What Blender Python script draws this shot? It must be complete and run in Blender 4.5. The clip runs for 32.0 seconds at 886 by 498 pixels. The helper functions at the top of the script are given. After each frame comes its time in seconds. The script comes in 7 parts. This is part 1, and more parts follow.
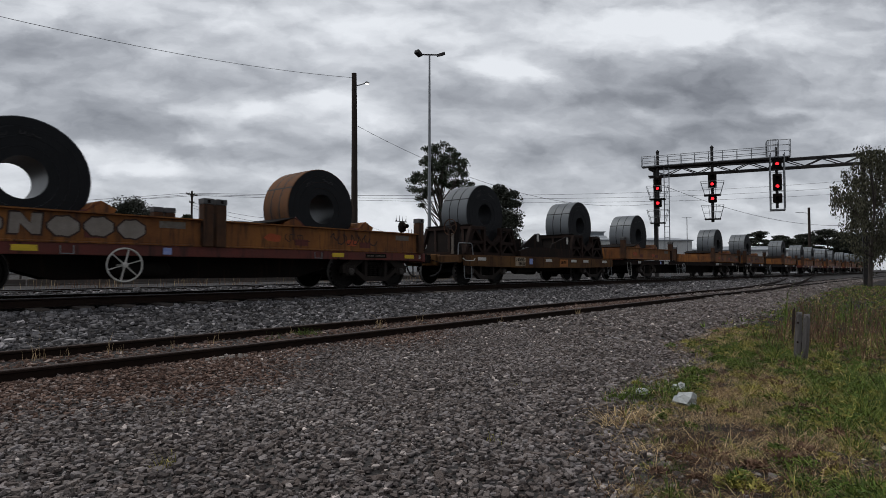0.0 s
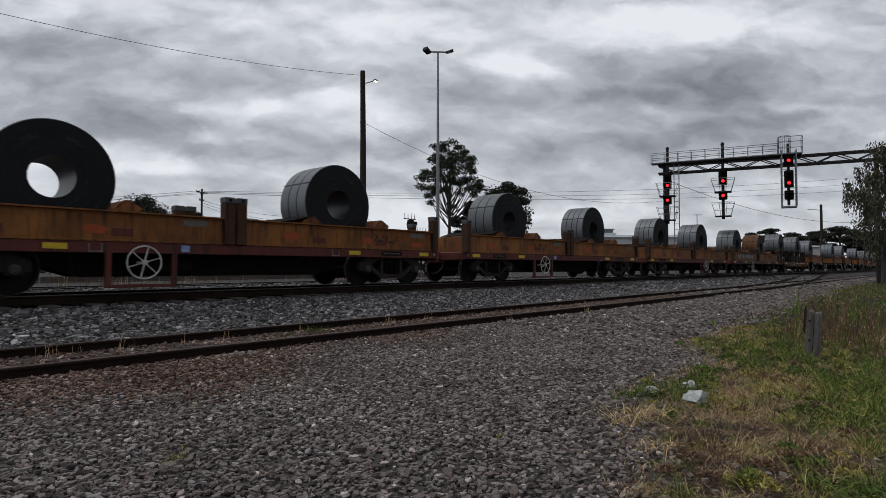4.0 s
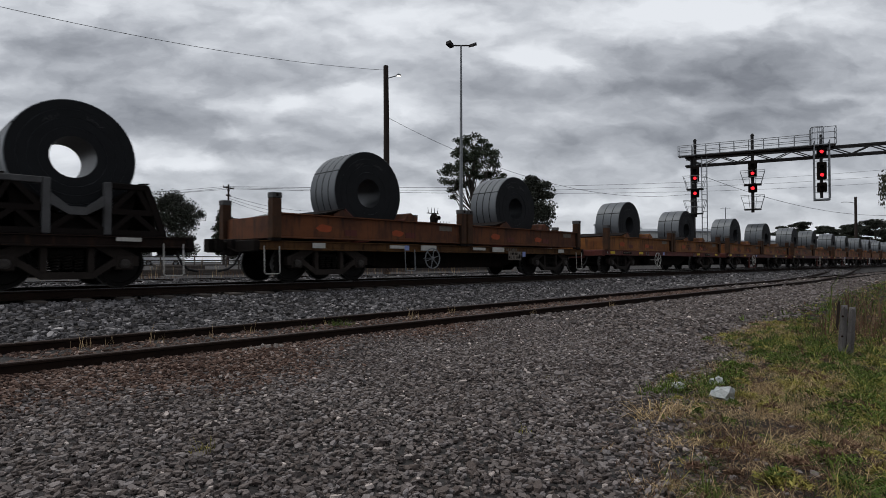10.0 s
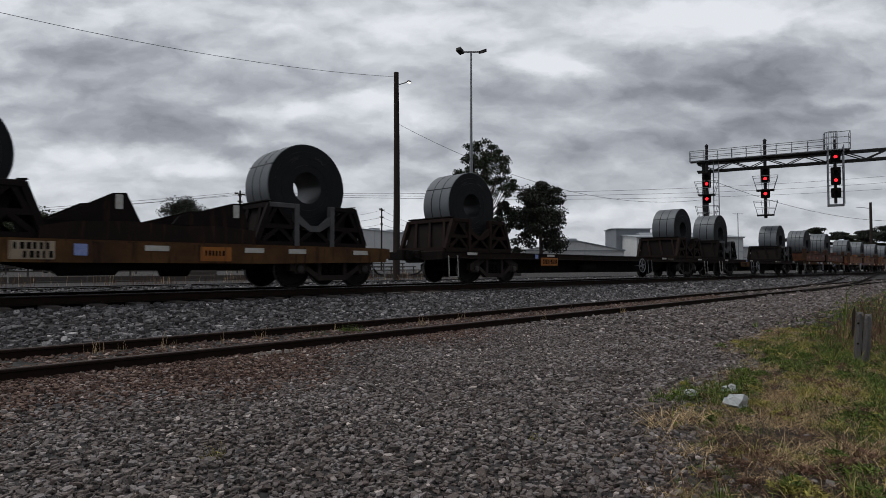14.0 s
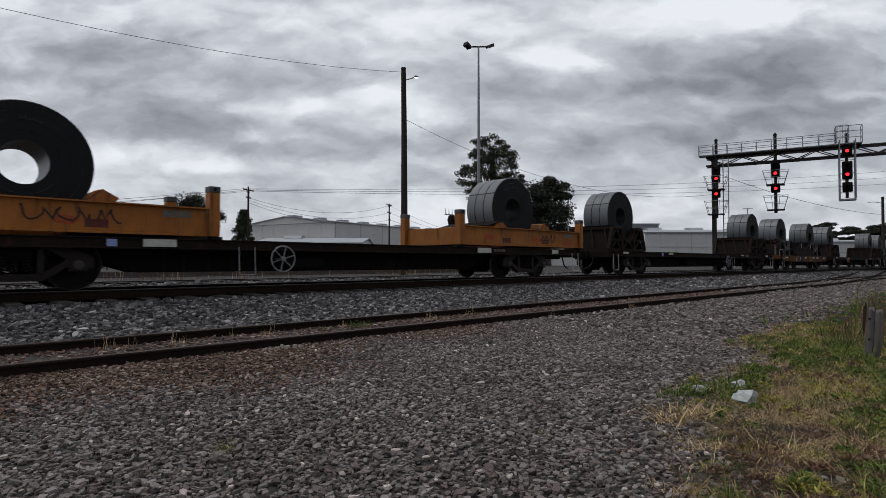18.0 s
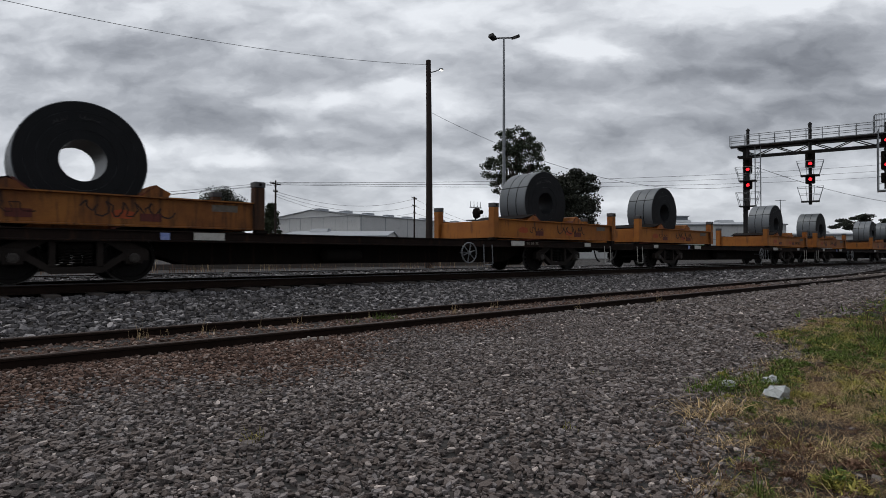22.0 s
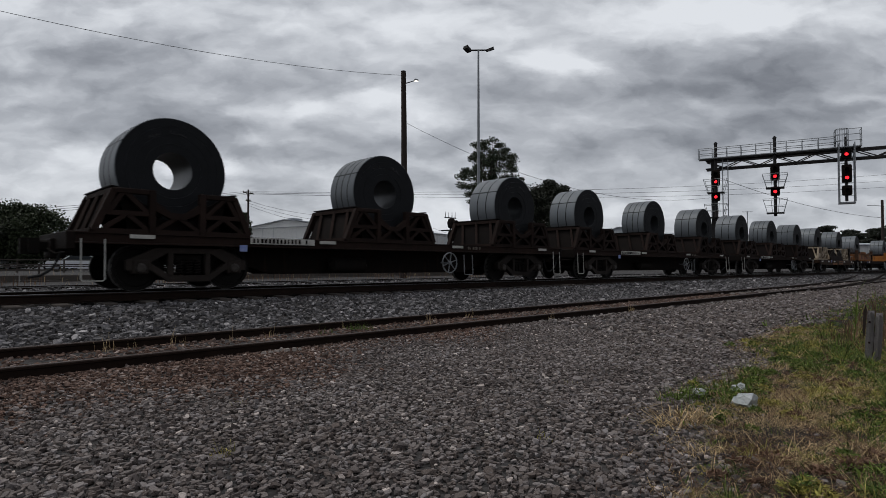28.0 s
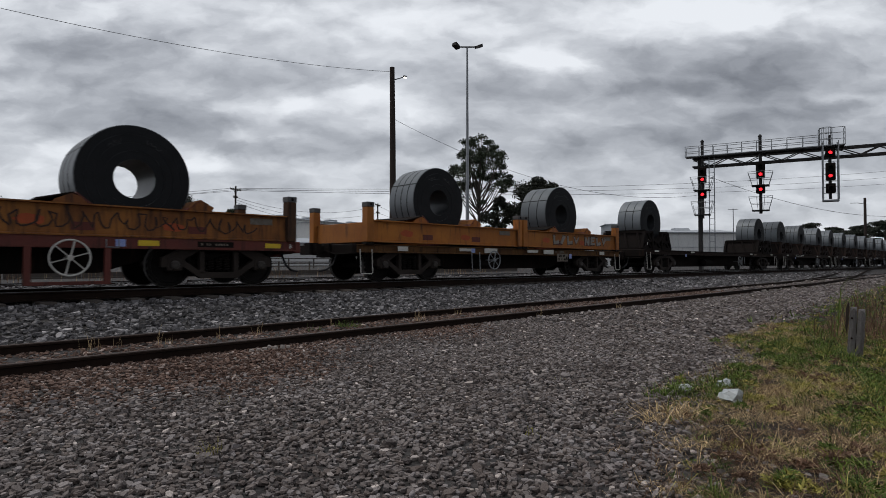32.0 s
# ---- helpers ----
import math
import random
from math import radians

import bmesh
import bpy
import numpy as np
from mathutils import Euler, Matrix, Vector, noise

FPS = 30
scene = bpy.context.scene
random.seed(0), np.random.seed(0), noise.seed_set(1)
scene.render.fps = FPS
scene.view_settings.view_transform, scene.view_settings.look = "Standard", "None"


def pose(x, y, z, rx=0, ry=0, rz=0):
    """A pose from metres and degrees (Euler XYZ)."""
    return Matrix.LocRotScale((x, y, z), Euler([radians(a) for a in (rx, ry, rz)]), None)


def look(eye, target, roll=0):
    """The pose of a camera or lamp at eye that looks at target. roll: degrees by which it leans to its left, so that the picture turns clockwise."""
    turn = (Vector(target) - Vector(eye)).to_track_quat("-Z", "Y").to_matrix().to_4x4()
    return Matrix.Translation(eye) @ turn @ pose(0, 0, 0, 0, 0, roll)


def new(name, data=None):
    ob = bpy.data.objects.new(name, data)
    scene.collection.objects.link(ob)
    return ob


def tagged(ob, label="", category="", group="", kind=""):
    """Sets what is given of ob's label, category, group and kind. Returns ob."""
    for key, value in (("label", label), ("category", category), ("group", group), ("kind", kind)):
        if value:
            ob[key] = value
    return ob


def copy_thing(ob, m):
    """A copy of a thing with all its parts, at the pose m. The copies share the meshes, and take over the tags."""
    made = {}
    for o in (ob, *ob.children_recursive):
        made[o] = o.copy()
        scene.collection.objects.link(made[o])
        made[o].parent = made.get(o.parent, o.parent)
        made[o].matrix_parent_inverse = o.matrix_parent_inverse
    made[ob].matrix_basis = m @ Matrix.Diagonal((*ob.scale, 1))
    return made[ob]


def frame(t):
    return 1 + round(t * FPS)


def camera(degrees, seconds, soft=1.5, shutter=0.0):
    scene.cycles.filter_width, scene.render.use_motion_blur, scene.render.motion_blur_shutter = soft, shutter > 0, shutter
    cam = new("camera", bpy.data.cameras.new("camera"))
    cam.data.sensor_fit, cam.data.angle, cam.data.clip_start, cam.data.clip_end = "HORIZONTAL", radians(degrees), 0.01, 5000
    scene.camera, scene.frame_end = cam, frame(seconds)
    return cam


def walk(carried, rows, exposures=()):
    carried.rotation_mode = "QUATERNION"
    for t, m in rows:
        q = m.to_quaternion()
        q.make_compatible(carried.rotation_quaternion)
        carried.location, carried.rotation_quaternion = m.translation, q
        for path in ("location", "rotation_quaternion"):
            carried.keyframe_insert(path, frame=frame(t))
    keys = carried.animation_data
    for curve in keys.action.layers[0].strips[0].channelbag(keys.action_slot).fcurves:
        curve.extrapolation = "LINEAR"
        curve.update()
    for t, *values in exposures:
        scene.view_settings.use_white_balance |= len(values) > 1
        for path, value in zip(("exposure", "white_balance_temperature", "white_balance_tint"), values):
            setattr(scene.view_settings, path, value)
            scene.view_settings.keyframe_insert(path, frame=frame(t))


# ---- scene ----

# ------------------------------------------------------------------ camera
EYE = (0.0, 0.0, 1.1)
LOOKS = [  # seconds, heading from the square across the tracks, pitch, lean
    (0, 48.700, 2.072, -0.005),
    (0.5, 48.603, 1.994, 0.017),
    (1, 48.503, 1.952, 0.002),
    (1.5, 48.433, 1.912, -0.004),
    (2, 48.316, 1.906, -0.027),
    (2.5, 48.235, 1.931, 0.007),
    (3, 48.113, 1.921, 0.023),
    (3.5, 47.975, 1.876, 0.015),
    (5.5, 47.563, 1.564, -0.008),
    (6, 47.457, 1.382, 0.025),
    (6.5, 47.199, 1.176, 0.056),
    (7, 46.716, 1.051, 0.060),
    (7.5, 46.307, 1.010, 0.060),
    (8, 46.011, 0.925, 0.067),
    (8.5, 45.869, 0.973, 0.033),
    (9, 45.821, 1.002, 0.004),
    (9.5, 45.748, 1.099, -0.004),
    (10, 45.541, 1.259, -0.011),
    (10.5, 45.278, 1.460, 0.006),
    (11, 45.015, 1.719, 0.008),
    (11.5, 44.897, 1.897, 0.016),
    (12, 44.893, 1.977, 0.018),
    (12.5, 44.891, 1.993, 0.035),
    (13, 44.746, 1.988, 0.059),
    (13.5, 44.667, 1.909, 0.053),
    (14, 44.545, 1.842, 0.043),
    (14.5, 44.450, 1.804, 0.092),
    (16.5, 43.972, 1.550, 0.024),
    (17, 43.766, 1.499, -0.008),
    (17.5, 43.722, 1.458, 0.032),
    (18, 43.792, 1.395, -0.012),
    (18.5, 43.756, 1.171, 0.064),
    (19, 43.526, 1.031, 0.072),
    (19.5, 43.207, 0.962, 0.104),
    (20, 42.701, 0.958, 0.104),
    (20.5, 42.147, 0.911, 0.125),
    (21, 41.551, 0.815, 0.035),
    (21.5, 41.267, 0.697, -0.007),
    (22, 41.310, 0.690, 0.003),
    (22.5, 41.519, 0.709, 0.049),
    (23, 41.737, 0.615, 0.020),
    (23.5, 42.009, 0.544, 0.051),
    (24, 42.304, 0.526, 0.040),
    (24.5, 42.425, 0.623, 0.036),
    (25, 42.454, 0.764, 0.001),
    (25.5, 42.563, 0.941, -0.011),
    (27.5, 43.430, 1.651, 0.015),
    (28, 43.808, 1.693, 0.015),
    (28.5, 44.121, 1.681, -0.007),
    (29, 44.661, 1.674, -0.001),
    (29.5, 45.100, 1.689, -0.005),
    (30, 45.189, 1.709, -0.002),
    (30.5, 45.089, 1.668, -0.036),
    (31, 45.081, 1.670, -0.088),
    (31.5, 45.123, 1.506, -0.057),
    (32, 44.925, 1.397, -0.003),
]
cam = camera(75.0, 32.0, soft=0.45, shutter=0.1)
walk(cam, [(t, pose(*EYE, 90 + p, 0, -h) @ pose(0, 0, 0, 0, 0, r)) for t, h, p, r in LOOKS],
     [(0, -0.05), (2, 0.0), (3, -0.04), (10, -0.06), (12, -0.12), (14, -0.10), (17, 0.0), (24, 0.0), (25, -0.07), (28, -0.16), (29, -0.08), (31, -0.07), (32, 0.0)])

# ------------------------------------------------------------------ sky and light
world = bpy.data.worlds.new("overcast")
scene.world = world
world.use_nodes = True
wn, wl = world.node_tree.nodes, world.node_tree.links
wn.clear()


def wnode(kind, **kw):
    n = wn.new(kind)
    for k, v in kw.items():
        if k in n.inputs:
            n.inputs[k].default_value = v
    return n


def wmath(op, a, b=None):
    n = wn.new("ShaderNodeMath")
    n.operation = op
    for i, v in enumerate((a, b)):
        if v is None:
            continue
        if isinstance(v, (int, float)):
            n.inputs[i].default_value = v
        else:
            wl.new(v, n.inputs[i])
    return n.outputs[0]


SUN_TURN, SUN_UP = radians(323), radians(66)
w_sky = wn.new("ShaderNodeTexSky")
w_sky.sky_type = "NISHITA"
w_sky.sun_disc = False
w_sky.sun_elevation, w_sky.sun_rotation = SUN_UP, SUN_TURN
w_co = wn.new("ShaderNodeTexCoord")
w_sep = wn.new("ShaderNodeSeparateXYZ")
wl.new(w_co.outputs["Generated"], w_sep.inputs[0])
# cloud banks lie level: bearing and height over the line across the tracks' far end
W_C, W_S = math.cos(radians(44)), math.sin(radians(44))
w_f = wmath("MAXIMUM", wmath("ADD", wmath("MULTIPLY", w_sep.outputs[0], W_S), wmath("MULTIPLY", w_sep.outputs[1], W_C)), 0.35)
w_u = wmath("DIVIDE", wmath("SUBTRACT", wmath("MULTIPLY", w_sep.outputs[0], W_C), wmath("MULTIPLY", w_sep.outputs[1], W_S)), w_f)
w_v = wmath("DIVIDE", w_sep.outputs[2], w_f)
w_uv = wn.new("ShaderNodeCombineXYZ")
wl.new(w_u, w_uv.inputs[0])
wl.new(w_v, w_uv.inputs[1])


def wvec(op, a, b):
    n = wn.new("ShaderNodeVectorMath")
    n.operation = op
    for i, v in enumerate((a, b)):
        if isinstance(v, tuple):
            n.inputs[i].default_value = v
        else:
            wl.new(v, n.inputs[i])
    return n.outputs["Value" if op == "DOT_PRODUCT" else "Vector"]


def wnoise(vec, scale, stretch, shift, detail=7.0, rough=0.55, out=0):
    m = wn.new("ShaderNodeMapping")
    m.inputs["Scale"].default_value, m.inputs["Location"].default_value = (scale, scale * stretch, 1), shift
    wl.new(vec, m.inputs["Vector"])
    n = wnode("ShaderNodeTexNoise", Scale=1.0, Detail=detail, Roughness=rough)
    wl.new(m.outputs[0], n.inputs["Vector"])
    return n.outputs[out]


# ragged edges: the banks are read at places shifted by a noise
w_rag = wvec("MULTIPLY", wvec("SUBTRACT", wnoise(w_uv.outputs[0], 6.0, 2.2, (3.1, 0.7, 0.0), 6.0, 0.6, 1), (0.5, 0.5, 0.5)), (0.15, 0.06, 0.0))
w_p = wvec("ADD", w_uv.outputs[0], w_rag)
DARK_BANKS = (  # bearing, height, half width, half height, depth
    (-0.620, 0.372, 0.225, 0.037, 0.26), (-0.473, 0.240, 0.127, 0.025, 0.38), (-0.686, 0.313, 0.147, 0.027, 0.15), (-0.288, 0.195, 0.137, 0.027, 0.25),
    (-0.171, 0.232, 0.088, 0.020, 0.12), (0.104, 0.303, 0.108, 0.033, 0.28), (0.484, 0.320, 0.186, 0.041, 0.38), (0.666, 0.356, 0.127, 0.035, 0.20),
    (0.362, 0.217, 0.235, 0.033, 0.30), (0.603, 0.245, 0.196, 0.029, 0.26), (0.025, 0.193, 0.117, 0.035, 0.16), (-0.122, 0.133, 0.254, 0.018, 0.12),
    (-0.426, 0.384, 0.068, 0.018, 0.10), (0.774, 0.201, 0.088, 0.039, 0.12), (-0.201, 0.336, 0.117, 0.025, 0.10), (-0.620, 0.285, 0.20, 0.045, 0.14))
BRIGHT_GAPS = (
    (-0.123, 0.298, 0.088, 0.013, 0.34), (-0.259, 0.274, 0.088, 0.011, 0.26), (0.209, 0.356, 0.054, 0.022, 0.34), (0.284, 0.347, 0.049, 0.016, 0.22),
    (-0.064, 0.421, 0.196, 0.035, 0.20), (0.435, 0.440, 0.147, 0.032, 0.30), (0.700, 0.440, 0.157, 0.030, 0.28), (-0.636, 0.203, 0.108, 0.018, 0.22),
    (-0.414, 0.175, 0.078, 0.014, 0.28), (-0.327, 0.221, 0.049, 0.013, 0.20), (0.736, 0.296, 0.068, 0.009, 0.16), (0.681, 0.115, 0.157, 0.014, 0.16),
    (0.133, 0.090, 0.294, 0.020, 0.10), (-0.727, 0.421, 0.088, 0.029, 0.12), (-0.359, 0.449, 0.157, 0.020, 0.10), (-0.004, 0.262, 0.078, 0.012, 0.16))
w_sum = 0.73
for side, banks in ((-1, DARK_BANKS), (1, BRIGHT_GAPS)):
    for bu, bv, ru, rv, depth in banks:
        d = wvec("MULTIPLY", wvec("SUBTRACT", w_p, (bu, bv, 0.0)), (1 / ru, 1 / rv, 0.0))
        w_sum = wmath("ADD", w_sum, wmath("MULTIPLY", wmath("POWER", 0.45, wvec("DOT_PRODUCT", d, d)), side * depth))
# broken cloud: lumps with a lit upper rim and a shaded base
w_lump = wnoise(w_p, 8.0, 2.1, (1.3, 4.2, 0.5), 7.0, 0.48)
w_over = wnoise(wvec("ADD", w_p, (0.0, 0.024, 0.0)), 8.0, 2.1, (1.3, 4.2, 0.5), 7.0, 0.48)
w_wide = wnoise(w_uv.outputs[0], 2.2, 2.4, (5.1, 0.3, 1.4), 5.0, 0.5)
w_sum = wmath("ADD", w_sum, wmath("MULTIPLY", wmath("SUBTRACT", 0.5, w_lump), 0.52))
w_sum = wmath("ADD", w_sum, wmath("MULTIPLY", wmath("SUBTRACT", w_lump, w_over), 1.0))
w_sum = wmath("ADD", w_sum, wmath("MULTIPLY", wmath("SUBTRACT", w_wide, 0.5), 0.30))
w_ramp = wn.new("ShaderNodeValToRGB")
w_ramp.color_ramp.interpolation = "B_SPLINE"
for _ in range(2):
    w_ramp.color_ramp.elements.new(0.5)
for i, (p, c) in enumerate(((0.0, (0.125, 0.134, 0.156)), (0.33, (0.262, 0.278, 0.313)), (0.66, (0.52, 0.546, 0.594)), (1.0, (0.94, 0.972, 1.02)))):
    w_ramp.color_ramp.elements[i].position, w_ramp.color_ramp.elements[i].color = p, (*c, 1)
w_side = wn.new("ShaderNodeMapRange")
for k, v in (("From Min", -0.6), ("From Max", 0.4), ("To Min", -0.30), ("To Max", 0.0)):
    w_side.inputs[k].default_value = v
wl.new(w_sep.outputs[1], w_side.inputs["Value"])
wl.new(wmath("ADD", w_sum, w_side.outputs[0]), w_ramp.inputs[0])
w_cloud = wn.new("ShaderNodeBackground")
w_cloud.inputs["Strength"].default_value = 1.0
wl.new(w_ramp.outputs[0], w_cloud.inputs["Color"])
w_clear = wn.new("ShaderNodeBackground")
w_clear.inputs["Strength"].default_value = 0.06
wl.new(w_sky.outputs[0], w_clear.inputs["Color"])
w_out = wn.new("ShaderNodeOutputWorld")
w_both = wn.new("ShaderNodeMixShader")
w_both.inputs[0].default_value = 0.93
wl.new(w_clear.outputs[0], w_both.inputs[1])
wl.new(w_cloud.outputs[0], w_both.inputs[2])
wl.new(w_both.outputs[0], w_out.inputs["Surface"])

sun = new("sun", bpy.data.lights.new("sun", "SUN"))
sun.data.energy, sun.data.angle, sun.data.color = 1.02, radians(24), (1.0, 0.97, 0.93)
sun.matrix_world = look((math.sin(SUN_TURN) * math.cos(SUN_UP) * 60, math.cos(SUN_TURN) * math.cos(SUN_UP) * 60, math.sin(SUN_UP) * 60), (0, 0, 0))


# ------------------------------------------------------------------ materials
def material(name, color, rough=0.7, metal=0.0, second=None, scale=3.0, contrast=0.5, grain=0.12, grain_scale=60.0,
             bump=0.2, bump_scale=40.0, streak=None, island=0.0, obj_var=0.0, stretch=(1, 1, 1), gloss=0.25, hues=()):
    """A surface with broad patches of a second colour, fine grain and relief. streak: (colour, amount) of run-down stains."""
    m = bpy.data.materials.new(name)
    m.use_nodes = True
    n, l = m.node_tree.nodes, m.node_tree.links
    bsdf = n["Principled BSDF"]
    bsdf.inputs["Roughness"].default_value, bsdf.inputs["Metallic"].default_value = rough, metal
    bsdf.inputs["Specular IOR Level"].default_value = gloss
    co = n.new("ShaderNodeTexCoord")
    mp = n.new("ShaderNodeMapping")
    mp.inputs["Scale"].default_value = stretch
    l.new(co.outputs["Object"], mp.inputs["Vector"])

    def noise_tex(sc, detail=6.0, vec=None):
        t = n.new("ShaderNodeTexNoise")
        t.inputs["Scale"].default_value, t.inputs["Detail"].default_value, t.inputs["Roughness"].default_value = sc, detail, 0.6
        l.new(vec or mp.outputs[0], t.inputs["Vector"])
        return t.outputs[0]

    def ramp(src, a, b):
        r = n.new("ShaderNodeMapRange")
        r.inputs["From Min"].default_value, r.inputs["From Max"].default_value = a, b
        l.new(src, r.inputs["Value"])
        return r.outputs[0]

    def mix(fac, a, b, mode="MIX"):
        x = n.new("ShaderNodeMix")
        x.data_type, x.blend_type = "RGBA", mode
        for sock, v in ((x.inputs["Factor"], fac), (x.inputs["A"], a), (x.inputs["B"], b)):
            if isinstance(v, (tuple, list)):
                sock.default_value = (*v, 1)
            elif isinstance(v, float):
                sock.default_value = v
            else:
                l.new(v, sock)
        return x.outputs["Result"]

    col = mix(ramp(noise_tex(scale), 0.5 - 0.25 / max(contrast, 0.05) * 0.5, 0.5 + 0.25 / max(contrast, 0.05) * 0.5), color, second or tuple(c * 0.72 for c in color))
    if hues:  # a colour of its own for each loose piece
        g, hr = n.new("ShaderNodeNewGeometry"), n.new("ShaderNodeValToRGB")
        while len(hr.color_ramp.elements) < len(hues):
            hr.color_ramp.elements.new(0.5)
        for el, (p, c) in zip(hr.color_ramp.elements, hues):
            el.position, el.color = p, (*c, 1)
        l.new(g.outputs["Random Per Island"], hr.inputs[0])
        col = mix(1.0, col, hr.outputs[0], "MULTIPLY")
    if streak:
        sm = n.new("ShaderNodeMapping")
        sm.inputs["Scale"].default_value = (6, 6, 0.7)
        l.new(co.outputs["Object"], sm.inputs["Vector"])
        col = mix(ramp(noise_tex(1.4, 8.0, sm.outputs[0]), 0.62 - 0.25 * streak[1], 0.70), col, streak[0])
    if grain:
        col = mix(1.0, col, mix(noise_tex(grain_scale, 3.0), (1 - grain * 2,) * 3, (1 + grain * 2,) * 3), "MULTIPLY")
    if island:
        g = n.new("ShaderNodeNewGeometry")
        col = mix(1.0, col, mix(g.outputs["Random Per Island"], (1 - island,) * 3, (1 + island,) * 3), "MULTIPLY")
    if obj_var:
        g = n.new("ShaderNodeObjectInfo")
        col = mix(1.0, col, mix(g.outputs["Random"], (1 - obj_var,) * 3, (1 + obj_var,) * 3), "MULTIPLY")
    l.new(col, bsdf.inputs["Base Color"])
    if bump:
        b = n.new("ShaderNodeBump")
        b.inputs["Strength"].default_value, b.inputs["Distance"].default_value = bump, 0.02
        l.new(noise_tex(bump_scale, 5.0), b.inputs["Height"])
        l.new(b.outputs[0], bsdf.inputs["Normal"])
    return m


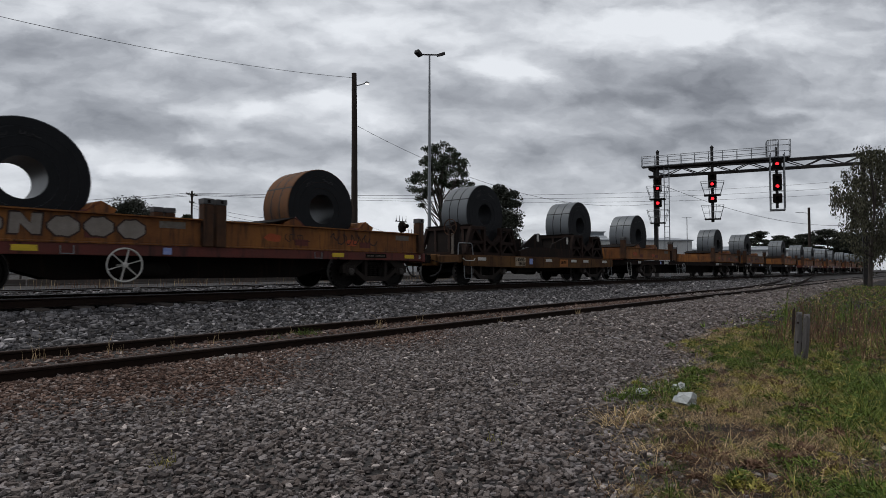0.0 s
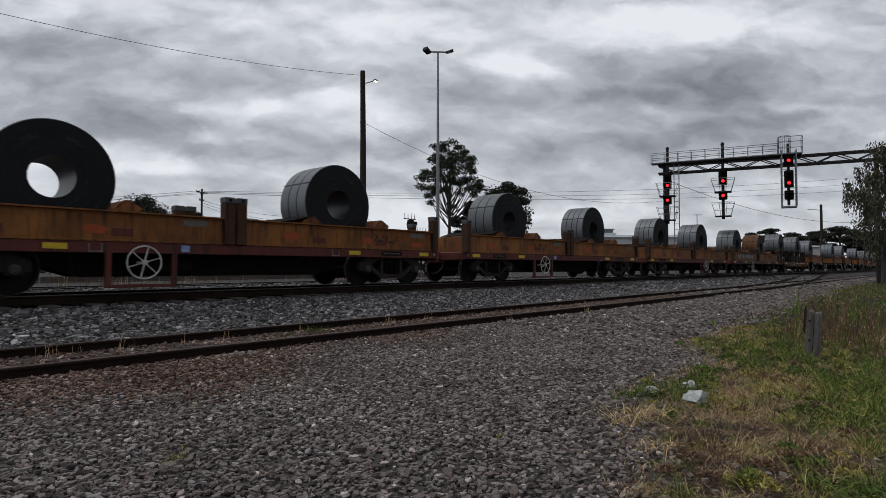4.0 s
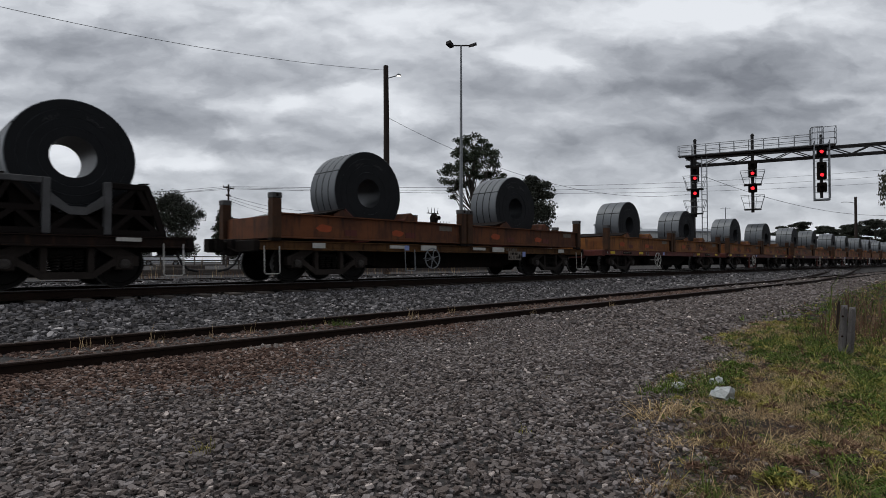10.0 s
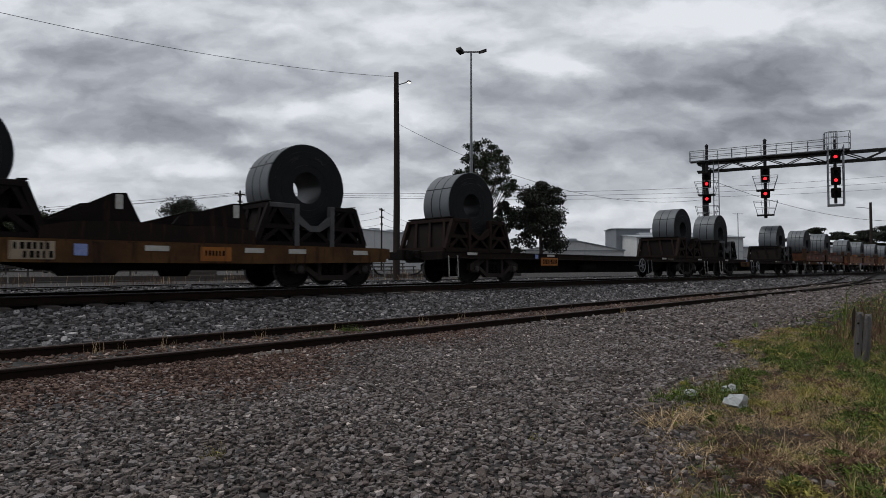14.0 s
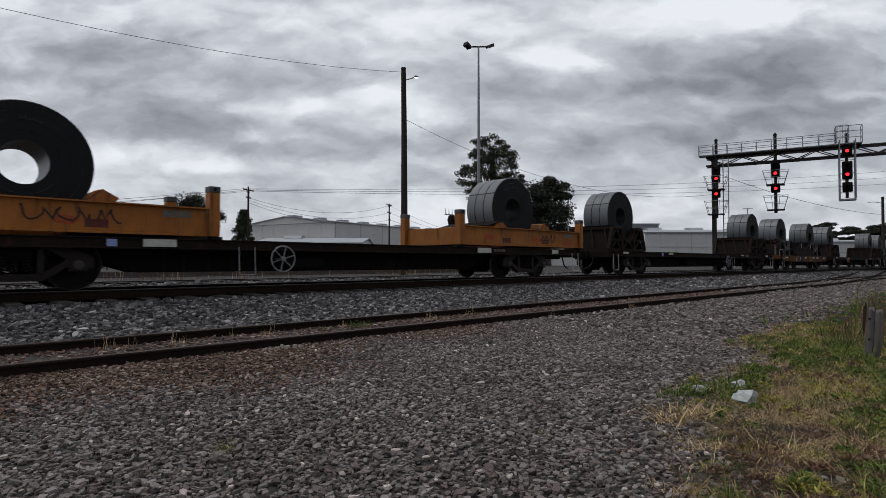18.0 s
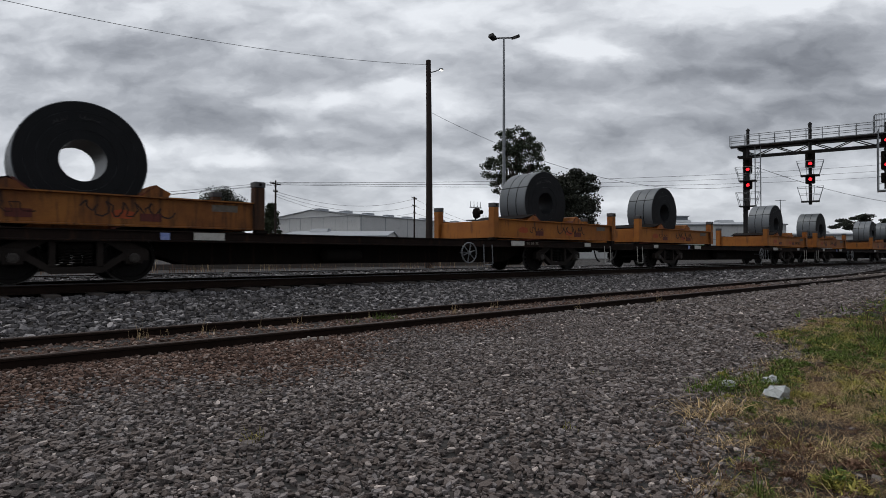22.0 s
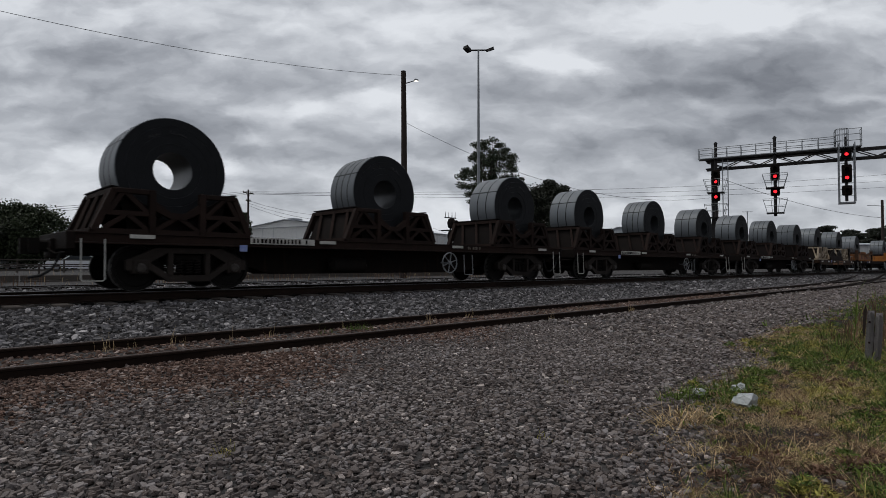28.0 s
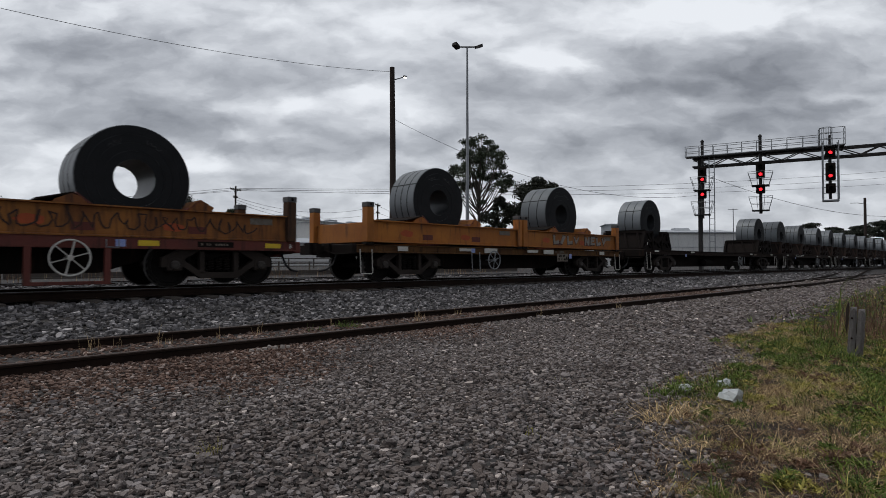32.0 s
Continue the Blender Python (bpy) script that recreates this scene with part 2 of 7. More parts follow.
M = dict(
    orange=material("orange_paint", (0.40, 0.148, 0.026), 0.6, second=(0.25, 0.085, 0.020), scale=1.3, contrast=0.7, streak=((0.10, 0.045, 0.022), 0.30), obj_var=0.14),
    oldorange=material("grimy_orange_paint", (0.29, 0.115, 0.027), 0.65, second=(0.155, 0.056, 0.018), scale=1.5, contrast=0.8, streak=((0.04, 0.021, 0.015), 0.5), obj_var=0.18),
    maroon=material("maroon_paint", (0.15, 0.035, 0.026), 0.6, second=(0.085, 0.03, 0.024), scale=1.6, streak=((0.03, 0.018, 0.014), 0.4)),
    brown=material("brown_wagon_paint", (0.150, 0.076, 0.028), 0.75, gloss=0.1, second=(0.050, 0.026, 0.016), scale=1.2, contrast=0.6, streak=((0.02, 0.014, 0.011), 0.4)),
    black=material("grimy_black_steel", (0.0095, 0.0082, 0.0078), 0.8, gloss=0.08, second=(0.016, 0.0115, 0.0095), scale=2.0, streak=((0.03, 0.018, 0.013), 0.2)),
    under=material("brake_dust_steel", (0.0105, 0.0094, 0.0088), 0.85, gloss=0.10, second=(0.016, 0.013, 0.0105), scale=4.0),
    trestle=material("dark_rust_trestle", (0.0155, 0.0115, 0.0100), 0.85, gloss=0.08, second=(0.0105, 0.0088, 0.0082), scale=3.0, obj_var=0.25),
    beige=material("beige_paint", (0.44, 0.37, 0.27), 0.65, second=(0.30, 0.22, 0.15), scale=2.0, streak=((0.12, 0.07, 0.04), 0.3)),
    sill=material("dark_brown_sill", (0.026, 0.016, 0.013), 0.8, gloss=0.1, second=(0.015, 0.0115, 0.010), scale=1.5, streak=((0.05, 0.026, 0.016), 0.25)),
    grey_frame=material("grey_frame_paint", (0.125, 0.125, 0.128), 0.65, second=(0.05, 0.048, 0.046), scale=2.0),
    white=material("worn_white_paint", (0.62, 0.61, 0.57), 0.6, second=(0.42, 0.40, 0.36), scale=9.0),
    yellow=material("yellow_reflector", (0.70, 0.50, 0.03), 0.4, second=(0.55, 0.38, 0.03), scale=9.0),
    blue=material("pale_blue_placard", (0.16, 0.22, 0.55), 0.5, second=(0.36, 0.42, 0.64), scale=14.0),
    redspray=material("red_spray", (0.42, 0.080, 0.026), 0.6, second=(0.28, 0.065, 0.024), scale=8.0),
    darkspray=material("dark_spray", (0.05, 0.028, 0.02), 0.6),
    silverspray=material("silver_spray", (0.27, 0.24, 0.21), 0.55, second=(0.19, 0.16, 0.13), scale=5.0),
    rail=material("rusty_rail_side", (0.026, 0.016, 0.012), 0.85, gloss=0.08, second=(0.016, 0.011, 0.009), scale=4.0),
    litter=material("russet_leaf_litter", (0.23, 0.135, 0.085), 0.85, second=(0.085, 0.050, 0.036), scale=1.8, island=0.5, bump=0),
    railtop=material("polished_rail_head", (0.13, 0.13, 0.135), 0.5, 0.5, second=(0.08, 0.077, 0.074), scale=3.0, bump=0.05),
    rusttop=material("dull_rail_head", (0.075, 0.052, 0.042), 0.55, 0.3, second=(0.045, 0.031, 0.026), scale=5.0),
    sleeper=material("grey_timber_sleeper", (0.10, 0.085, 0.075), 0.9, second=(0.06, 0.052, 0.046), scale=5.0, stretch=(8, 1, 8)),
    wood=material("dark_pole_timber", (0.060, 0.046, 0.040), 0.9, gloss=0.08, second=(0.036, 0.029, 0.026), scale=3.0, stretch=(6, 6, 0.4), bump=0.5),
    greywood=material("weathered_grey_timber", (0.21, 0.195, 0.19), 0.9, second=(0.08, 0.07, 0.068), scale=4.0, stretch=(9, 9, 0.6), bump=0.7),
    galv=material("galvanised_steel", (0.30, 0.31, 0.32), 0.5, 0.5, second=(0.21, 0.22, 0.23), scale=6.0),
    darksteel=material("dark_signal_steel", (0.030, 0.030, 0.032), 0.6, gloss=0.08, second=(0.05, 0.045, 0.042), scale=4.0),
    wire=material("wire", (0.03, 0.03, 0.033), 0.6, bump=0),
    insulator=material("porcelain_insulator", (0.30, 0.28, 0.26), 0.3, bump=0),
    clad=material("pale_wall_cladding", (0.64, 0.64, 0.63), 0.6, second=(0.57, 0.57, 0.56), scale=0.5, streak=((0.36, 0.36, 0.36), 0.2)),
    cladgrey=material("grey_wall_cladding", (0.24, 0.26, 0.28), 0.6, second=(0.20, 0.22, 0.24), scale=0.5),
    roof=material("grey_metal_roof", (0.36, 0.38, 0.41), 0.5, second=(0.30, 0.32, 0.34), scale=0.5),
    green=material("green_cladding", (0.09, 0.24, 0.06), 0.6),
    glass=material("dark_window_glass", (0.03, 0.035, 0.04), 0.12, bump=0),
    carwhite=material("white_car_paint", (0.72, 0.73, 0.74), 0.25, second=(0.68, 0.69, 0.70), bump=0),
    tyre=material("tyre_rubber", (0.02, 0.02, 0.02), 0.85),
    bark=material("gum_bark", (0.105, 0.088, 0.076), 0.9, second=(0.05, 0.042, 0.037), scale=2.0, stretch=(5, 5, 0.6), bump=0.6),
    leaf=material("gum_leaves", (0.045, 0.055, 0.03), 0.6, second=(0.034, 0.046, 0.026), scale=0.7, island=0.45, bump=0),
    leafdark=material("dark_leaves", (0.036, 0.040, 0.027), 0.6, second=(0.026, 0.030, 0.021), scale=0.7, island=0.45, bump=0),
    leafolive=material("olive_gum_leaves", (0.085, 0.082, 0.048), 0.6, second=(0.055, 0.054, 0.034), scale=0.7, island=0.5, bump=0),
    leafpine=material("conifer_leaves", (0.050, 0.062, 0.030), 0.6, second=(0.032, 0.042, 0.022), scale=0.7, island=0.4, bump=0),
    grass=material("green_grass_blades", (0.055, 0.100, 0.018), 0.75, second=(0.140, 0.185, 0.036), scale=2.4, island=0.8, bump=0),
    limegrass=material("yellow_green_grass_blades", (0.27, 0.265, 0.058), 0.75, second=(0.36, 0.29, 0.09), scale=3.0, island=0.75, bump=0),
    drygrass=material("dry_grass_blades", (0.62, 0.47, 0.26), 0.8, second=(0.31, 0.21, 0.115), scale=3.0, island=0.7, bump=0),
    stone=material("crushed_stone", (1.0, 0.97, 0.95), 0.8, second=(0.66, 0.62, 0.60), scale=0.9, contrast=0.6, grain=0.16, grain_scale=110.0, bump=0.6, bump_scale=80.0,
                   hues=((0.0, (0.073, 0.063, 0.061)), (0.3, (0.171, 0.142, 0.128)), (0.5, (0.198, 0.180, 0.175)), (0.72, (0.241, 0.209, 0.193)), (0.9, (0.297, 0.279, 0.280)), (0.975, (0.370, 0.334, 0.319)), (1.0, (0.808, 0.726, 0.672)))),
    stoneblue=material("fresh_bluestone_ballast", (1.0, 1.0, 1.0), 0.8, second=(0.70, 0.70, 0.70), scale=1.1, contrast=0.6, grain=0.16, grain_scale=110.0, bump=0.6, bump_scale=80.0,
                       hues=((0.0, (0.057, 0.053, 0.054)), (0.35, (0.136, 0.127, 0.127)), (0.65, (0.195, 0.185, 0.186)), (0.92, (0.306, 0.290, 0.293)), (1.0, (0.585, 0.548, 0.541)))),
    stonerust=material("rust_stained_stone", (1.0, 0.98, 0.96), 0.85, second=(0.68, 0.62, 0.58), scale=1.1, contrast=0.6, grain=0.16, grain_scale=110.0, bump=0.6, bump_scale=80.0,
                       hues=((0.0, (0.058, 0.037, 0.030)), (0.4, (0.165, 0.105, 0.082)), (0.7, (0.224, 0.148, 0.116)), (0.93, (0.269, 0.224, 0.205)), (1.0, (0.509, 0.422, 0.378)))),
    palestone=material("pale_stone", (0.36, 0.31, 0.265), 0.85, second=(0.30, 0.27, 0.25), scale=6.0, bump=0.5),
    bag=material("white_plastic_bag", (0.56, 0.57, 0.56), 0.4, second=(0.25, 0.28, 0.28), scale=12.0),
    rubber=material("black_hose", (0.02, 0.02, 0.021), 0.6),
)


def steel_coil(name, color, second, rough, metal, streak=None):
    m = material(name, color, rough, metal, second=second, scale=1.3, grain=0.06, bump=0.06, bump_scale=9.0, streak=streak, obj_var=0.14)
    return m


M["coil"] = steel_coil("blue_grey_rolled_steel", (0.155, 0.168, 0.178), (0.118, 0.128, 0.138), 0.5, 0.3)
M["coilrust"] = steel_coil("rusted_rolled_steel", (0.185, 0.085, 0.035), (0.115, 0.05, 0.024), 0.75, 0.1, ((0.05, 0.04, 0.035), 0.4))
# End faces of the coils: their shade is put into this dark colour.
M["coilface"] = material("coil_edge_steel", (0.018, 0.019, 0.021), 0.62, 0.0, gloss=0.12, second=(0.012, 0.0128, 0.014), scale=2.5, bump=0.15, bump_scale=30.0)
M["wheel"] = material("worn_wheel_steel", (0.013, 0.0115, 0.0105), 0.6, 0.0, gloss=0.1, second=(0.009, 0.008, 0.0075), scale=5.0)
wt = M["wheel"].node_tree
w_at, w_flat, w_len, w_cmp = wt.nodes.new("ShaderNodeTexCoord"), wt.nodes.new("ShaderNodeVectorMath"), wt.nodes.new("ShaderNodeVectorMath"), wt.nodes.new("ShaderNodeMath")
w_flat.operation, w_len.operation, w_cmp.operation = "MULTIPLY", "LENGTH", "GREATER_THAN"
w_flat.inputs[1].default_value, w_cmp.inputs[1].default_value = (1, 0, 1), 0.4185
wt.links.new(w_at.outputs["Object"], w_flat.inputs[0])
wt.links.new(w_flat.outputs["Vector"], w_len.inputs[0])
wt.links.new(w_len.outputs["Value"], w_cmp.inputs[0])
w_two = wt.nodes.new("ShaderNodeMix")
w_two.data_type = "RGBA"
w_bsdf = wt.nodes["Principled BSDF"]
wt.links.new(w_cmp.outputs[0], w_two.inputs["Factor"])
wt.links.new(w_bsdf.inputs["Base Color"].links[0].from_socket, w_two.inputs["A"])
w_two.inputs["B"].default_value = (0.16, 0.155, 0.15, 1)
wt.links.new(w_two.outputs["Result"], w_bsdf.inputs["Base Color"])
wt.links.new(w_cmp.outputs[0], w_bsdf.inputs["Metallic"])
M["rustframe"] = material("rust_brown_frame", (0.030, 0.018, 0.0145), 0.8, gloss=0.1, second=(0.017, 0.0118, 0.010), scale=3.0, obj_var=0.25)
M["bearing"] = material("grey_bearing_cap", (0.085, 0.074, 0.066), 0.55, 0.2, second=(0.03, 0.026, 0.023), scale=9.0)
M["dataplate"] = material("worn_pale_data_plate", (0.20, 0.18, 0.155), 0.6, second=(0.11, 0.085, 0.06), scale=12.0)
# Glossy inner wrap; the shadow inside the bore is put into its dark colour.
M["bore"] = material("oily_inner_wrap", (0.060, 0.063, 0.067), 0.42, 0.55, second=(0.035, 0.037, 0.04), scale=2.0, bump=0.05)
M["chalk"] = material("faint_chalk", (0.085, 0.085, 0.085), 0.9, second=(0.04, 0.04, 0.042), scale=14.0, bump=0)
M["rustorange"] = material("rusted_out_orange_paint", (0.165, 0.058, 0.022), 0.7, second=(0.075, 0.030, 0.016), scale=1.4, contrast=0.8, streak=((0.04, 0.021, 0.015), 0.45), obj_var=0.15)
M["rustpost"] = material("dark_rusted_post", (0.105, 0.050, 0.026), 0.75, gloss=0.12, second=(0.045, 0.028, 0.020), scale=2.5, streak=((0.03, 0.02, 0.016), 0.4))
M["darkbrown"] = material("dark_brown_wagon_paint", (0.062, 0.034, 0.020), 0.75, gloss=0.1, second=(0.030, 0.018, 0.013), scale=1.2, contrast=0.6, streak=((0.02, 0.014, 0.011), 0.4))
M["castframe"] = material("dusty_cast_frame", (0.034, 0.027, 0.023), 0.8, gloss=0.15, second=(0.018, 0.0145, 0.0125), scale=3.5, obj_var=0.3)
M["strap"] = material("dark_steel_strap", (0.018, 0.02, 0.022), 0.45, 0.5, bump=0)


def glow(name, color, strength):
    m = bpy.data.materials.new(name)
    m.use_nodes = True
    b = m.node_tree.nodes["Principled BSDF"]
    b.inputs["Base Color"].default_value = (*[c * 0.3 for c in color], 1)
    b.inputs["Emission Color"].default_value, b.inputs["Emission Strength"].default_value = (*color, 1), strength
    return m


M["redlamp"] = glow("red_signal_light", (1.0, 0.020, 0.030), 2.2)
M["lamplit"] = glow("lit_street_lamp", (1.0, 0.93, 0.8), 2.0)


# ------------------------------------------------------------------ mesh building
class Geo:
    """Collects vertices and faces of one part."""

    def __init__(self):
        self.v, self.f, self.smooth = [], [], False

    def add(self, verts, faces):
        n = len(self.v)
        self.v += [tuple(p) for p in verts]
        self.f += [tuple(i + n for i in f) for f in faces]
        return self

    def box(self, x0, x1, y0, y1, z0, z1, c=0.0):
        if c <= 0:
            vs = [(x, y, z) for x in (x0, x1) for y in (y0, y1) for z in (z0, z1)]
            return self.add(vs, [(0, 1, 3, 2), (4, 6, 7, 5), (0, 4, 5, 1), (2, 3, 7, 6), (0, 2, 6, 4), (1, 5, 7, 3)])
        c = min(c, (x1 - x0) * 0.45, (y1 - y0) * 0.45, (z1 - z0) * 0.45)
        bm = bmesh.new()
        for x in (x0, x1):
            for y in (y0, y1):
                for z in (z0, z1):
                    dx, dy, dz = (c if x == x0 else -c), (c if y == y0 else -c), (c if z == z0 else -c)
                    for q in ((x + dx, y + dy, z), (x + dx, y, z + dz), (x, y + dy, z + dz)):
                        bm.verts.new(q)
        bmesh.ops.convex_hull(bm, input=bm.verts)
        bm.verts.index_update()
        self.add([v.co for v in bm.verts], [tuple(v.index for v in f.verts) for f in bm.faces])
        bm.free()
        return self

    def prism(self, poly, y0, y1):
        """poly in x, z, pushed from y0 to y1."""
        n = len(poly)
        return self.add([(x, y0, z) for x, z in poly] + [(x, y1, z) for x, z in poly],
                        [tuple(range(n)), tuple(range(2 * n - 1, n - 1, -1))] + [(i, n + i, n + (i + 1) % n, (i + 1) % n) for i in range(n)])

    def profile(self, poly, x0, x1):
        """poly in y, z, pushed along x."""
        n = len(poly)
        return self.add([(x0, y, z) for y, z in poly] + [(x1, y, z) for y, z in poly],
                        [tuple(range(n - 1, -1, -1)), tuple(range(n, 2 * n))] + [(i, (i + 1) % n, n + (i + 1) % n, n + i) for i in range(n)])

    def beam(self, a, b, w, d=None):
        a, b = Vector(a), Vector(b)
        way = (b - a).normalized()
        side = way.cross(Vector((0, 0, 1)) if abs(way.z) < 0.95 else Vector((0, 1, 0))).normalized()
        up = side.cross(way)
        s, u = side * w / 2, up * (d or w) / 2
        return self.add([a - s - u, a + s - u, a + s + u, a - s + u, b - s - u, b + s - u, b + s + u, b - s + u],
                        [(0, 3, 2, 1), (4, 5, 6, 7), (0, 1, 5, 4), (1, 2, 6, 5), (2, 3, 7, 6), (3, 0, 4, 7)])

    def tube(self, pts, r, n=8, r1=None):
        """A round bar along points, tapering to r1."""
        pts = [Vector(p) for p in pts]
        base = len(self.v)
        for k, p in enumerate(pts):
            way = (pts[min(k + 1, len(pts) - 1)] - pts[max(k - 1, 0)]).normalized()
            side = way.cross(Vector((0, 0, 1)) if abs(way.z) < 0.9 else Vector((0, 1, 0))).normalized()
            up = side.cross(way)
            rr = r if r1 is None else r + (r1 - r) * k / (len(pts) - 1)
            self.v += [tuple(p + (side * math.cos(a) + up * math.sin(a)) * rr) for a in (2 * math.pi * i / n for i in range(n))]
        for k in range(len(pts) - 1):
            self.f += [(base + k * n + i, base + k * n + (i + 1) % n, base + (k + 1) * n + (i + 1) % n, base + (k + 1) * n + i) for i in range(n)]
        self.f += [tuple(base + n - 1 - i for i in range(n)), tuple(base + (len(pts) - 1) * n + i for i in range(n))]
        return self

    def lathe(self, rings, n=32, axis="y", at=(0, 0, 0), closed=False):
        """rings: (radius, place along the axis)."""
        base = len(self.v)
        for r, h in rings:
            for i in range(n):
                a = 2 * math.pi * i / n
                q = {"y": (r * math.cos(a), h, r * math.sin(a)), "z": (r * math.cos(a), r * math.sin(a), h), "x": (h, r * math.cos(a), r * math.sin(a))}[axis]
                self.v.append((q[0] + at[0], q[1] + at[1], q[2] + at[2]))
        m = len(rings)
        for k in range(m if closed else m - 1):
            j = (k + 1) % m
            self.f += [(base + k * n + i, base + k * n + (i + 1) % n, base + j * n + (i + 1) % n, base + j * n + i) for i in range(n)]
        if not closed:
            self.f += [tuple(base + n - 1 - i for i in range(n)), tuple(base + (m - 1) * n + i for i in range(n))]
        return self

    def torus(self, R, r, n=24, k=8, axis="y", at=(0, 0, 0)):
        return self.lathe([(R + r * math.cos(2 * math.pi * i / k), r * math.sin(2 * math.pi * i / k)) for i in range(k)], n, axis, at, closed=True)

    def mesh(self, name, mat, smooth=False):
        me = bpy.data.meshes.new(name)
        me.from_pydata(self.v, [], self.f)
        bm = bmesh.new()
        bm.from_mesh(me)
        bmesh.ops.recalc_face_normals(bm, faces=bm.faces)
        bm.to_mesh(me)
        bm.free()
        me.materials.append(mat)
        if smooth:
            me.shade_smooth()
            me.set_sharp_from_angle(angle=radians(35))
        return me


def part(name, geo, mat, parent=None, label="", smooth=False, at=None):
    ob = new(name, geo.mesh(name, M[mat], smooth))
    if parent:
        ob.parent = parent
    if at:
        ob.location = at
    if label:
        tagged(ob, label)
    return ob


def thing(name, at, label, category, group="", kind=""):
    ob = new(name)
    ob.location = at
    return tagged(ob, label, category, group, kind)


def raw_mesh(name, verts, faces, mat, kind=""):
    """A mesh from arrays: faces of one size."""
    verts, faces = np.asarray(verts, dtype=np.float32), np.asarray(faces, dtype=np.int32)
    me = bpy.data.meshes.new(name)
    me.vertices.add(len(verts))
    me.vertices.foreach_set("co", verts.ravel())
    k = faces.shape[1]
    me.loops.add(faces.size)
    me.loops.foreach_set("vertex_index", faces.ravel())
    me.polygons.add(len(faces))
    me.polygons.foreach_set("loop_start", np.arange(0, faces.size, k, dtype=np.int32))
    me.polygons.foreach_set("loop_total", np.full(len(faces), k, dtype=np.int32))
    me.update(calc_edges=True)
    me.validate()
    me.shade_flat()
    me.materials.append(M[mat])
    return me


# ------------------------------------------------------------------ ground and tracks
RAIL_Z, MAIN_Y = 0.62, 12.52           # head of the main track's rails, its centre line
SIDE_Z, SIDE_Y = 0.186, 7.32           # the siding in front
BACK_Z, BACK_Y = 0.56, 18.6            # the track beyond
GAUGE = 1.435
PROFILE = [(-3000, 0.0), (-40, 0.0), (0, 0.0), (3, 0.0), (5.2, 0.0), (6.45, 0.062), (8.2, 0.07), (8.6, 0.06), (9.2, 0.10), (10.9, 0.37), (11.85, 0.38), (12.0, 0.47), (13.1, 0.47), (13.4, 0.46), (14.4, 0.50), (15.4, 0.535), (16.6, 0.52), (17.4, 0.40), (20.2, 0.38), (21.5, 0.32), (30, 0.58), (42, 0.66), (60, 0.62), (3000, 0.62)]


def ground_z(y):
    return float(np.interp(y, [p[0] for p in PROFILE], [p[1] for p in PROFILE]))


def build_ground():
    xs = [-3000, -300, -60, *range(-20, 121, 4), 200, 500, 3000]
    verts = [(x, y, z) for y, z in PROFILE for x in xs]
    n = len(xs)
    faces = [(j * n + i, j * n + i + 1, (j + 1) * n + i + 1, (j + 1) * n + i) for j in range(len(PROFILE) - 1) for i in range(n - 1)]
    m = bpy.data.materials.new("gravel_ground")
    m.use_nodes = True
    nt, l = m.node_tree.nodes, m.node_tree.links
    b = nt["Principled BSDF"]
    b.inputs["Roughness"].default_value = 0.9
    co = nt.new("ShaderNodeTexCoord")
    vor = nt.new("ShaderNodeTexVoronoi")
    vor.inputs["Scale"].default_value = 17.0
    vor.inputs["Randomness"].default_value = 1.0
    big = nt.new("ShaderNodeTexNoise")
    big.inputs["Scale"].default_value, big.inputs["Detail"].default_value = 0.35, 6.0
    for t in (vor, big):
        l.new(co.outputs["Object"], t.inputs["Vector"])
    bw = nt.new("ShaderNodeRGBToBW")
    l.new(vor.outputs["Color"], bw.inputs[0])
    r1 = nt.new("ShaderNodeValToRGB")
    # Nearly black: shade in the gaps between loose stones is put into this colour.
    r1.color_ramp.elements[0].color, r1.color_ramp.elements[1].color = (0.004, 0.0036, 0.0034, 1), (0.060, 0.054, 0.051, 1)
    l.new(bw.outputs[0], r1.inputs[0])
    mx = nt.new("ShaderNodeMix")
    mx.data_type, mx.blend_type = "RGBA", "MULTIPLY"
    mx.inputs["Factor"].default_value = 1.0
    r2 = nt.new("ShaderNodeValToRGB")
    r2.color_ramp.elements[0].color, r2.color_ramp.elements[1].color = (0.80, 0.72, 0.66, 1), (1.1, 1.1, 1.12, 1)
    r2.color_ramp.elements[0].position, r2.color_ramp.elements[1].position = 0.35, 0.65
    l.new(big.outputs[0], r2.inputs[0])
    l.new(r1.outputs[0], mx.inputs["A"])
    l.new(r2.outputs[0], mx.inputs["B"])
    l.new(mx.outputs["Result"], b.inputs["Base Color"])
    bp = nt.new("ShaderNodeBump")
    bp.inputs["Strength"].default_value, bp.inputs["Distance"].default_value = 0.9, 0.03
    bp.invert = True
    l.new(vor.outputs["Distance"], bp.inputs["Height"])
    l.new(bp.outputs[0], b.inputs["Normal"])
    M["gravel"] = m
    ob = new("ground", raw_mesh("ground", verts, faces, "gravel"))
    tagged(ob, "grey crushed-stone ground, gap shade in its colour, rising to main-line ballast", "ground", kind="structure")


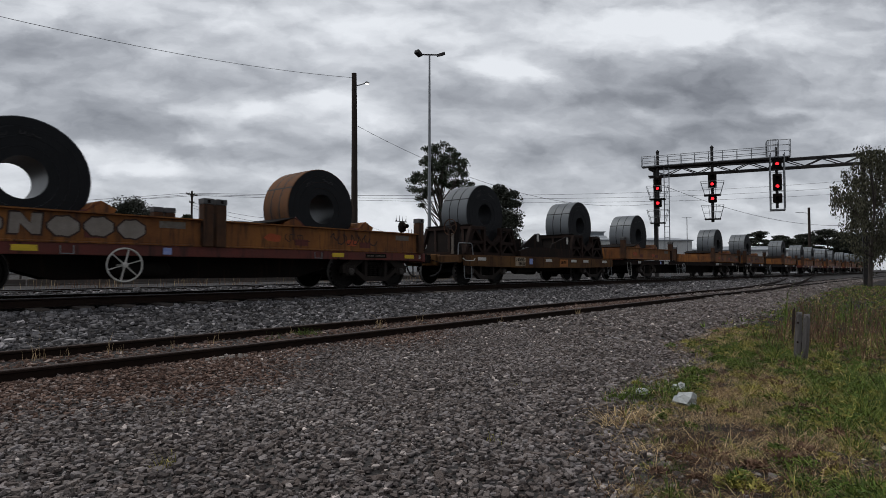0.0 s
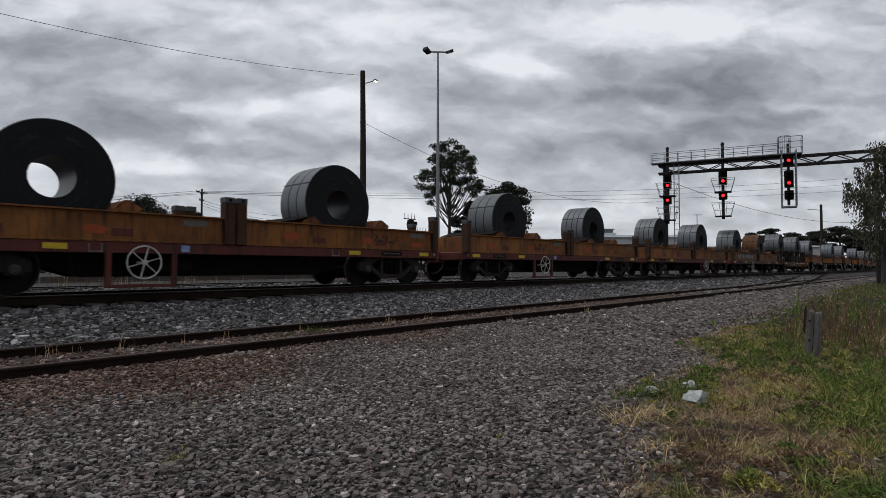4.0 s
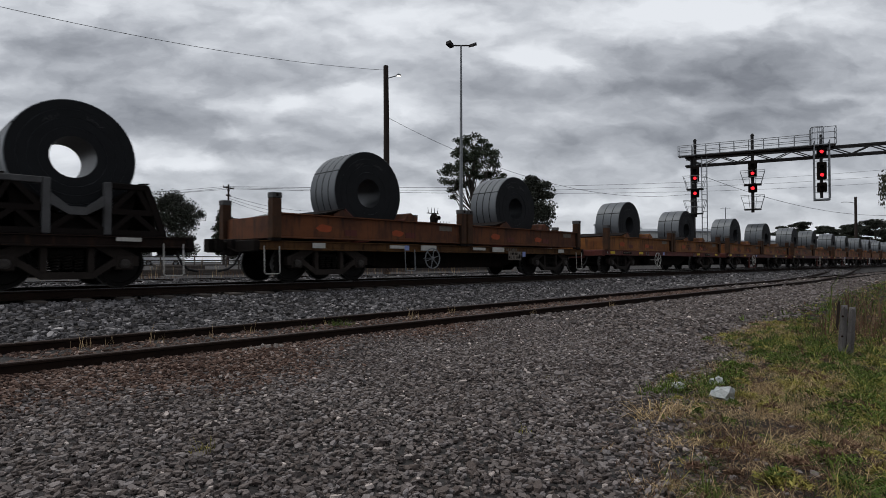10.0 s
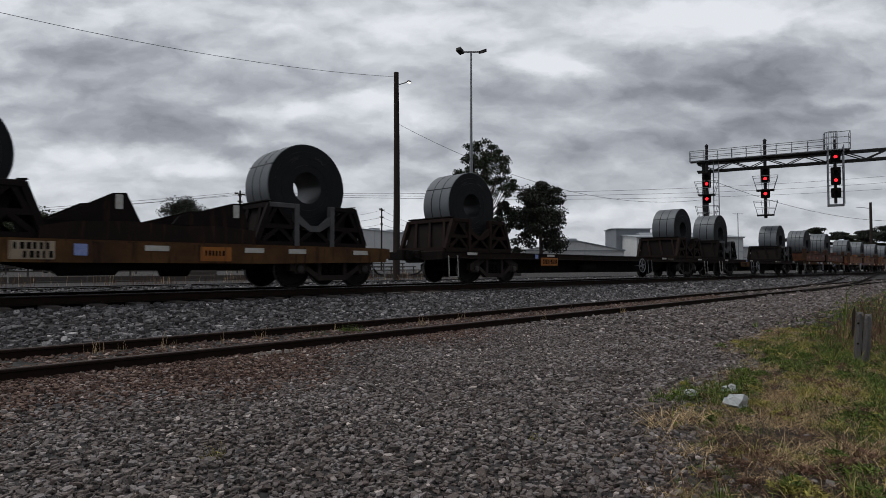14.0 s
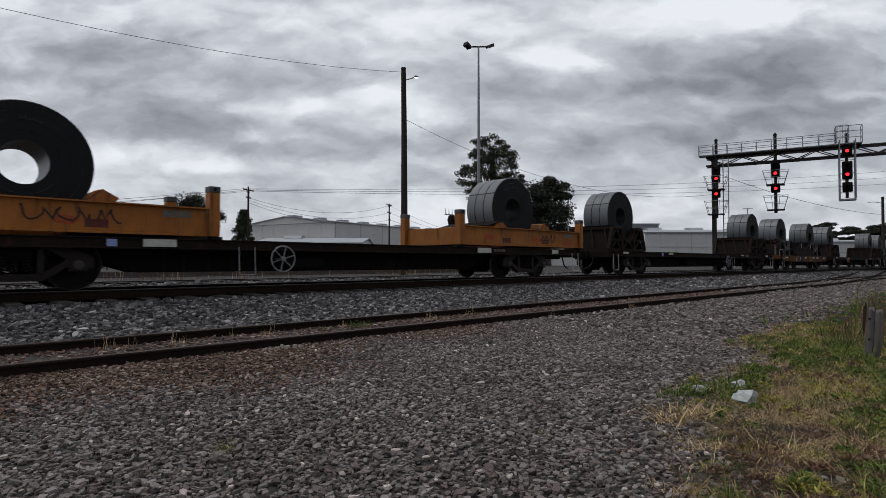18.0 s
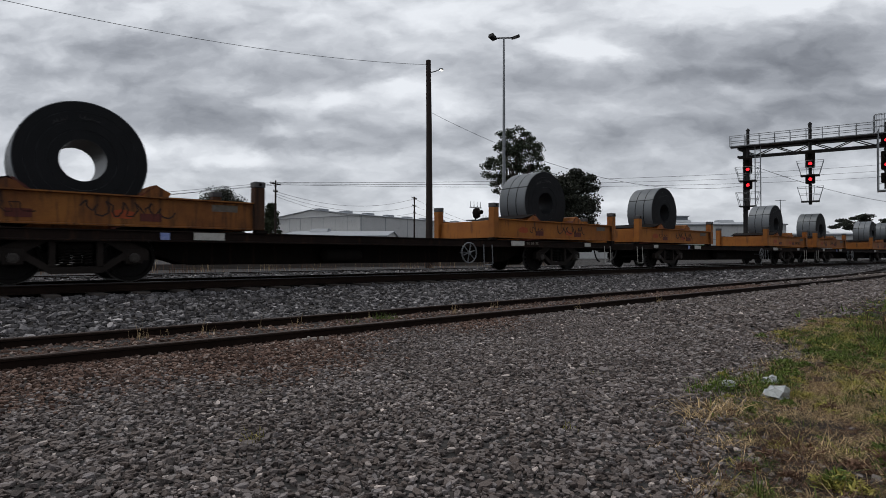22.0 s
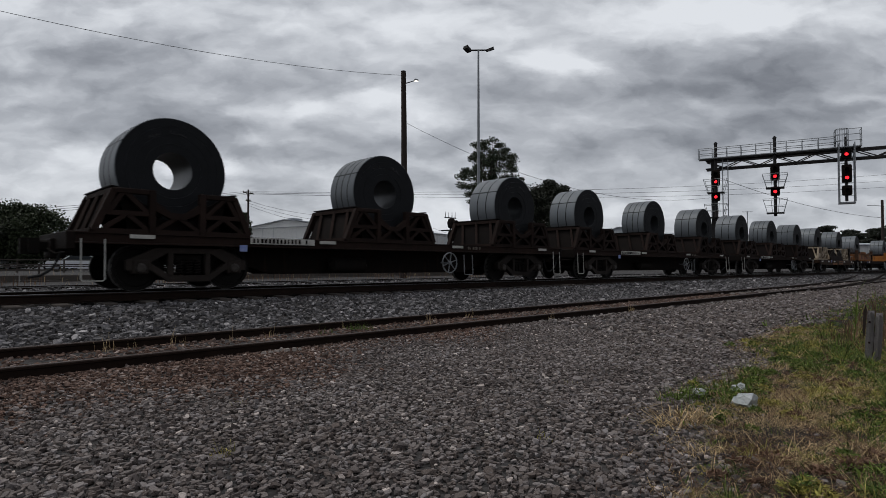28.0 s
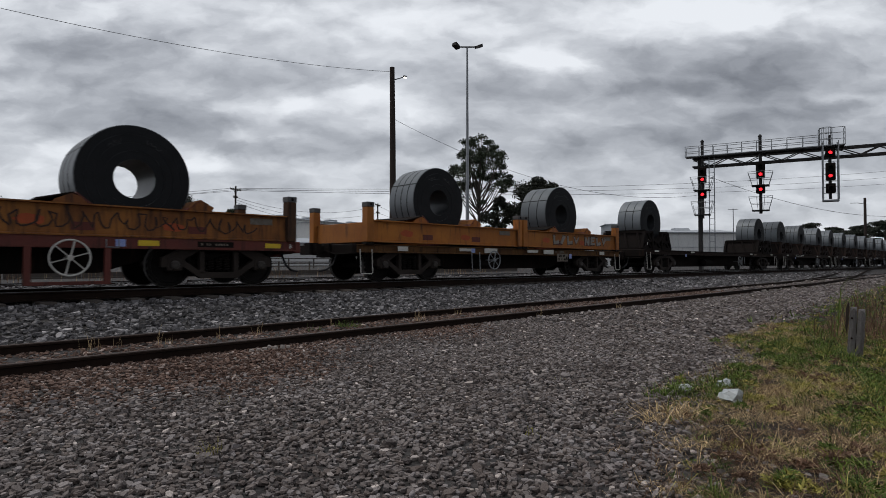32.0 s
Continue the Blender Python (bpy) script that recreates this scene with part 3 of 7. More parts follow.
def build_track(y, z, x0, x1, head, name, label):
    """Two rails on sleepers."""
    tr = thing(name, (0, y, 0), label, "railway track", kind="structure")
    prof = [(-0.07, 0), (0.07, 0), (0.07, 0.012), (0.012, 0.03), (0.012, 0.115), (0.035, 0.125), (0.035, 0.15), (-0.035, 0.15), (-0.035, 0.125), (-0.012, 0.115), (-0.012, 0.03), (-0.07, 0.012)]
    for s in (-1, 1):
        yc = s * (GAUGE / 2 + 0.035)
        r = part("rail", Geo().profile([(yc + a, z - 0.158 + b) for a, b in prof], x0, x1), "rail", tr)
        part("rail_head", Geo().profile([(yc - 0.036, z - 0.014), (yc + 0.036, z - 0.014), (yc + 0.032, z - 0.003), (yc + 0.02, z), (yc - 0.02, z), (yc - 0.032, z - 0.003)], x0, x1), head, r, "worn running surface")
    return tr


def sleepers(tr, z, x0, x1, step=0.68):
    me = Geo().box(-0.12, 0.12, -1.25, 1.25, -0.15, 0, 0.012).mesh("sleeper", M["sleeper"])
    x = x0
    while x < x1:
        o = new("sleeper", me)
        o.parent = tr
        o.location = (x, 0, z - 0.162)
        x += step


build_ground()
main_track = build_track(MAIN_Y, RAIL_Z, -420, 700, "railtop", "main_track", "straight main line with polished rails on fresh ballast")
side_track = build_track(SIDE_Y - 0.06, SIDE_Z, -300, 500, "rusttop", "siding_track", "disused siding with dull rusty rails sunk in gravel")
back_track = build_track(BACK_Y, BACK_Z, -300, 500, "railtop", "back_track", "second running line beyond the main line")
side_track.rotation_euler = (0, 0, radians(0.65))


# ------------------------------------------------------------------ the train
SPEED = 10.3
moving = []          # (thing, place at the start)
wheels = {-1: [], 1: []}


def rolls(ob, x, y=0.0, z=0.0):
    """The thing rides with the train; x along the train, z over the rail."""
    ob.location = (x, MAIN_Y + y, RAIL_Z + z)
    moving.append((ob, (x, MAIN_Y + y, RAIL_Z + z)))
    return ob


def wheelset_geo():
    g = Geo()
    for s in (-1, 1):
        y = s * (GAUGE / 2 + 0.03)
        g.lathe([(0.10, y - s * 0.07), (0.40, y - s * 0.07), (0.445, y - s * 0.07), (0.445, y - s * 0.04), (0.425, y - s * 0.035), (0.42, y + s * 0.055), (0.36, y + s * 0.06), (0.34, y + s * 0.02), (0.16, y + s * 0.015), (0.14, y + s * 0.06), (0.09, y + s * 0.06)], 22)
    g.lathe([(0.07, -1.0), (0.085, -0.7), (0.08, 0.0), (0.085, 0.7), (0.07, 1.0)], 14)
    return g


def cap_geo(y):
    s = 1 if y > 0 else -1
    g = Geo().lathe([(0.085, y - s * 0.05), (0.085, y), (0.05, y + s * 0.012), (0.02, y + s * 0.012)], 14)
    for k in range(3):
        a = k * 2.094
        g.lathe([(0.013, y), (0.013, y + s * 0.022)], 6, at=(0.055 * math.cos(a), 0, 0.055 * math.sin(a)))
    return g


def side_frame_geo(y):
    """Cast side frame of a freight bogie with its two window openings."""
    g = Geo()
    a, b = y - 0.07, y + 0.07
    g.prism([(-1.12, 0.40), (-0.70, 0.40), (-0.70, 0.55), (-1.12, 0.58)], a, b)
    g.prism([(1.12, 0.40), (0.70, 0.40), (0.70, 0.55), (1.12, 0.58)], a, b)
    g.prism([(-1.12, 0.58), (-0.70, 0.55), (-0.42, 0.72), (0.42, 0.72), (0.70, 0.55), (1.12, 0.58), (0.62, 0.82), (-0.62, 0.82)], a, b)
    g.prism([(-0.70, 0.40), (-0.70, 0.53), (-0.36, 0.30), (0.36, 0.30), (0.70, 0.53), (0.70, 0.40), (0.38, 0.18), (-0.38, 0.18)], a, b)
    g.box(-0.40, -0.30, a, b, 0.28, 0.74, 0.01).box(0.30, 0.40, a, b, 0.28, 0.74, 0.01)
    for x in (-0.88, 0.88):
        g.box(x - 0.14, x + 0.14, a - 0.02, b + 0.02, 0.33, 0.60, 0.02)
    return g


G_WHEEL, G_SPRING = wheelset_geo(), Geo()
G_SPRING.tube([(0.065 * math.cos(k * 1.25), 0.065 * math.sin(k * 1.25), 0.32 + 0.0100 * k) for k in range(30)], 0.015, 4)


def build_bogie(parent, x, rust):
    """Bogie with cast frames, springs, wheelsets, brake beams."""
    bo = part("bogie", Geo().box(-0.28, 0.28, -0.95, 0.95, 0.50, 0.70, 0.03).box(-0.20, 0.20, -0.3, 0.3, 0.70, 0.80, 0.02).box(-0.45, -0.40, -0.75, 0.75, 0.30, 0.42).box(0.40, 0.45, -0.75, 0.75, 0.30, 0.42), "under", parent, at=(x, 0, 0))
    for y in (-1.0, 1.0):
        part("side_frame", side_frame_geo(y), "castframe", bo)
        for sx in (-0.17, 0.0, 0.17):
            part("spring", G_SPRING, "under", bo, smooth=True, at=(sx, y, 0))
        for sx in (-0.43, 0.43):
            part("brake_block", Geo().box(sx - 0.05, sx + 0.05, y * 0.75 - 0.05, y * 0.75 + 0.05, 0.30, 0.55, 0.01), "under", bo)
    for s in (-1, 1):
        part("wheelset", G_WHEEL, "wheel", bo, smooth=True, at=(s * 0.88, 0, 0.445))
        for y in (-1.13, 1.13):
            part("axle_cap", cap_geo(y), rust, bo, "bearing end cap", at=(s * 0.88, 0, 0.445))
    return bo


def handwheel(parent, x, y, z, mat="white", R=0.30):
    w = part("hand_brake_wheel", Geo().torus(R, 0.016, 32, 8), mat, parent, "pale six-spoked hand brake wheel", True, at=(x, y, z))
    part("hub", Geo().lathe([(0.02, 0.35), (0.02, 0.03), (0.05, 0.03), (0.05, -0.03), (0.02, -0.035)], 12), mat, w)
    for k in range(6):
        a = k * math.pi / 3 + 0.3
        part("spoke", Geo().beam((0.04 * math.cos(a), 0, 0.04 * math.sin(a)), (R * math.cos(a), 0, R * math.sin(a)), 0.024, 0.016), mat, w)
    return w


def brake_stand(parent, x, s):
    """Upright hand brake at a wagon's end: a geared column, its wheel turned to the end, and a grab hoop on the deck."""
    y = -0.92
    part("brake_column", Geo().prism([(x - s * 0.26, 0.95), (x - s * 0.12, 1.45), (x - s * 0.15, 1.80), (x - s * 0.06, 1.98), (x + s * 0.09, 1.98), (x + s * 0.09, 0.95)], y - 0.08, y + 0.08).lathe([(0.12, -0.10), (0.12, 0.10)], 14, "y", (x - s * 0.02, y, 1.84)), "black", parent, "dark geared brake column")
    w = part("brake_wheel", Geo().torus(0.25, 0.014, 30, 8, "x"), "rustpost", parent, "upright brown hand brake wheel", True, at=(x + s * 0.24, y, 1.80))
    part("spindle", Geo().lathe([(0.022, -0.18), (0.022, 0.03), (0.05, 0.03), (0.05, -0.03)], 10, "x"), "darksteel", w)
    for k in range(5):
        a = k * 1.2566 + 0.2
        part("spoke", Geo().beam((0, 0.04 * math.cos(a), 0.04 * math.sin(a)), (0, 0.25 * math.cos(a), 0.25 * math.sin(a)), 0.022, 0.014), "rustpost", w)
    part("chain_guard", Geo().box(min(x + s * 0.10, x + s * 0.14), max(x + s * 0.10, x + s * 0.14), y - 0.05, y + 0.05, 0.98, 1.62, 0.008), "dataplate", parent, "pale perforated chain guard")
    part("grab_hoop", Geo().tube([(x - s * 0.62, -1.14, 0.95), (x - s * 0.56, -1.15, 1.26), (x - s * 0.50, -1.15, 1.32), (x + s * 0.08, -1.15, 1.32), (x + s * 0.12, -1.15, 1.27), (x + s * 0.12, -1.14, 0.95)], 0.016, 8), "galv", parent, "bent-bar grab hoop on the deck", True)
    part("grab_iron", Geo().tube([(x - s * 0.55, -1.27, 0.84), (x - s * 0.45, -1.31, 0.77), (x - s * 0.05, -1.31, 0.77), (x + s * 0.05, -1.27, 0.84)], 0.013, 6), "white", parent, "white curved grab iron", True)


def step_loop(parent, x, y, z0, z1, w=0.36, mat="galv"):
    g = Geo().tube([(-w / 2, 0, z1), (-w / 2, -0.03, z0 + 0.03), (-w / 2 + 0.03, -0.03, z0), (w / 2 - 0.03, -0.03, z0), (w / 2, -0.03, z0 + 0.03), (w / 2, 0, z1)], 0.0125, 6)
    return part("step_loop", g, mat, parent, "bent-bar shunter's step", True, at=(x, y, 0))


def coupler(parent, s, half):
    g = Geo().box(min(s * (half - 0.1), s * (half + 0.34)), max(s * (half - 0.1), s * (half + 0.34)), -0.09, 0.09, 0.74, 0.94, 0.03)
    g.prism([(s * (half + 0.28), 0.68), (s * (half + 0.54), 0.70), (s * (half + 0.54), 0.98), (s * (half + 0.28), 0.99)], -0.05, 0.20)
    g.prism([(s * (half + 0.28), 0.70), (s * (half + 0.44), 0.72), (s * (half + 0.44), 0.96), (s * (half + 0.28), 0.97)], -0.20, -0.05)
    part("coupler", g, "under", parent)
    part("air_hose", Geo().tube([(s * half, -0.45, 0.78), (s * (half + 0.05), -0.46, 0.60), (s * (half + 0.13), -0.45, 0.44), (s * (half + 0.28), -0.42, 0.32), (s * (half + 0.48), -0.38, 0.28)], 0.026, 8), "rubber", parent, "hanging air brake hose", True)
    part("uncoupling_bar", Geo().tube([(s * half + s * 0.08, -1.15, 0.72), (s * half + s * 0.10, -0.5, 0.70), (s * half + s * 0.16, -0.12, 0.80)], 0.014, 6), "under", parent, "", True)


def plate(parent, x, z, w, h, mat, name, y, label=""):
    return part(name, Geo().box(-w / 2, w / 2, -0.004, 0.004, -h / 2, h / 2), mat, parent, label, at=(x, y, z))


def bars(parent, x, z, y, n, h, mat, rng, w=0.055):
    """Lettering too worn to read."""
    g = Geo()
    for k in range(n):
        if rng.random() < 0.12:
            continue
        ww = w * rng.uniform(0.45, 0.85)
        g.box(k * w * 1.25, k * w * 1.25 + ww, -0.003, 0.003, -h / 2, h / 2)
    return tagged(part("lettering", g, mat, parent, at=(x, y, z)), "worn stencilled lettering", kind="stuff")


def scrawl(parent, x, z, y, w, h, mat, rng, n=6, thick=0.022):
    """One sprayed line that runs on in loops and zigzags and cannot be read."""
    pts = []
    for k in range(n):
        ph, f, g2 = rng.uniform(0, 6), rng.choice((4, 6, 8)), rng.uniform(0.10, 0.30)
        for i in range(8):
            u = i / 8
            pts.append(((k + u) / n * w - w / 2 + g2 * w / n * math.sin(ph + u * f * 1.6), h / 2 * (0.85 * math.sin(ph + u * f) + 0.15 * math.sin(9 * u + k))))
    g, t = Geo(), thick / 2
    for i, (px, pz) in enumerate(pts):
        a, b = pts[max(i - 1, 0)], pts[min(i + 1, len(pts) - 1)]
        dx, dz = b[0] - a[0], b[1] - a[1]
        q = math.hypot(dx, dz) or 1
        ox, oz = -dz / q * t, dx / q * t
        g.v += [(px + ox, -0.002, pz + oz), (px - ox, -0.002, pz - oz), (px - ox, 0.002, pz - oz), (px + ox, 0.002, pz + oz)]
        if i:
            m = 4 * i
            g.f += [(m - 4 + j, m - 4 + (j + 1) % 4, m + (j + 1) % 4, m + j) for j in range(4)]
    return part("graffiti", g, mat, parent, "sprayed scrawl", at=(x, y, z))


LETTERS = {  # block shapes in a unit box
    "ell": [(0, 1), (0.3, 1), (0.36, 0.36), (0.95, 0.5), (1, 0.1), (0.1, 0)],
    "slash": [(0.45, 1), (0.95, 0.9), (0.4, 0), (0, 0.05)],
    "hook": [(0, 0.85), (0.25, 0.9), (0.42, 0.45), (1, 1), (0.9, 0.6), (0.45, 0)],
    "en": [(0, 0), (0.05, 1), (0.35, 1), (0.65, 0.5), (0.68, 1), (1, 1), (0.95, 0), (0.68, 0), (0.34, 0.5), (0.3, 0)],
    "ee": [(0, 0), (0.08, 1), (1, 1), (0.95, 0.75), (0.4, 0.74), (0.38, 0.62), (0.8, 0.62), (0.78, 0.4), (0.36, 0.4), (0.35, 0.26), (0.92, 0.25), (0.9, 0)],
    "ring": [(0.5 + 0.5 * math.cos(0.42 * k) * (1 + 0.06 * math.sin(k * 1.9)), 0.5 + 0.5 * math.sin(0.42 * k) * (1 + 0.08 * math.sin(k * 2.7))) for k in range(15)],
    "kay": [(0, 0), (0, 1), (0.3, 1), (0.32, 0.65), (0.7, 1), (1, 0.95), (0.55, 0.5), (1, 0.05), (0.65, 0), (0.3, 0.4), (0.28, 0)],
}


def block_letters(parent, x, z, y, kinds, w, h):
    """Fat sprayed letters: a dark outline with a silver fill."""
    for k, kind in enumerate(kinds):
        for grow, mat, dy in ((0.10, "darkspray", 0.0), (0.0, "silverspray", -0.004)):
            poly = [(x + w * (k * 1.18 + (q[0] - 0.5) * (1 + grow * 1.4)), z + h * (q[1] - 0.5) * (1 + grow * 1.6) + 0.02 * (k % 2)) for q in LETTERS[kind]]
            part("graffiti_letter", Geo().prism(poly, y + dy - 0.002, y + dy + 0.002), mat, parent, "sprayed block letter")


def build_wagon(kind, length, bogie_at, rng, racks=(), hand=-1.8, frame_round=True, board=None, lettered=True, lift=0.0, sill="sill"):
    """A bogie flat wagon, centre at the origin, z from the rail. kind: maroon or black container flat, brown coil wagon."""
    half = length / 2
    body = "darkbrown" if kind == "brown" and not lettered else kind
    wg = new("flat_wagon")
    z0, z1 = 0.74 + lift, 0.94 + lift
    near = -1.22
    for s in (-1, 1):
        y = s * 1.16
        g = Geo().profile([(y - 0.06, z0), (y + 0.06, z0), (y + 0.06, z0 + 0.02), (y + 0.012, z0 + 0.03), (y + 0.012, z1 - 0.03), (y + 0.06, z1 - 0.02), (y + 0.06, z1), (y - 0.06, z1), (y - 0.06, z1 - 0.02), (y - 0.012, z1 - 0.03), (y - 0.012, z0 + 0.03), (y - 0.06, z0 + 0.02)], -half + 0.05, half - 0.05)
        if kind != "black":
            g.box(-half + 0.3, half - 0.3, y - 0.066, y + 0.066, z0 + 0.01, z1 - 0.004)
        part("side_sill", g, sill if kind == "black" else body, wg)
        part("end_beam", Geo().box(s * half - 0.07, s * half + 0.07, -1.2, 1.2, 0.70 + lift * 0.5, 0.95 + lift, 0.02).box(s * (half + 0.02) - 0.12, s * (half + 0.02) + 0.12, -0.3, 0.3, 0.62, 0.98, 0.02), body, wg)
        coupler(wg, s, half)
    deep = 0.30 if kind != "brown" else 0.42
    b = bogie_at
    for y in (-0.42, 0.42):
        part("centre_sill", Geo().prism([(-half, 0.90 + lift), (-half, 0.68), (-b + 0.9, 0.66), (-b + 2.0, deep), (b - 2.0, deep), (b - 0.9, 0.66), (half, 0.68), (half, 0.90 + lift)], y - 0.05, y + 0.05), "black", wg, "deep fish-bellied centre sill")
    me = Geo().profile([(-1.1, 0.78), (1.1, 0.78), (1.1, 0.90), (-1.1, 0.90)], -0.05, 0.05).mesh("crossmember", M["black"])
    k = -half + 0.9
    while k < half - 0.5:
        o = new("crossmember", me)
        o.parent = wg
        o.location = (k, 0, lift)
        k += 1.55
    if kind == "black":
        part("deck_plate", Geo().box(-half + 0.08, half - 0.08, -1.09, 1.09, 0.905 + lift, 0.93 + lift), "black", wg)
        if racks:
            for x in racks:
                for y in (-1.19, 1.19):
                    part("pedestal", Geo().box(x - 0.12, x + 0.12, y - 0.09, y + 0.09, 0.93, 1.0, 0.01), "black", wg, "container twist-lock pedestal")
    for s in (-1, 1):
        build_bogie(wg, s * b, "bearing")
    part("brake_cylinder", Geo().lathe([(0.13, -0.3), (0.16, -0.28), (0.16, 0.25), (0.10, 0.3)], 16, "x", (0.6, 0.1, 0.45)).tube([(0.9, 0.1, 0.45), (2.2, 0.1, 0.45)], 0.025, 6), "under", wg, "", True)
    part("air_reservoir", Geo().lathe([(0.05, -0.55), (0.17, -0.45), (0.17, 0.45), (0.05, 0.55)], 16, "x", (-1.2, -0.7, 0.50)), "under", wg, "", True)
    if kind != "brown":
        handwheel(wg, hand, -1.30, 0.57, "white" if kind == "maroon" else "galv", 0.30 if kind == "maroon" else 0.27)
        if kind == "maroon" and frame_round:
            for x in (hand - 0.58, hand + 0.58):
                part("guard_post", Geo().box(x - 0.05, x + 0.05, -1.24, -1.16, 0.16, 0.76, 0.006), "maroon", wg, "red post beside the hand brake")
            part("guard_bar", Geo().box(hand - 0.63, hand + 0.63, -1.24, -1.16, 0.11, 0.17, 0.006), "maroon", wg)
        if kind == "black":
            step_loop(wg, hand + (0.78 if hand > 0 else -0.78), -1.24, 0.24, 0.80, 0.34)
    if board == "cream":
        p = plate(wg, 2.32, 0.67, 0.66, 0.27, "dataplate", "number_board", -1.245, "cream board with worn lettering")
        bars(p, -0.30, 0.06, -0.008, 6, 0.08, "black", rng, 0.06)
        bars(p, -0.30, -0.06, -0.008, 8, 0.08, "black", rng, 0.06)
        part("warning_sign", Geo().prism([(0.18, -0.07), (0.31, -0.07), (0.245, 0.07)], -0.010, -0.006), "black", p)
        plate(wg, 2.80, 0.72, 0.16, 0.16, "blue", "placard", -1.245, "blue and white placard")
        for x in (-2.6, 0.6):
            plate(wg, x, 0.86, 0.56, 0.08, "white", "reflector", near - 0.012, "dirty white reflector strip")
    elif board == "white":
        p = plate(wg, -3.2, 0.87 + lift, 1.5, 0.13, "white", "number_board", near - 0.016, "white strip board with worn dark lettering")
        bars(p, -0.70, 0.0, -0.008, 16, 0.09, "black", rng, 0.07)
    elif board:
        p = plate(wg, board[0], 0.68, board[1], 0.26, "orange" if board[1] < 1.2 else "brown", "number_board", -1.245, "orange painted board with worn lettering")
        bars(p, -board[1] * 0.4, 0.0, -0.008, 9, 0.15, "black", rng, 0.075)
    for s in (-1, 1):
        if kind == "maroon":
            plate(wg, s * 5.68, 0.845, 0.36, 0.10, "yellow", "reflector", near - 0.012)
            plate(wg, s * 3.2, 0.845, 0.36, 0.10, "yellow", "reflector", near - 0.012)
            pn = plate(wg, s * 4.45, 0.845, 0.72, 0.11, "black", "stencil_panel", near - 0.012, "black panel with tiny stencilled lettering")
            bars(pn, -0.30, 0.0, -0.008, 11, 0.04, "dataplate", rng, 0.045)
            part("tie_bracket", Geo().tube([(s * 2.6 - 0.1, near - 0.02, 0.90), (s * 2.6 - 0.1, near - 0.03, 0.76), (s * 2.6 + 0.1, near - 0.03, 0.76), (s * 2.6 + 0.1, near - 0.02, 0.90)], 0.012, 6), "galv", wg)
            cu = bpy.data.curves.new("end_letter", "FONT")
            cu.body, cu.size, cu.extrude = ("A", "B")[s > 0], 0.13, 0.002
            tx = new("end_letter", cu)
            cu.materials.append(M["white"])
            tx.parent = wg
            tx.matrix_basis = pose(s * 6.1 - 0.04, near - 0.014, 0.80, 90, 0, 0)
        else:
            plate(wg, s * (half - 1.5 if racks else half - 1.1), 0.88 + lift - (0.03 if racks else 0.0), 0.34 if racks else 0.42, 0.12 if racks else 0.07, "white", "reflector", near - 0.012, "dirty white reflector strip")
            plate(wg, s * (half - 5.0), 0.88 + lift - (0.03 if racks else 0.0), 0.58 if racks else 0.42, 0.14 if racks else 0.07, "white", "reflector", near - 0.012, "dirty white reflector strip")
            step_loop(wg, s * (half - 0.32), -1.22, 0.22, 0.82 + lift, 0.36, "white" if kind == "black" else "galv")
    plate(wg, hand + 0.78 if kind == "maroon" else -half + (3.0 if board == "white" else 4.2), 0.84, 0.16, 0.13, "blue", "placard", near - 0.014, "pale blue data placard")
    if kind == "black":
        bars(wg, half - 4.6, 0.86 + lift, near - 0.016, 8, 0.08, "dataplate", rng)
    if kind == "brown":
        for s in (-1, 1):
            part("side_panel", Geo().prism([(-half + 0.1, 0.92), (-half + 0.1, 0.62), (-b - 1.0, 0.60), (-b + 1.6, 0.56), (b - 1.6, 0.56), (b + 1.0, 0.60), (half - 0.1, 0.62), (half - 0.1, 0.92)], s * 1.24 - 0.02, s * 1.24 + 0.02), body, wg, "rust-brown side panel")
        part("deck_plate", Geo().box(-half + 0.08, half - 0.08, -1.2, 1.2, 0.905, 0.955), body, wg)
        if lettered:
            p = plate(wg, -2.1, 0.76, 0.62, 0.30, "beige", "number_board", -1.27, "cream panel with worn dark lettering")
            bars(p, -0.25, 0.07, -0.008, 6, 0.11, "black", rng, 0.07)
            bars(p, -0.12, -0.07, -0.008, 5, 0.11, "black", rng, 0.07)
            plate(wg, -1.42, 0.78, 0.2, 0.2, "blue", "placard", -1.27, "blue and white placard")
            p = plate(wg, 0.9, 0.74, 0.62, 0.28, "orange", "number_board", -1.27, "faded orange board with worn lettering")
            bars(p, -0.22, 0.02, -0.008, 6, 0.10, "black", rng)
        else:
            plate(wg, -2.05, 0.86, 0.17, 0.17, "blue", "placard", -1.27, "pale blue placard")
            plate(wg, -1.0, 0.66, 1.34, 0.16, "oldorange", "side_board", -1.27, "long faded orange board")
            p = plate(wg, 0.83, 0.74, 1.24, 0.26, "oldorange", "number_board", -1.27, "faded orange board with worn lettering")
            bars(p, -0.52, 0.03, -0.008, 11, 0.09, "darkspray", rng, 0.07)
        for x in ((-half + 1.0, -0.2, 1.7, half - 2.6, half - 0.9) if lettered else (-4.65, -2.85, -1.13, 1.95, 4.4)):
            plate(wg, x, 0.83, 0.42, 0.10, "white", "reflector", -1.27, "dirty white reflector strip")
        for k, hump in enumerate((((-1.88, 1.28), (-0.92, 1.80), (-0.70, 1.82), (-0.45, 1.28)), ((0.10, 1.30), (0.22, 1.46), (1.28, 1.78), (1.46, 1.79), (1.63, 1.28)))):
            for y in (-1.14, 1.14):
                part("well_side", Geo().prism(list(hump), y - 0.03, y + 0.03), "black", wg, "black peaked side of an empty coil well")
            plate(wg, hump[-2][0] - 0.12, hump[-2][1] - 0.17, 0.12, 0.26, "white", "reflector", -1.176)
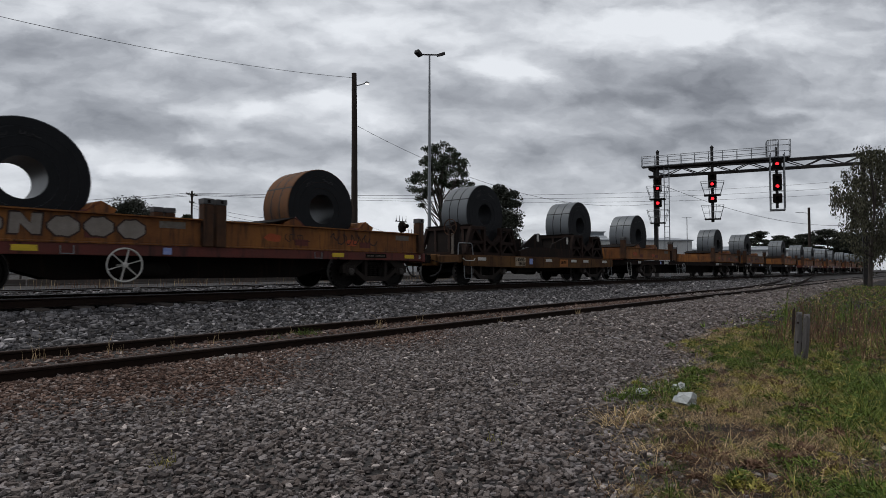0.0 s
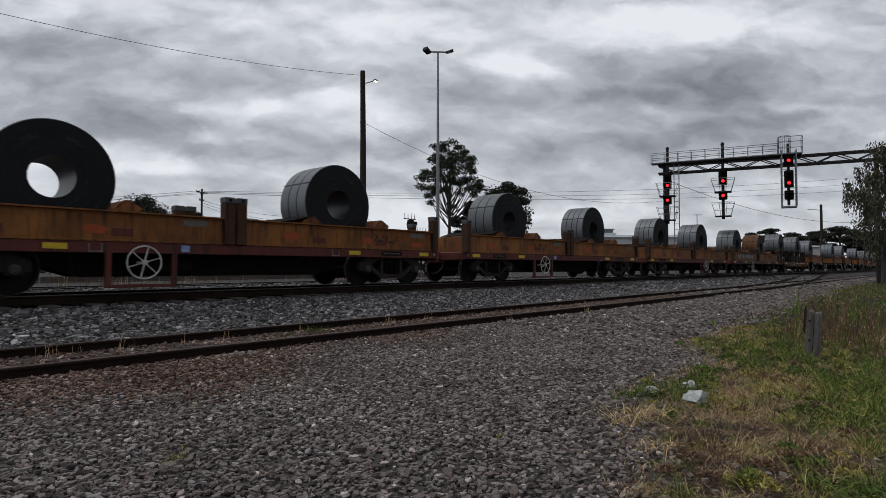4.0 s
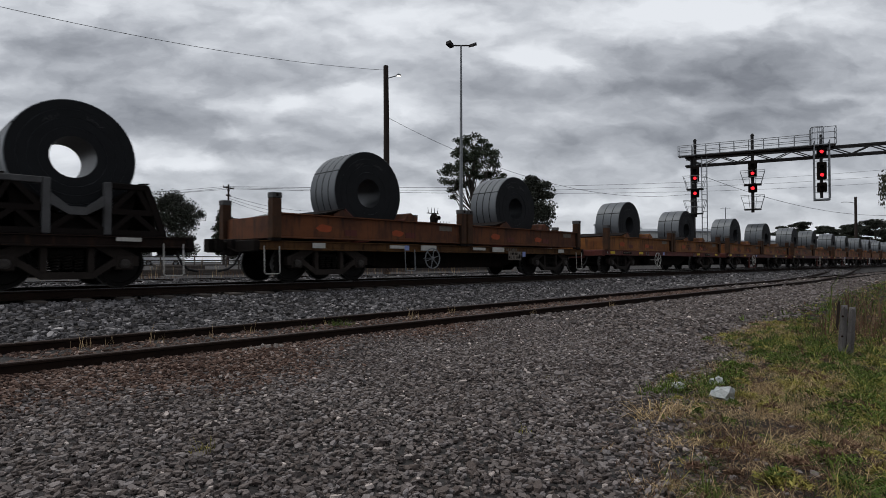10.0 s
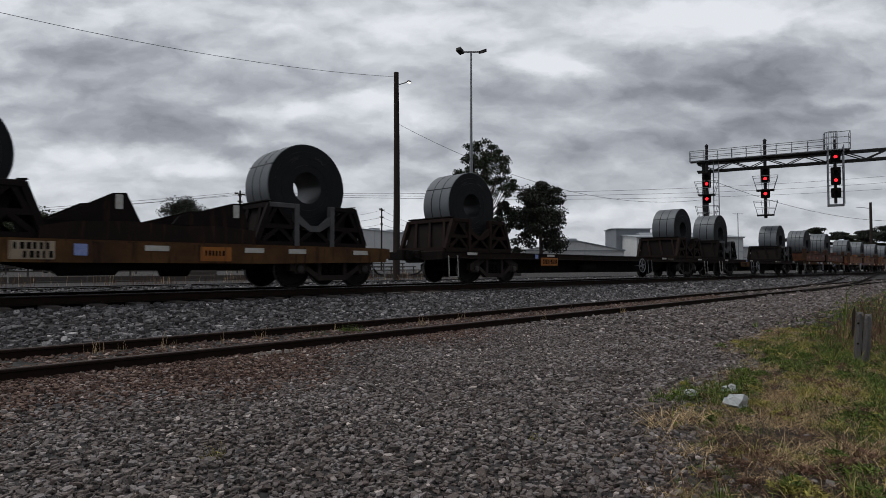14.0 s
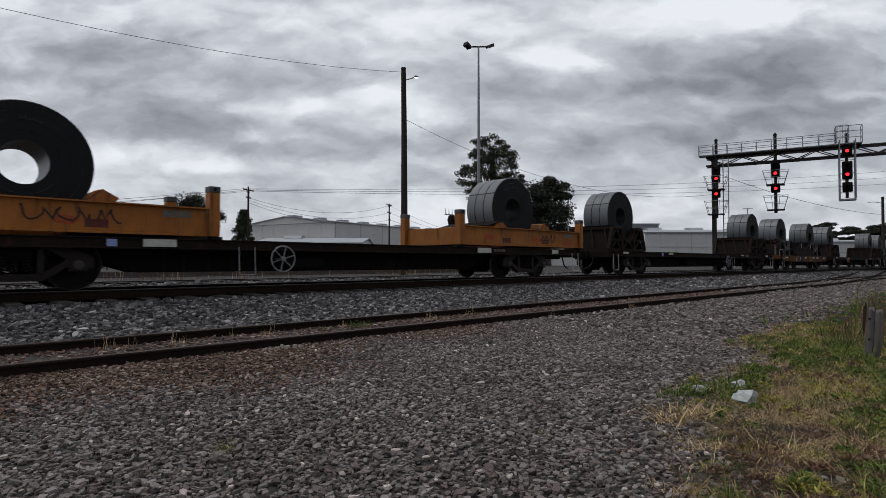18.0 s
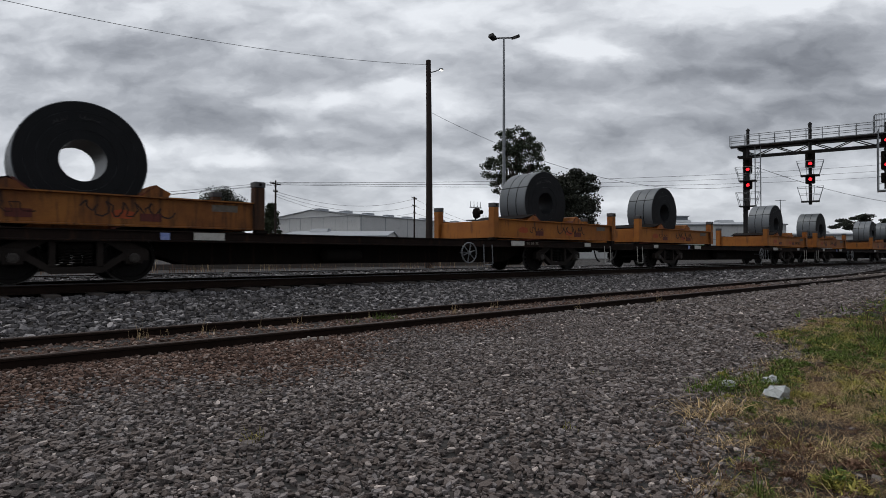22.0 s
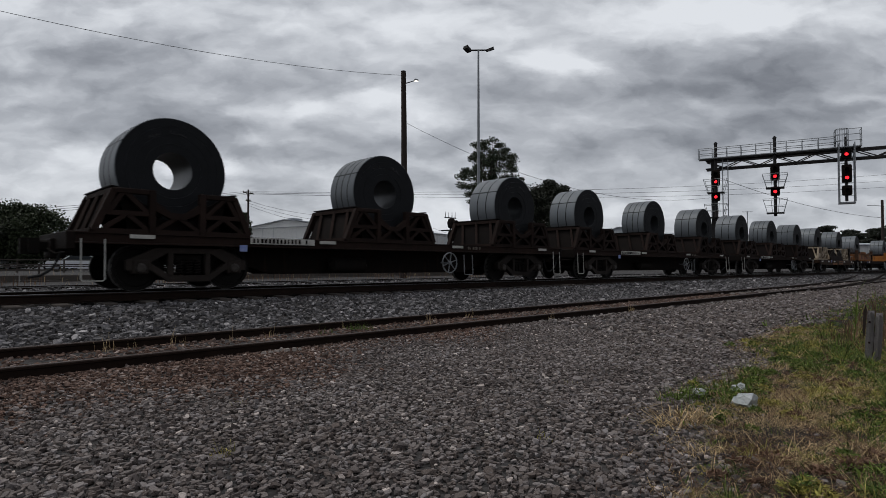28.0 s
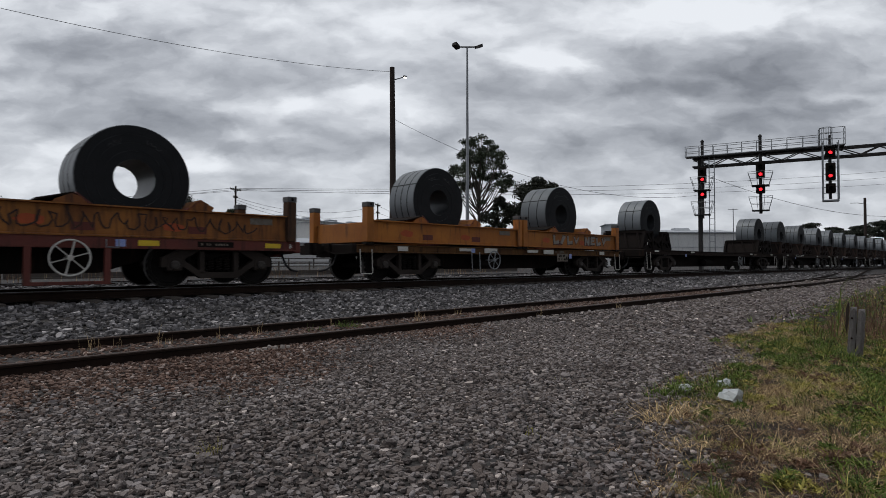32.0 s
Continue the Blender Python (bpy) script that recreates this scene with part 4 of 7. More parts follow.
        for y in (-1.16, 1.16):
            part("well_wall", Geo().prism([(-2.0, 0.956), (1.75, 0.956), (1.75, 1.24), (1.0, 1.30), (0.2, 1.27), (-0.6, 1.31), (-1.5, 1.27), (-2.0, 1.16)], y - 0.04, y + 0.04), "sill", wg, "dark stained wall of the coil wells")
        brake_stand(wg, (-1 if lettered else 1) * (half - 0.08), -1 if lettered else 1)
        part("well_floor", Geo().box(-2.0, 1.75, -1.1, 1.1, 0.956, 1.0), "black", wg)
    return wg


def build_rack(rng, style=0, paint="orange"):
    """A 20-foot steel coil rack: deep side beams, corner posts, coil chocks. z from its foot."""
    rk = new("coil_rack")
    L, h, ya = 2.98, 0.55, 1.19
    for s in (-1, 1):
        y = s * ya
        g = Geo().profile([(y - 0.06, 0), (y + 0.06, 0), (y + 0.06, 0.025), (y + 0.015, 0.035), (y + 0.015, h - 0.035), (y + 0.105, h - 0.025), (y + 0.105, h), (y - 0.105, h), (y - 0.105, h - 0.025), (y - 0.015, h - 0.035), (y - 0.015, 0.035), (y - 0.06, 0.025)], -L + 0.12, L - 0.12)
        part("side_beam", g, paint, rk)
        for e in (-0.97, 0.97):
            part("fork_pocket", Geo().box(e - 0.18, e + 0.18, y - 0.022, y + 0.022, 0.10, 0.24), "maroon", rk, "rusty fork pocket")
        for e in (-1, 1):
            top = 0.98
            p = part("corner_post", Geo().box(e * L - 0.105, e * L + 0.105, y - 0.11, y + 0.11, 0.0, top - 0.12, 0.012), paint if paint == "orange" else "rustpost", rk)
            part("corner_casting", Geo().box(e * L - 0.112, e * L + 0.112, y - 0.118, y + 0.118, top - 0.12, top, 0.012), "grey_frame", p, "worn grey corner casting")
            part("casting_hole", Geo().box(e * L - 0.03, e * L + 0.03, y + s * 0.118 - 0.004, y + s * 0.118 + 0.004, top - 0.09, top - 0.03), "black", p)
    part("end_wall", Geo().box(-L, -L + 0.06, -1.1, 1.1, 0.0, 0.5, 0.01), paint, rk)
    part("end_wall", Geo().box(L - 0.06, L, -1.1, 1.1, 0.0, 0.5, 0.01), paint, rk)
    for x in (-L + 0.07, 0.75):
        part("floor_plate", Geo().box(x, x + L - 0.82, -1.12, 1.12, 0.03, 0.07), "maroon", rk)
    part("coil_chock", Geo().prism([(-0.70, 0.42), (-1.40, 0.551), (-1.36, 0.62), (-1.13, 0.73), (-1.0, 0.69)], -1.10, 1.10), paint, rk, "wedge-shaped coil chock")
    part("chock_cover", Geo().beam((-1.08, 0, 0.75), (-1.62, 0, 0.61), 2.2, 0.025), "trestle", rk, "dark sloping cover plate")
    part("coil_chock", Geo().prism([(0.74, 0.47), (0.98, 0.75), (1.08, 0.78), (1.34, 0.64), (1.22, 0.44)], -1.10, 1.10), paint, rk, "tilted block-shaped coil chock")
    for e in (-1, 1):
        part("chock_pad", Geo().beam((e * 0.66, 0, 0.44), (e * 1.06, 0, 0.75), 2.2, 0.03), "maroon", rk)
    part("tie_plate", Geo().box(2.05, 2.55, -ya - 0.026, -ya - 0.018, 0.34, 0.47), "dataplate", rk, "pale data plate")
    for x in (1.72, 2.0):
        part("stub_post", Geo().box(x, x + 0.14, 1.13, 1.25, 0.5, 0.72, 0.01), paint, rk)
    for x, z, w, h in ((-1.72, 0.25, 0.24, 0.10), (0.52, 0.21, 0.22, 0.09), (2.3, 0.15, 0.26, 0.08))[:2 + (style == 3)]:
        blob = [(x + w * (0.9 + 0.1 * math.sin(k * 2.3 + x)) * math.cos(k * math.pi / 7), z + h * (0.9 + 0.12 * math.sin(k * 1.7 + z)) * math.sin(k * math.pi / 7)) for k in range(14)]
        part("spray_patch", Geo().prism(blob, -ya - 0.021, -ya - 0.016), "redspray", rk, "red sprayed mark")
    if style == 1:
        block_letters(rk, -1.15, 0.28, -ya - 0.026, ("ell", "slash", "ell", "hook"), 0.36, 0.30)
        block_letters(rk, 0.85, 0.28, -ya - 0.026, ("en", "ee", "ell", "hook"), 0.34, 0.30)
    elif style == 5:
        block_letters(rk, -1.7, 0.28, -ya - 0.026, ("ring", "kay", "ring", "en", "ring", "ring", "ring"), 0.46, 0.34)
    elif style == 2:
        scrawl(rk, 0.6, 0.30, -ya - 0.02, 1.5, 0.28, "darkspray", rng, 6, 0.03)
        scrawl(rk, -1.1, 0.26, -ya - 0.02, 0.7, 0.18, "darkspray", rng, 3, 0.02)
    elif style == 3:
        scrawl(rk, 1.15, 0.29, -ya - 0.026, 0.85, 0.27, "darkspray", rng, 4, 0.026)
    elif style == 6:
        cu = bpy.data.curves.new("graffiti", "FONT")
        cu.body, cu.size, cu.extrude, cu.shear = "MTWO.", 0.24, 0.003, 0.25
        cu.materials.append(M["darkspray"])
        tx = tagged(new("graffiti", cu), "dark brushed tag in capitals")
        tx.parent = rk
        tx.matrix_basis = pose(1.30, -ya - 0.022, 0.12, 90, 0, 0)
    elif style == 4:
        scrawl(rk, 0.0, 0.28, -ya - 0.026, 4.4, 0.32, "darkspray", rng, 16, 0.028)
    return rk


def build_trestle(mat, tall=1.0):
    """A steel coil trestle with braced side frames, a saddle for the coil and sloping ends."""
    ts = new("coil_trestle")
    plain = mat == "trestle"                # the dark ones are plated in
    base = mat if mat in ("beige", "rustframe") else "trestle"
    for y in (-0.95, 0.95):
        d = 0.12
        g = Geo().beam((-1.55, y, 0.05), (1.55, y, 0.05), 0.10)
        for e in (-1, 1):
            g.beam((e * 1.53, y, 0.05), (e * 1.19, y, 0.92), d)
            g.beam((e * 1.38, y, 0.43), (e * 0.50, y, 0.43), 0.10)
            g.beam((e * 0.98, y, 0.86), (e * 0.60, y, 0.47), 0.09)
            g.beam((e * 1.04, y, 0.86), (e * 1.26, y, 0.47), 0.09)
            g.beam((e * 1.36, y, 0.10), (e * 0.98, y, 0.40), 0.09)
            g.beam((e * 0.60, y, 0.10), (e * 0.94, y, 0.40), 0.09)
            g.beam((e * 0.44, y, 0.08), (e * 0.04, y, 0.37), 0.09)
        part("side_frame", g, base, ts)
        for e in (-1, 1):
            part("frame_post", Geo().box(e * 0.50 - 0.065, e * 0.50 + 0.065, y - 0.075, y + 0.075, 0.0, 0.95, 0.012), mat, ts)
            part("top_bar", Geo().box(min(e * 0.566, e * 1.22), max(e * 0.566, e * 1.22), y - 0.07, y + 0.07, 0.84, 0.95, 0.012), mat if e < 0 or mat == "beige" else base, ts)
        part("saddle_bar", Geo().prism([(-0.434, 0.70), (-0.434, 0.50), (-0.14, 0.34), (0.14, 0.34), (0.434, 0.50), (0.434, 0.70), (0.14, 0.48), (-0.14, 0.48)], y - 0.065, y + 0.065), mat, ts)
        if plain:
            part("side_plate", Geo().prism([(-1.49, 0.10), (1.49, 0.10), (1.26, 0.62), (1.19, 0.62), (1.05, 0.85), (0.57, 0.85), (0.434, 0.60), (0.2, 0.42), (-0.2, 0.42), (-0.434, 0.60), (-0.57, 0.85), (-1.18, 0.85)], y * 0.96 - 0.02, y * 0.96 + 0.02), mat, ts, "dark stained side plate")
    for e in (-1, 1):
        part("saddle", Geo().beam((e * 0.28, 0, 0.40), (e * 1.16, 0, 0.96), 1.74, 0.06), "trestle", ts, "sloping saddle plate")
        g = Geo().beam((e * 1.20, -0.88, 0.90), (e * 1.20, 0.88, 0.90), 0.10)
        g.beam((e * 1.55, -0.95, 0.05), (e * 1.55, 0.95, 0.05), 0.10)
        for k in range(3):
            g.beam((e * 1.55, -0.9 + k * 0.6, 0.06), (e * 1.21, -0.6 + k * 0.6, 0.88), 0.07)
        part("end_frame", g, base, ts)
        part("end_plate", Geo().beam((e * 1.44, 0, 0.08), (e * 1.14, 0, 0.86), 1.72, 0.03), "trestle", ts, "dark sloping end plate")
        part("top_lip", Geo().beam((e * 1.10, 0, 0.97), (e * 1.26, 0, 0.985), 1.9, 0.025), "trestle", ts)
    for x in (-0.95, 0.0, 0.95):
        part("cross_tie", Geo().box(x - 0.06, x + 0.06, -0.93, 0.93, 0.0, 0.10), base, ts)
    for y in (-0.80, 0.80):
        part("web_plate", Geo().prism([(-0.90, 0.10), (0.90, 0.10), (1.08, 0.82), (0.30, 0.34), (-0.30, 0.34), (-1.08, 0.82)], y - 0.02, y + 0.02), "trestle", ts, "dark web plate under the coil") if mat != "beige" else None
    if plain:
        part("reflector", Geo().box(-1.12, -1.05, -1.03, -1.026, 0.24, 0.36), "white", ts)
        bars(ts, -0.75, 0.50, -0.94, 7, 0.06, "silverspray", random.Random(4), 0.05)
    for ob in ts.children:
        ob.location.z *= tall
        ob.data.transform(Matrix.Diagonal((0.93, 1, tall, 1)))
    return ts


def build_coil(mat, R=1.02, w=1.32, seams=2):
    """A strapped coil of sheet steel, its axis across the train, centre at the origin."""
    co = new("steel_coil")
    r, c = 0.37, 0.01
    h = w / 2
    part("winding", Geo().lathe([(R - c, -h), (R, -h + c), (R, h - c), (R - c, h), (r + c, h), (r + 0.012, h - c), (r + 0.012, -h + c), (r + c, -h)], 64, closed=True), mat, co, "tightly wound sheet steel", True)
    part("bore", Geo().lathe([(r, -h + 0.004), (r, h - 0.004), (r + 0.008, h - 0.004), (r + 0.008, -h + 0.004)], 48, closed=True), "bore", co, "glossy inner wrap, coloured dark for shade in the bore", True)
    rng = random.Random(int(R * 1000 + w * 100 + seams))
    for k in range(2):
        chalk = scrawl(co, 0, 0, -h - 0.012, rng.uniform(0.24, 0.36), 0.07, "chalk", rng, 4, 0.012)
        chalk.name = "chalk_mark"
        tagged(chalk, "faint chalked figures that cannot be read")
        a = radians(112 - 40 * k + rng.uniform(-12, 12))
        chalk.matrix_basis = pose(math.cos(a) * 0.72 * R, -h - 0.013, math.sin(a) * 0.72 * R, 0, 90 - math.degrees(a), 0)
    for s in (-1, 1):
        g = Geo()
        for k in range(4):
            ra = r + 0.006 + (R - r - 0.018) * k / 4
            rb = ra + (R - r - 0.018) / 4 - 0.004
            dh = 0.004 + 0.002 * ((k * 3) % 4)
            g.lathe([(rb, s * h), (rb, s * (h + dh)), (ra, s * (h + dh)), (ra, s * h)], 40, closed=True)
        part("coil_edge", g, "coilface", co, "layered edge of the winding, coloured dark for its shade")
    for k in range(seams):
        y = -h + w * (k + 1) / (seams + 1)
        part("steel_strap", Geo().lathe([(R + 0.004, y - 0.016), (R + 0.004, y + 0.016), (R - 0.01, y + 0.016), (R - 0.01, y - 0.016)], 64, closed=True), "strap", co)
    a = radians(152)
    x, z = math.cos(a) * R, math.sin(a) * R
    part("edge_strap", Geo().add([(x * 1.004 + dx, y, z * 1.004 + dz) for y in (-h, h) for dx, dz in ((0.007, 0.014), (-0.007, -0.014))] + [(x * 0.98 + dx, y, z * 0.98 + dz) for y in (-h, h) for dx, dz in ((0.007, 0.014), (-0.007, -0.014))], [(0, 1, 3, 2), (4, 6, 7, 5), (0, 2, 6, 4), (1, 5, 7, 3), (0, 4, 5, 1), (2, 3, 7, 6)]), "strap", co)
    return co


def keep(proto, label, category, group):
    """Tags a prototype before it is copied."""
    return tagged(proto, label, category, group)


def place(proto, used, x, z, y=0.0, label=""):
    """The prototype itself goes first, then copies."""
    if proto.name not in used:
        used.add(proto.name)
        ob = proto
    else:
        ob = copy_thing(proto, pose(0, 0, 0))
    if label:
        tagged(ob, label)
    return rolls(ob, x, y, z)


def build_train():
    rng = random.Random(5)
    used = set()
    lab = "maroon container flat wagon with yellow reflectors and white hand wheel"
    maroons = [keep(build_wagon("maroon", 12.6, 4.6, rng, (), hand, fr), lab, "wagon", "wagons of the train") for hand, fr in ((-1.8, True), (1.95, True), (-1.7, False))]
    rusty, boarded = [keep(build_wagon("brown", 10.6, 3.75, rng, lettered=lt), "rust-brown coil wagon with empty wells between two trestles", "wagon", "wagons of the train") for lt in (True, False)]
    lab = "grimy black container flat wagon with pale step loops"
    blacks = {k: keep(build_wagon("black", n, b, rng, (), hand, False, bd, lift=up, sill="rustframe" if k == "short" else "sill"), lab, "wagon", "wagons of the train") for k, n, b, hand, bd, up in (
        ("short", 14.2, 5.1, 1.72, "white", 0.13), ("first", 14.6, 5.3, -1.4, (-3.4, 1.4), 0), ("long", 18.6, 7.0, 2.1, None, 0), ("boarded", 18.6, 7.0, 2.1, (-4.4, 0.95), 0), ("last", 18.6, 7.0, 2.1, None, 0.12))}
    lab = "grimy black container flat wagon with a rack at each end"
    bare_mid = [keep(build_wagon("black", 18.9, 6.6, rng, (-9.38, -3.42, 3.42, 9.38), hand), lab, "wagon", "wagons of the train") for hand in (-2.0, 2.4)]
    twin = keep(build_wagon("black", 13.0, 4.6, rng, (-6.1, -0.14, 0.14, 6.1), -1.42, True, "cream", sill="brown"), "grimy black container flat wagon carrying two coil racks", "wagon", "wagons of the train")
    marks = ("with grey corner castings", "with large silver graffiti", "with dark sprayed scrawl", "with a few dark tags", "with rust-red graffiti along its beam", "with large silver letters along its beam", "with a dark brushed tag")
    racks = {}

    def rack_of(k, paint):
        if (k, paint) not in racks:
            racks[k, paint] = keep(build_rack(rng, k, paint), {"orange": "faded orange", "oldorange": "grimy orange-brown", "rustorange": "rust-brown"}[paint] + " steel coil rack " + marks[k], "coil rack", "coil racks on the wagons")
        return racks[k, paint]

    trestle_kinds = dict((
        ("trestle", "dark rusty steel trestle on the wagon deck"), ("beige", "beige painted steel trestle on a brown wagon"), ("grey_frame", "grey painted steel trestle on the wagon deck"), ("rustframe", "rust-brown braced steel trestle on the wagon deck"), ("low_rustframe", "low rust-brown braced steel trestle on the wagon deck"), ("low_trestle", "low black plated trestle on the wagon deck")))
    trestles = {}

    def trestle_of(m):
        if m not in trestles:
            trestles[m] = keep(build_trestle(m.replace("low_", ""), 0.87 if "low_" in m else 1.0), trestle_kinds[m], "coil trestle", "trestles on the wagons")
        return trestles[m]

    coils = [keep(build_coil("coil", 1.02, 1.08, 2), "blue-grey steel coil strapped with dark bands", "steel coil", "steel coils on the train"),
             keep(build_coil("coil", 1.01, 1.02, 3), "blue-grey steel coil with three dark straps", "steel coil", "steel coils on the train"),
             keep(build_coil("coil", 1.045, 1.08, 2), "large blue-grey steel coil in an orange rack", "steel coil", "steel coils on the train"),
             keep(build_coil("coilrust", 1.00, 1.08, 2), "rust-brown steel coil lying in an orange rack", "steel coil", "steel coils on the train"),
             keep(build_coil("coil", 1.08, 1.08, 3), "very large blue-grey steel coil in a rust-brown rack", "steel coil", "steel coils on the train")]
    DECK = 0.945

    def coil_in_rack(x, k, c=0, z=DECK, up=0.0):
        paint = "rustorange" if -95 < x < -85 else "orange" if -212 < x < -170 or -320 < x < -300 else "oldorange"
        place(rack_of(k, paint), used, x, z)
        place(coils[c], used, x, z + 1.13 + up - (0.07 if c == 3 else -0.02 if c == 4 else 0.01 if c else 0), -0.13)

    def coil_on_trestle(x, m="trestle", c=0):
        place(trestle_of(m), used, x, DECK + (0.125 if "low_" in m else 0.012))
        big = x < -285                       # the last pair sits lower
        place(coils[c], used, x + 0.05 * big, DECK + 1.40 - 0.03 * big, -0.13)

    # twin-rack wagons: centre, styles of the front and rear racks, coils
    for x, a, b, ca, cb in ((134.2, 0, 3, 0, 1), (120.6, 2, 0, 0, 0), (106.7, 0, 3, 0, 1), (90.3, 2, 0, 1, 0), (74.6, 3, 0, 0, 0), (5.75, 2, 5, 3, 2),
                            (-7.85, 3, 3, 0, 1), (-21.5, 0, 3, 1, 0), (-35.2, 3, 0, 0, 0), (-48.9, 3, 2, 0, 0), (-62.5, 3, 2, 0, 0), (-76.15, 2, 0, 0, 0), (-90.55, 0, 0, 4, 4),
                            (-314.8, 1, 0, 0, 1), (-329.15, 4, 3, 0, 0), (-342.8, 0, 2, 0, 0)):
        dark = x in (-90.55, -314.8)
        place(twin if dark else maroons[1 if x in (-7.85, -48.9, -329.15) else 2 if x in (5.75, -76.15, 74.6, 106.7) else 0], used, x, 0)
        coil_in_rack(x + 3.12, a, ca, 1.0 if dark else DECK, 0.1 * dark)
        coil_in_rack(x - 3.12, b, cb, 1.0 if dark else DECK, 0.1 * dark)
    # long wagons with a rack at each end and a bare middle
    for x, a, b, d, up in ((55.9, 0, 2, 6.45, 0.08), (35.2, 3, 0, 6.7, 0.08), (-177.35, 3, 2, 6.45, 0.06), (-197.8, 6, 2, 6.22, 0.13), (-218.2, 2, 2, 6.45, 0.05)):
        place(bare_mid[x in (-197.8, -218.2)], used, x, 0)
        coil_in_rack(x + d, a, 2, 1.0, up)
        coil_in_rack(x - d, b, 2, 1.0, up)
    # long bare wagons with a trestle at each end
    for x, d, n in ((-105.75, 5.45, "first"), (-123.7, 7.6, "boarded"), (-156.5, 7.6, "long"), (-296.9, 7.65, "last")):
        place(blacks[n], used, x, 0)
        for e in (-d, d):
            coil_on_trestle(x + e, "grey_frame" if n == "first" else "low_trestle" if x < -290 else "rustframe")
    # three trestles on a short wagon
    for x in (-248.3, -264.1, -279.1):
        place(blacks["short"], used, x, 0)
        for d in (-5.3, 0.0, 5.3):
            coil_on_trestle(x + d, "low_rustframe", 2 if x + d < -284 else 0 if d else 1)
    # coil wagons with wells
    for x, m, d in ((19.0, "rustframe", 3.35), (-140.3, "grey_frame", 3.3), (-234.51, "beige", 3.25)):
        place(boarded if m == "beige" else rusty, used, x, 0)
        coil_on_trestle(x + d, m)
        coil_on_trestle(x - d, m)


build_train()


# ------------------------------------------------------------------ loose stones
def shards(seed, n=9):
    """Templates of angular chips: an uneven top and a smaller foot, closed by flat faces."""
    r = random.Random(seed)
    made = []
    for _ in range(n):
        bm = bmesh.new()
        k = r.choice((4, 5, 5, 6))
        turn = r.uniform(0, 6.28)
        sx, sy = r.uniform(-0.35, 0.35), r.uniform(-0.35, 0.35)
        for j in range(k):
            a = turn + 6.283 * (j + r.uniform(-0.32, 0.32)) / k
            q = r.uniform(0.62, 1.0)
            x, y = q * math.cos(a), q * math.sin(a)
            bm.verts.new((x, y, 0.75 + sx * x + sy * y + r.uniform(-0.15, 0.15)))
            q *= r.uniform(0.75, 1.2)
            bm.verts.new((q * math.cos(a + 0.3), q * math.sin(a + 0.3), -0.9))
        bmesh.ops.convex_hull(bm, input=bm.verts)
        bm.verts.index_update()
        bmesh.ops.triangulate(bm, faces=bm.faces)
        made.append((np.array([v.co for v in bm.verts]), np.array([[v.index for v in f.verts] for f in bm.faces])))
        bm.free()
    return made


SHARDS = shards(77)


def stones(n, xs, ys, size, mat, name, label, seed, keep_if, lift=0.35, rough=0.014):
    """Angular crushed stones lying on the ground."""
    r = np.random.RandomState(seed)
    x, y = r.uniform(*xs, n), r.uniform(*ys, n)
    ok = keep_if(x, y, r)
    x, y = x[ok], y[ok]
    n = len(x)
    z = np.interp(y, [p[0] for p in PROFILE], [p[1] for p in PROFILE])
    s = size * r.lognormal(0, 0.24, n) / 2
    dims = np.stack([s * r.uniform(0.95, 1.65, n), s * r.uniform(0.7, 1.1, n), s * r.uniform(0.34, 0.72, n)], 1)
    turn, tip, tilt = r.uniform(0, 6.283, n), r.normal(0, 0.20, n), r.normal(0, 0.20, n)
    top = z + dims[:, 2] * lift + r.uniform(-0.4, 1.0, n) * rough
    verts, faces, count = [], [], 0
    for k, (base, tris) in enumerate(SHARDS):
        pick = np.arange(n) % len(SHARDS) == k
        v = base[None] * dims[pick][:, None]
        for i, j, ang in ((0, 2, tilt[pick]), (1, 2, tip[pick]), (0, 1, turn[pick])):
            c, d = np.cos(ang)[:, None], np.sin(ang)[:, None]
            v[..., i], v[..., j] = v[..., i] * c - v[..., j] * d, v[..., i] * d + v[..., j] * c
        v += np.stack([x[pick], y[pick], top[pick]], 1)[:, None]
        m = len(v)
        verts.append(v.reshape(-1, 3))
        faces.append((tris[None] + (np.arange(m) * len(base))[:, None, None]).reshape(-1, 3) + count)
        count += m * len(base)
    ob = new(name, raw_mesh(name, np.concatenate(verts), np.concatenate(faces), mat))
    return tagged(ob, label, "gravel", kind="stuff")


EDGE_X = (1.6, 2.8, 3.5, 4.6, 5.3, 6.3, 7.4, 8.1, 10.7, 17, 21, 40, 62, 120)
EDGE_Y = (0.60, 1.12, 1.34, 1.86, 2.08, 2.10, 2.12, 2.75, 3.10, 3.60, 3.85, 4.9, 5.4, 5.8)


def verge(x, y, r=None, blur=0.25):
    """True on the grass verge."""
    e = np.interp(x, EDGE_X, EDGE_Y) + 0.07 * np.sin(x * 2.3) + 0.06 * np.sin(x * 5.1 + 1)
    return y < e + (r.normal(0, blur, len(x)) if r is not None else 0)


def rusty(x, y, r):
    return (y > 4.6 + 0.28 * x + 0.5 * np.sin(x * 1.7) + r.normal(0, 0.35, len(x))) & (y < 6.7)


def field(x, y, seed, size):
    """Smooth uneven patches, about -1 to 1, size in metres."""
    r = np.random.RandomState(seed)
    out = 0
    for k in range(9):
        a, ph, f = r.uniform(0, 6.283), r.uniform(0, 6.283), 6.283 / size * r.uniform(0.5, 2.2)
        out = out + np.sin((x * math.cos(a) + y * math.sin(a)) * f + ph)
    return out / 3.0


def ring(x, y, a, b):
    d = np.hypot(x, y)
    return (d > a) & (d < b)


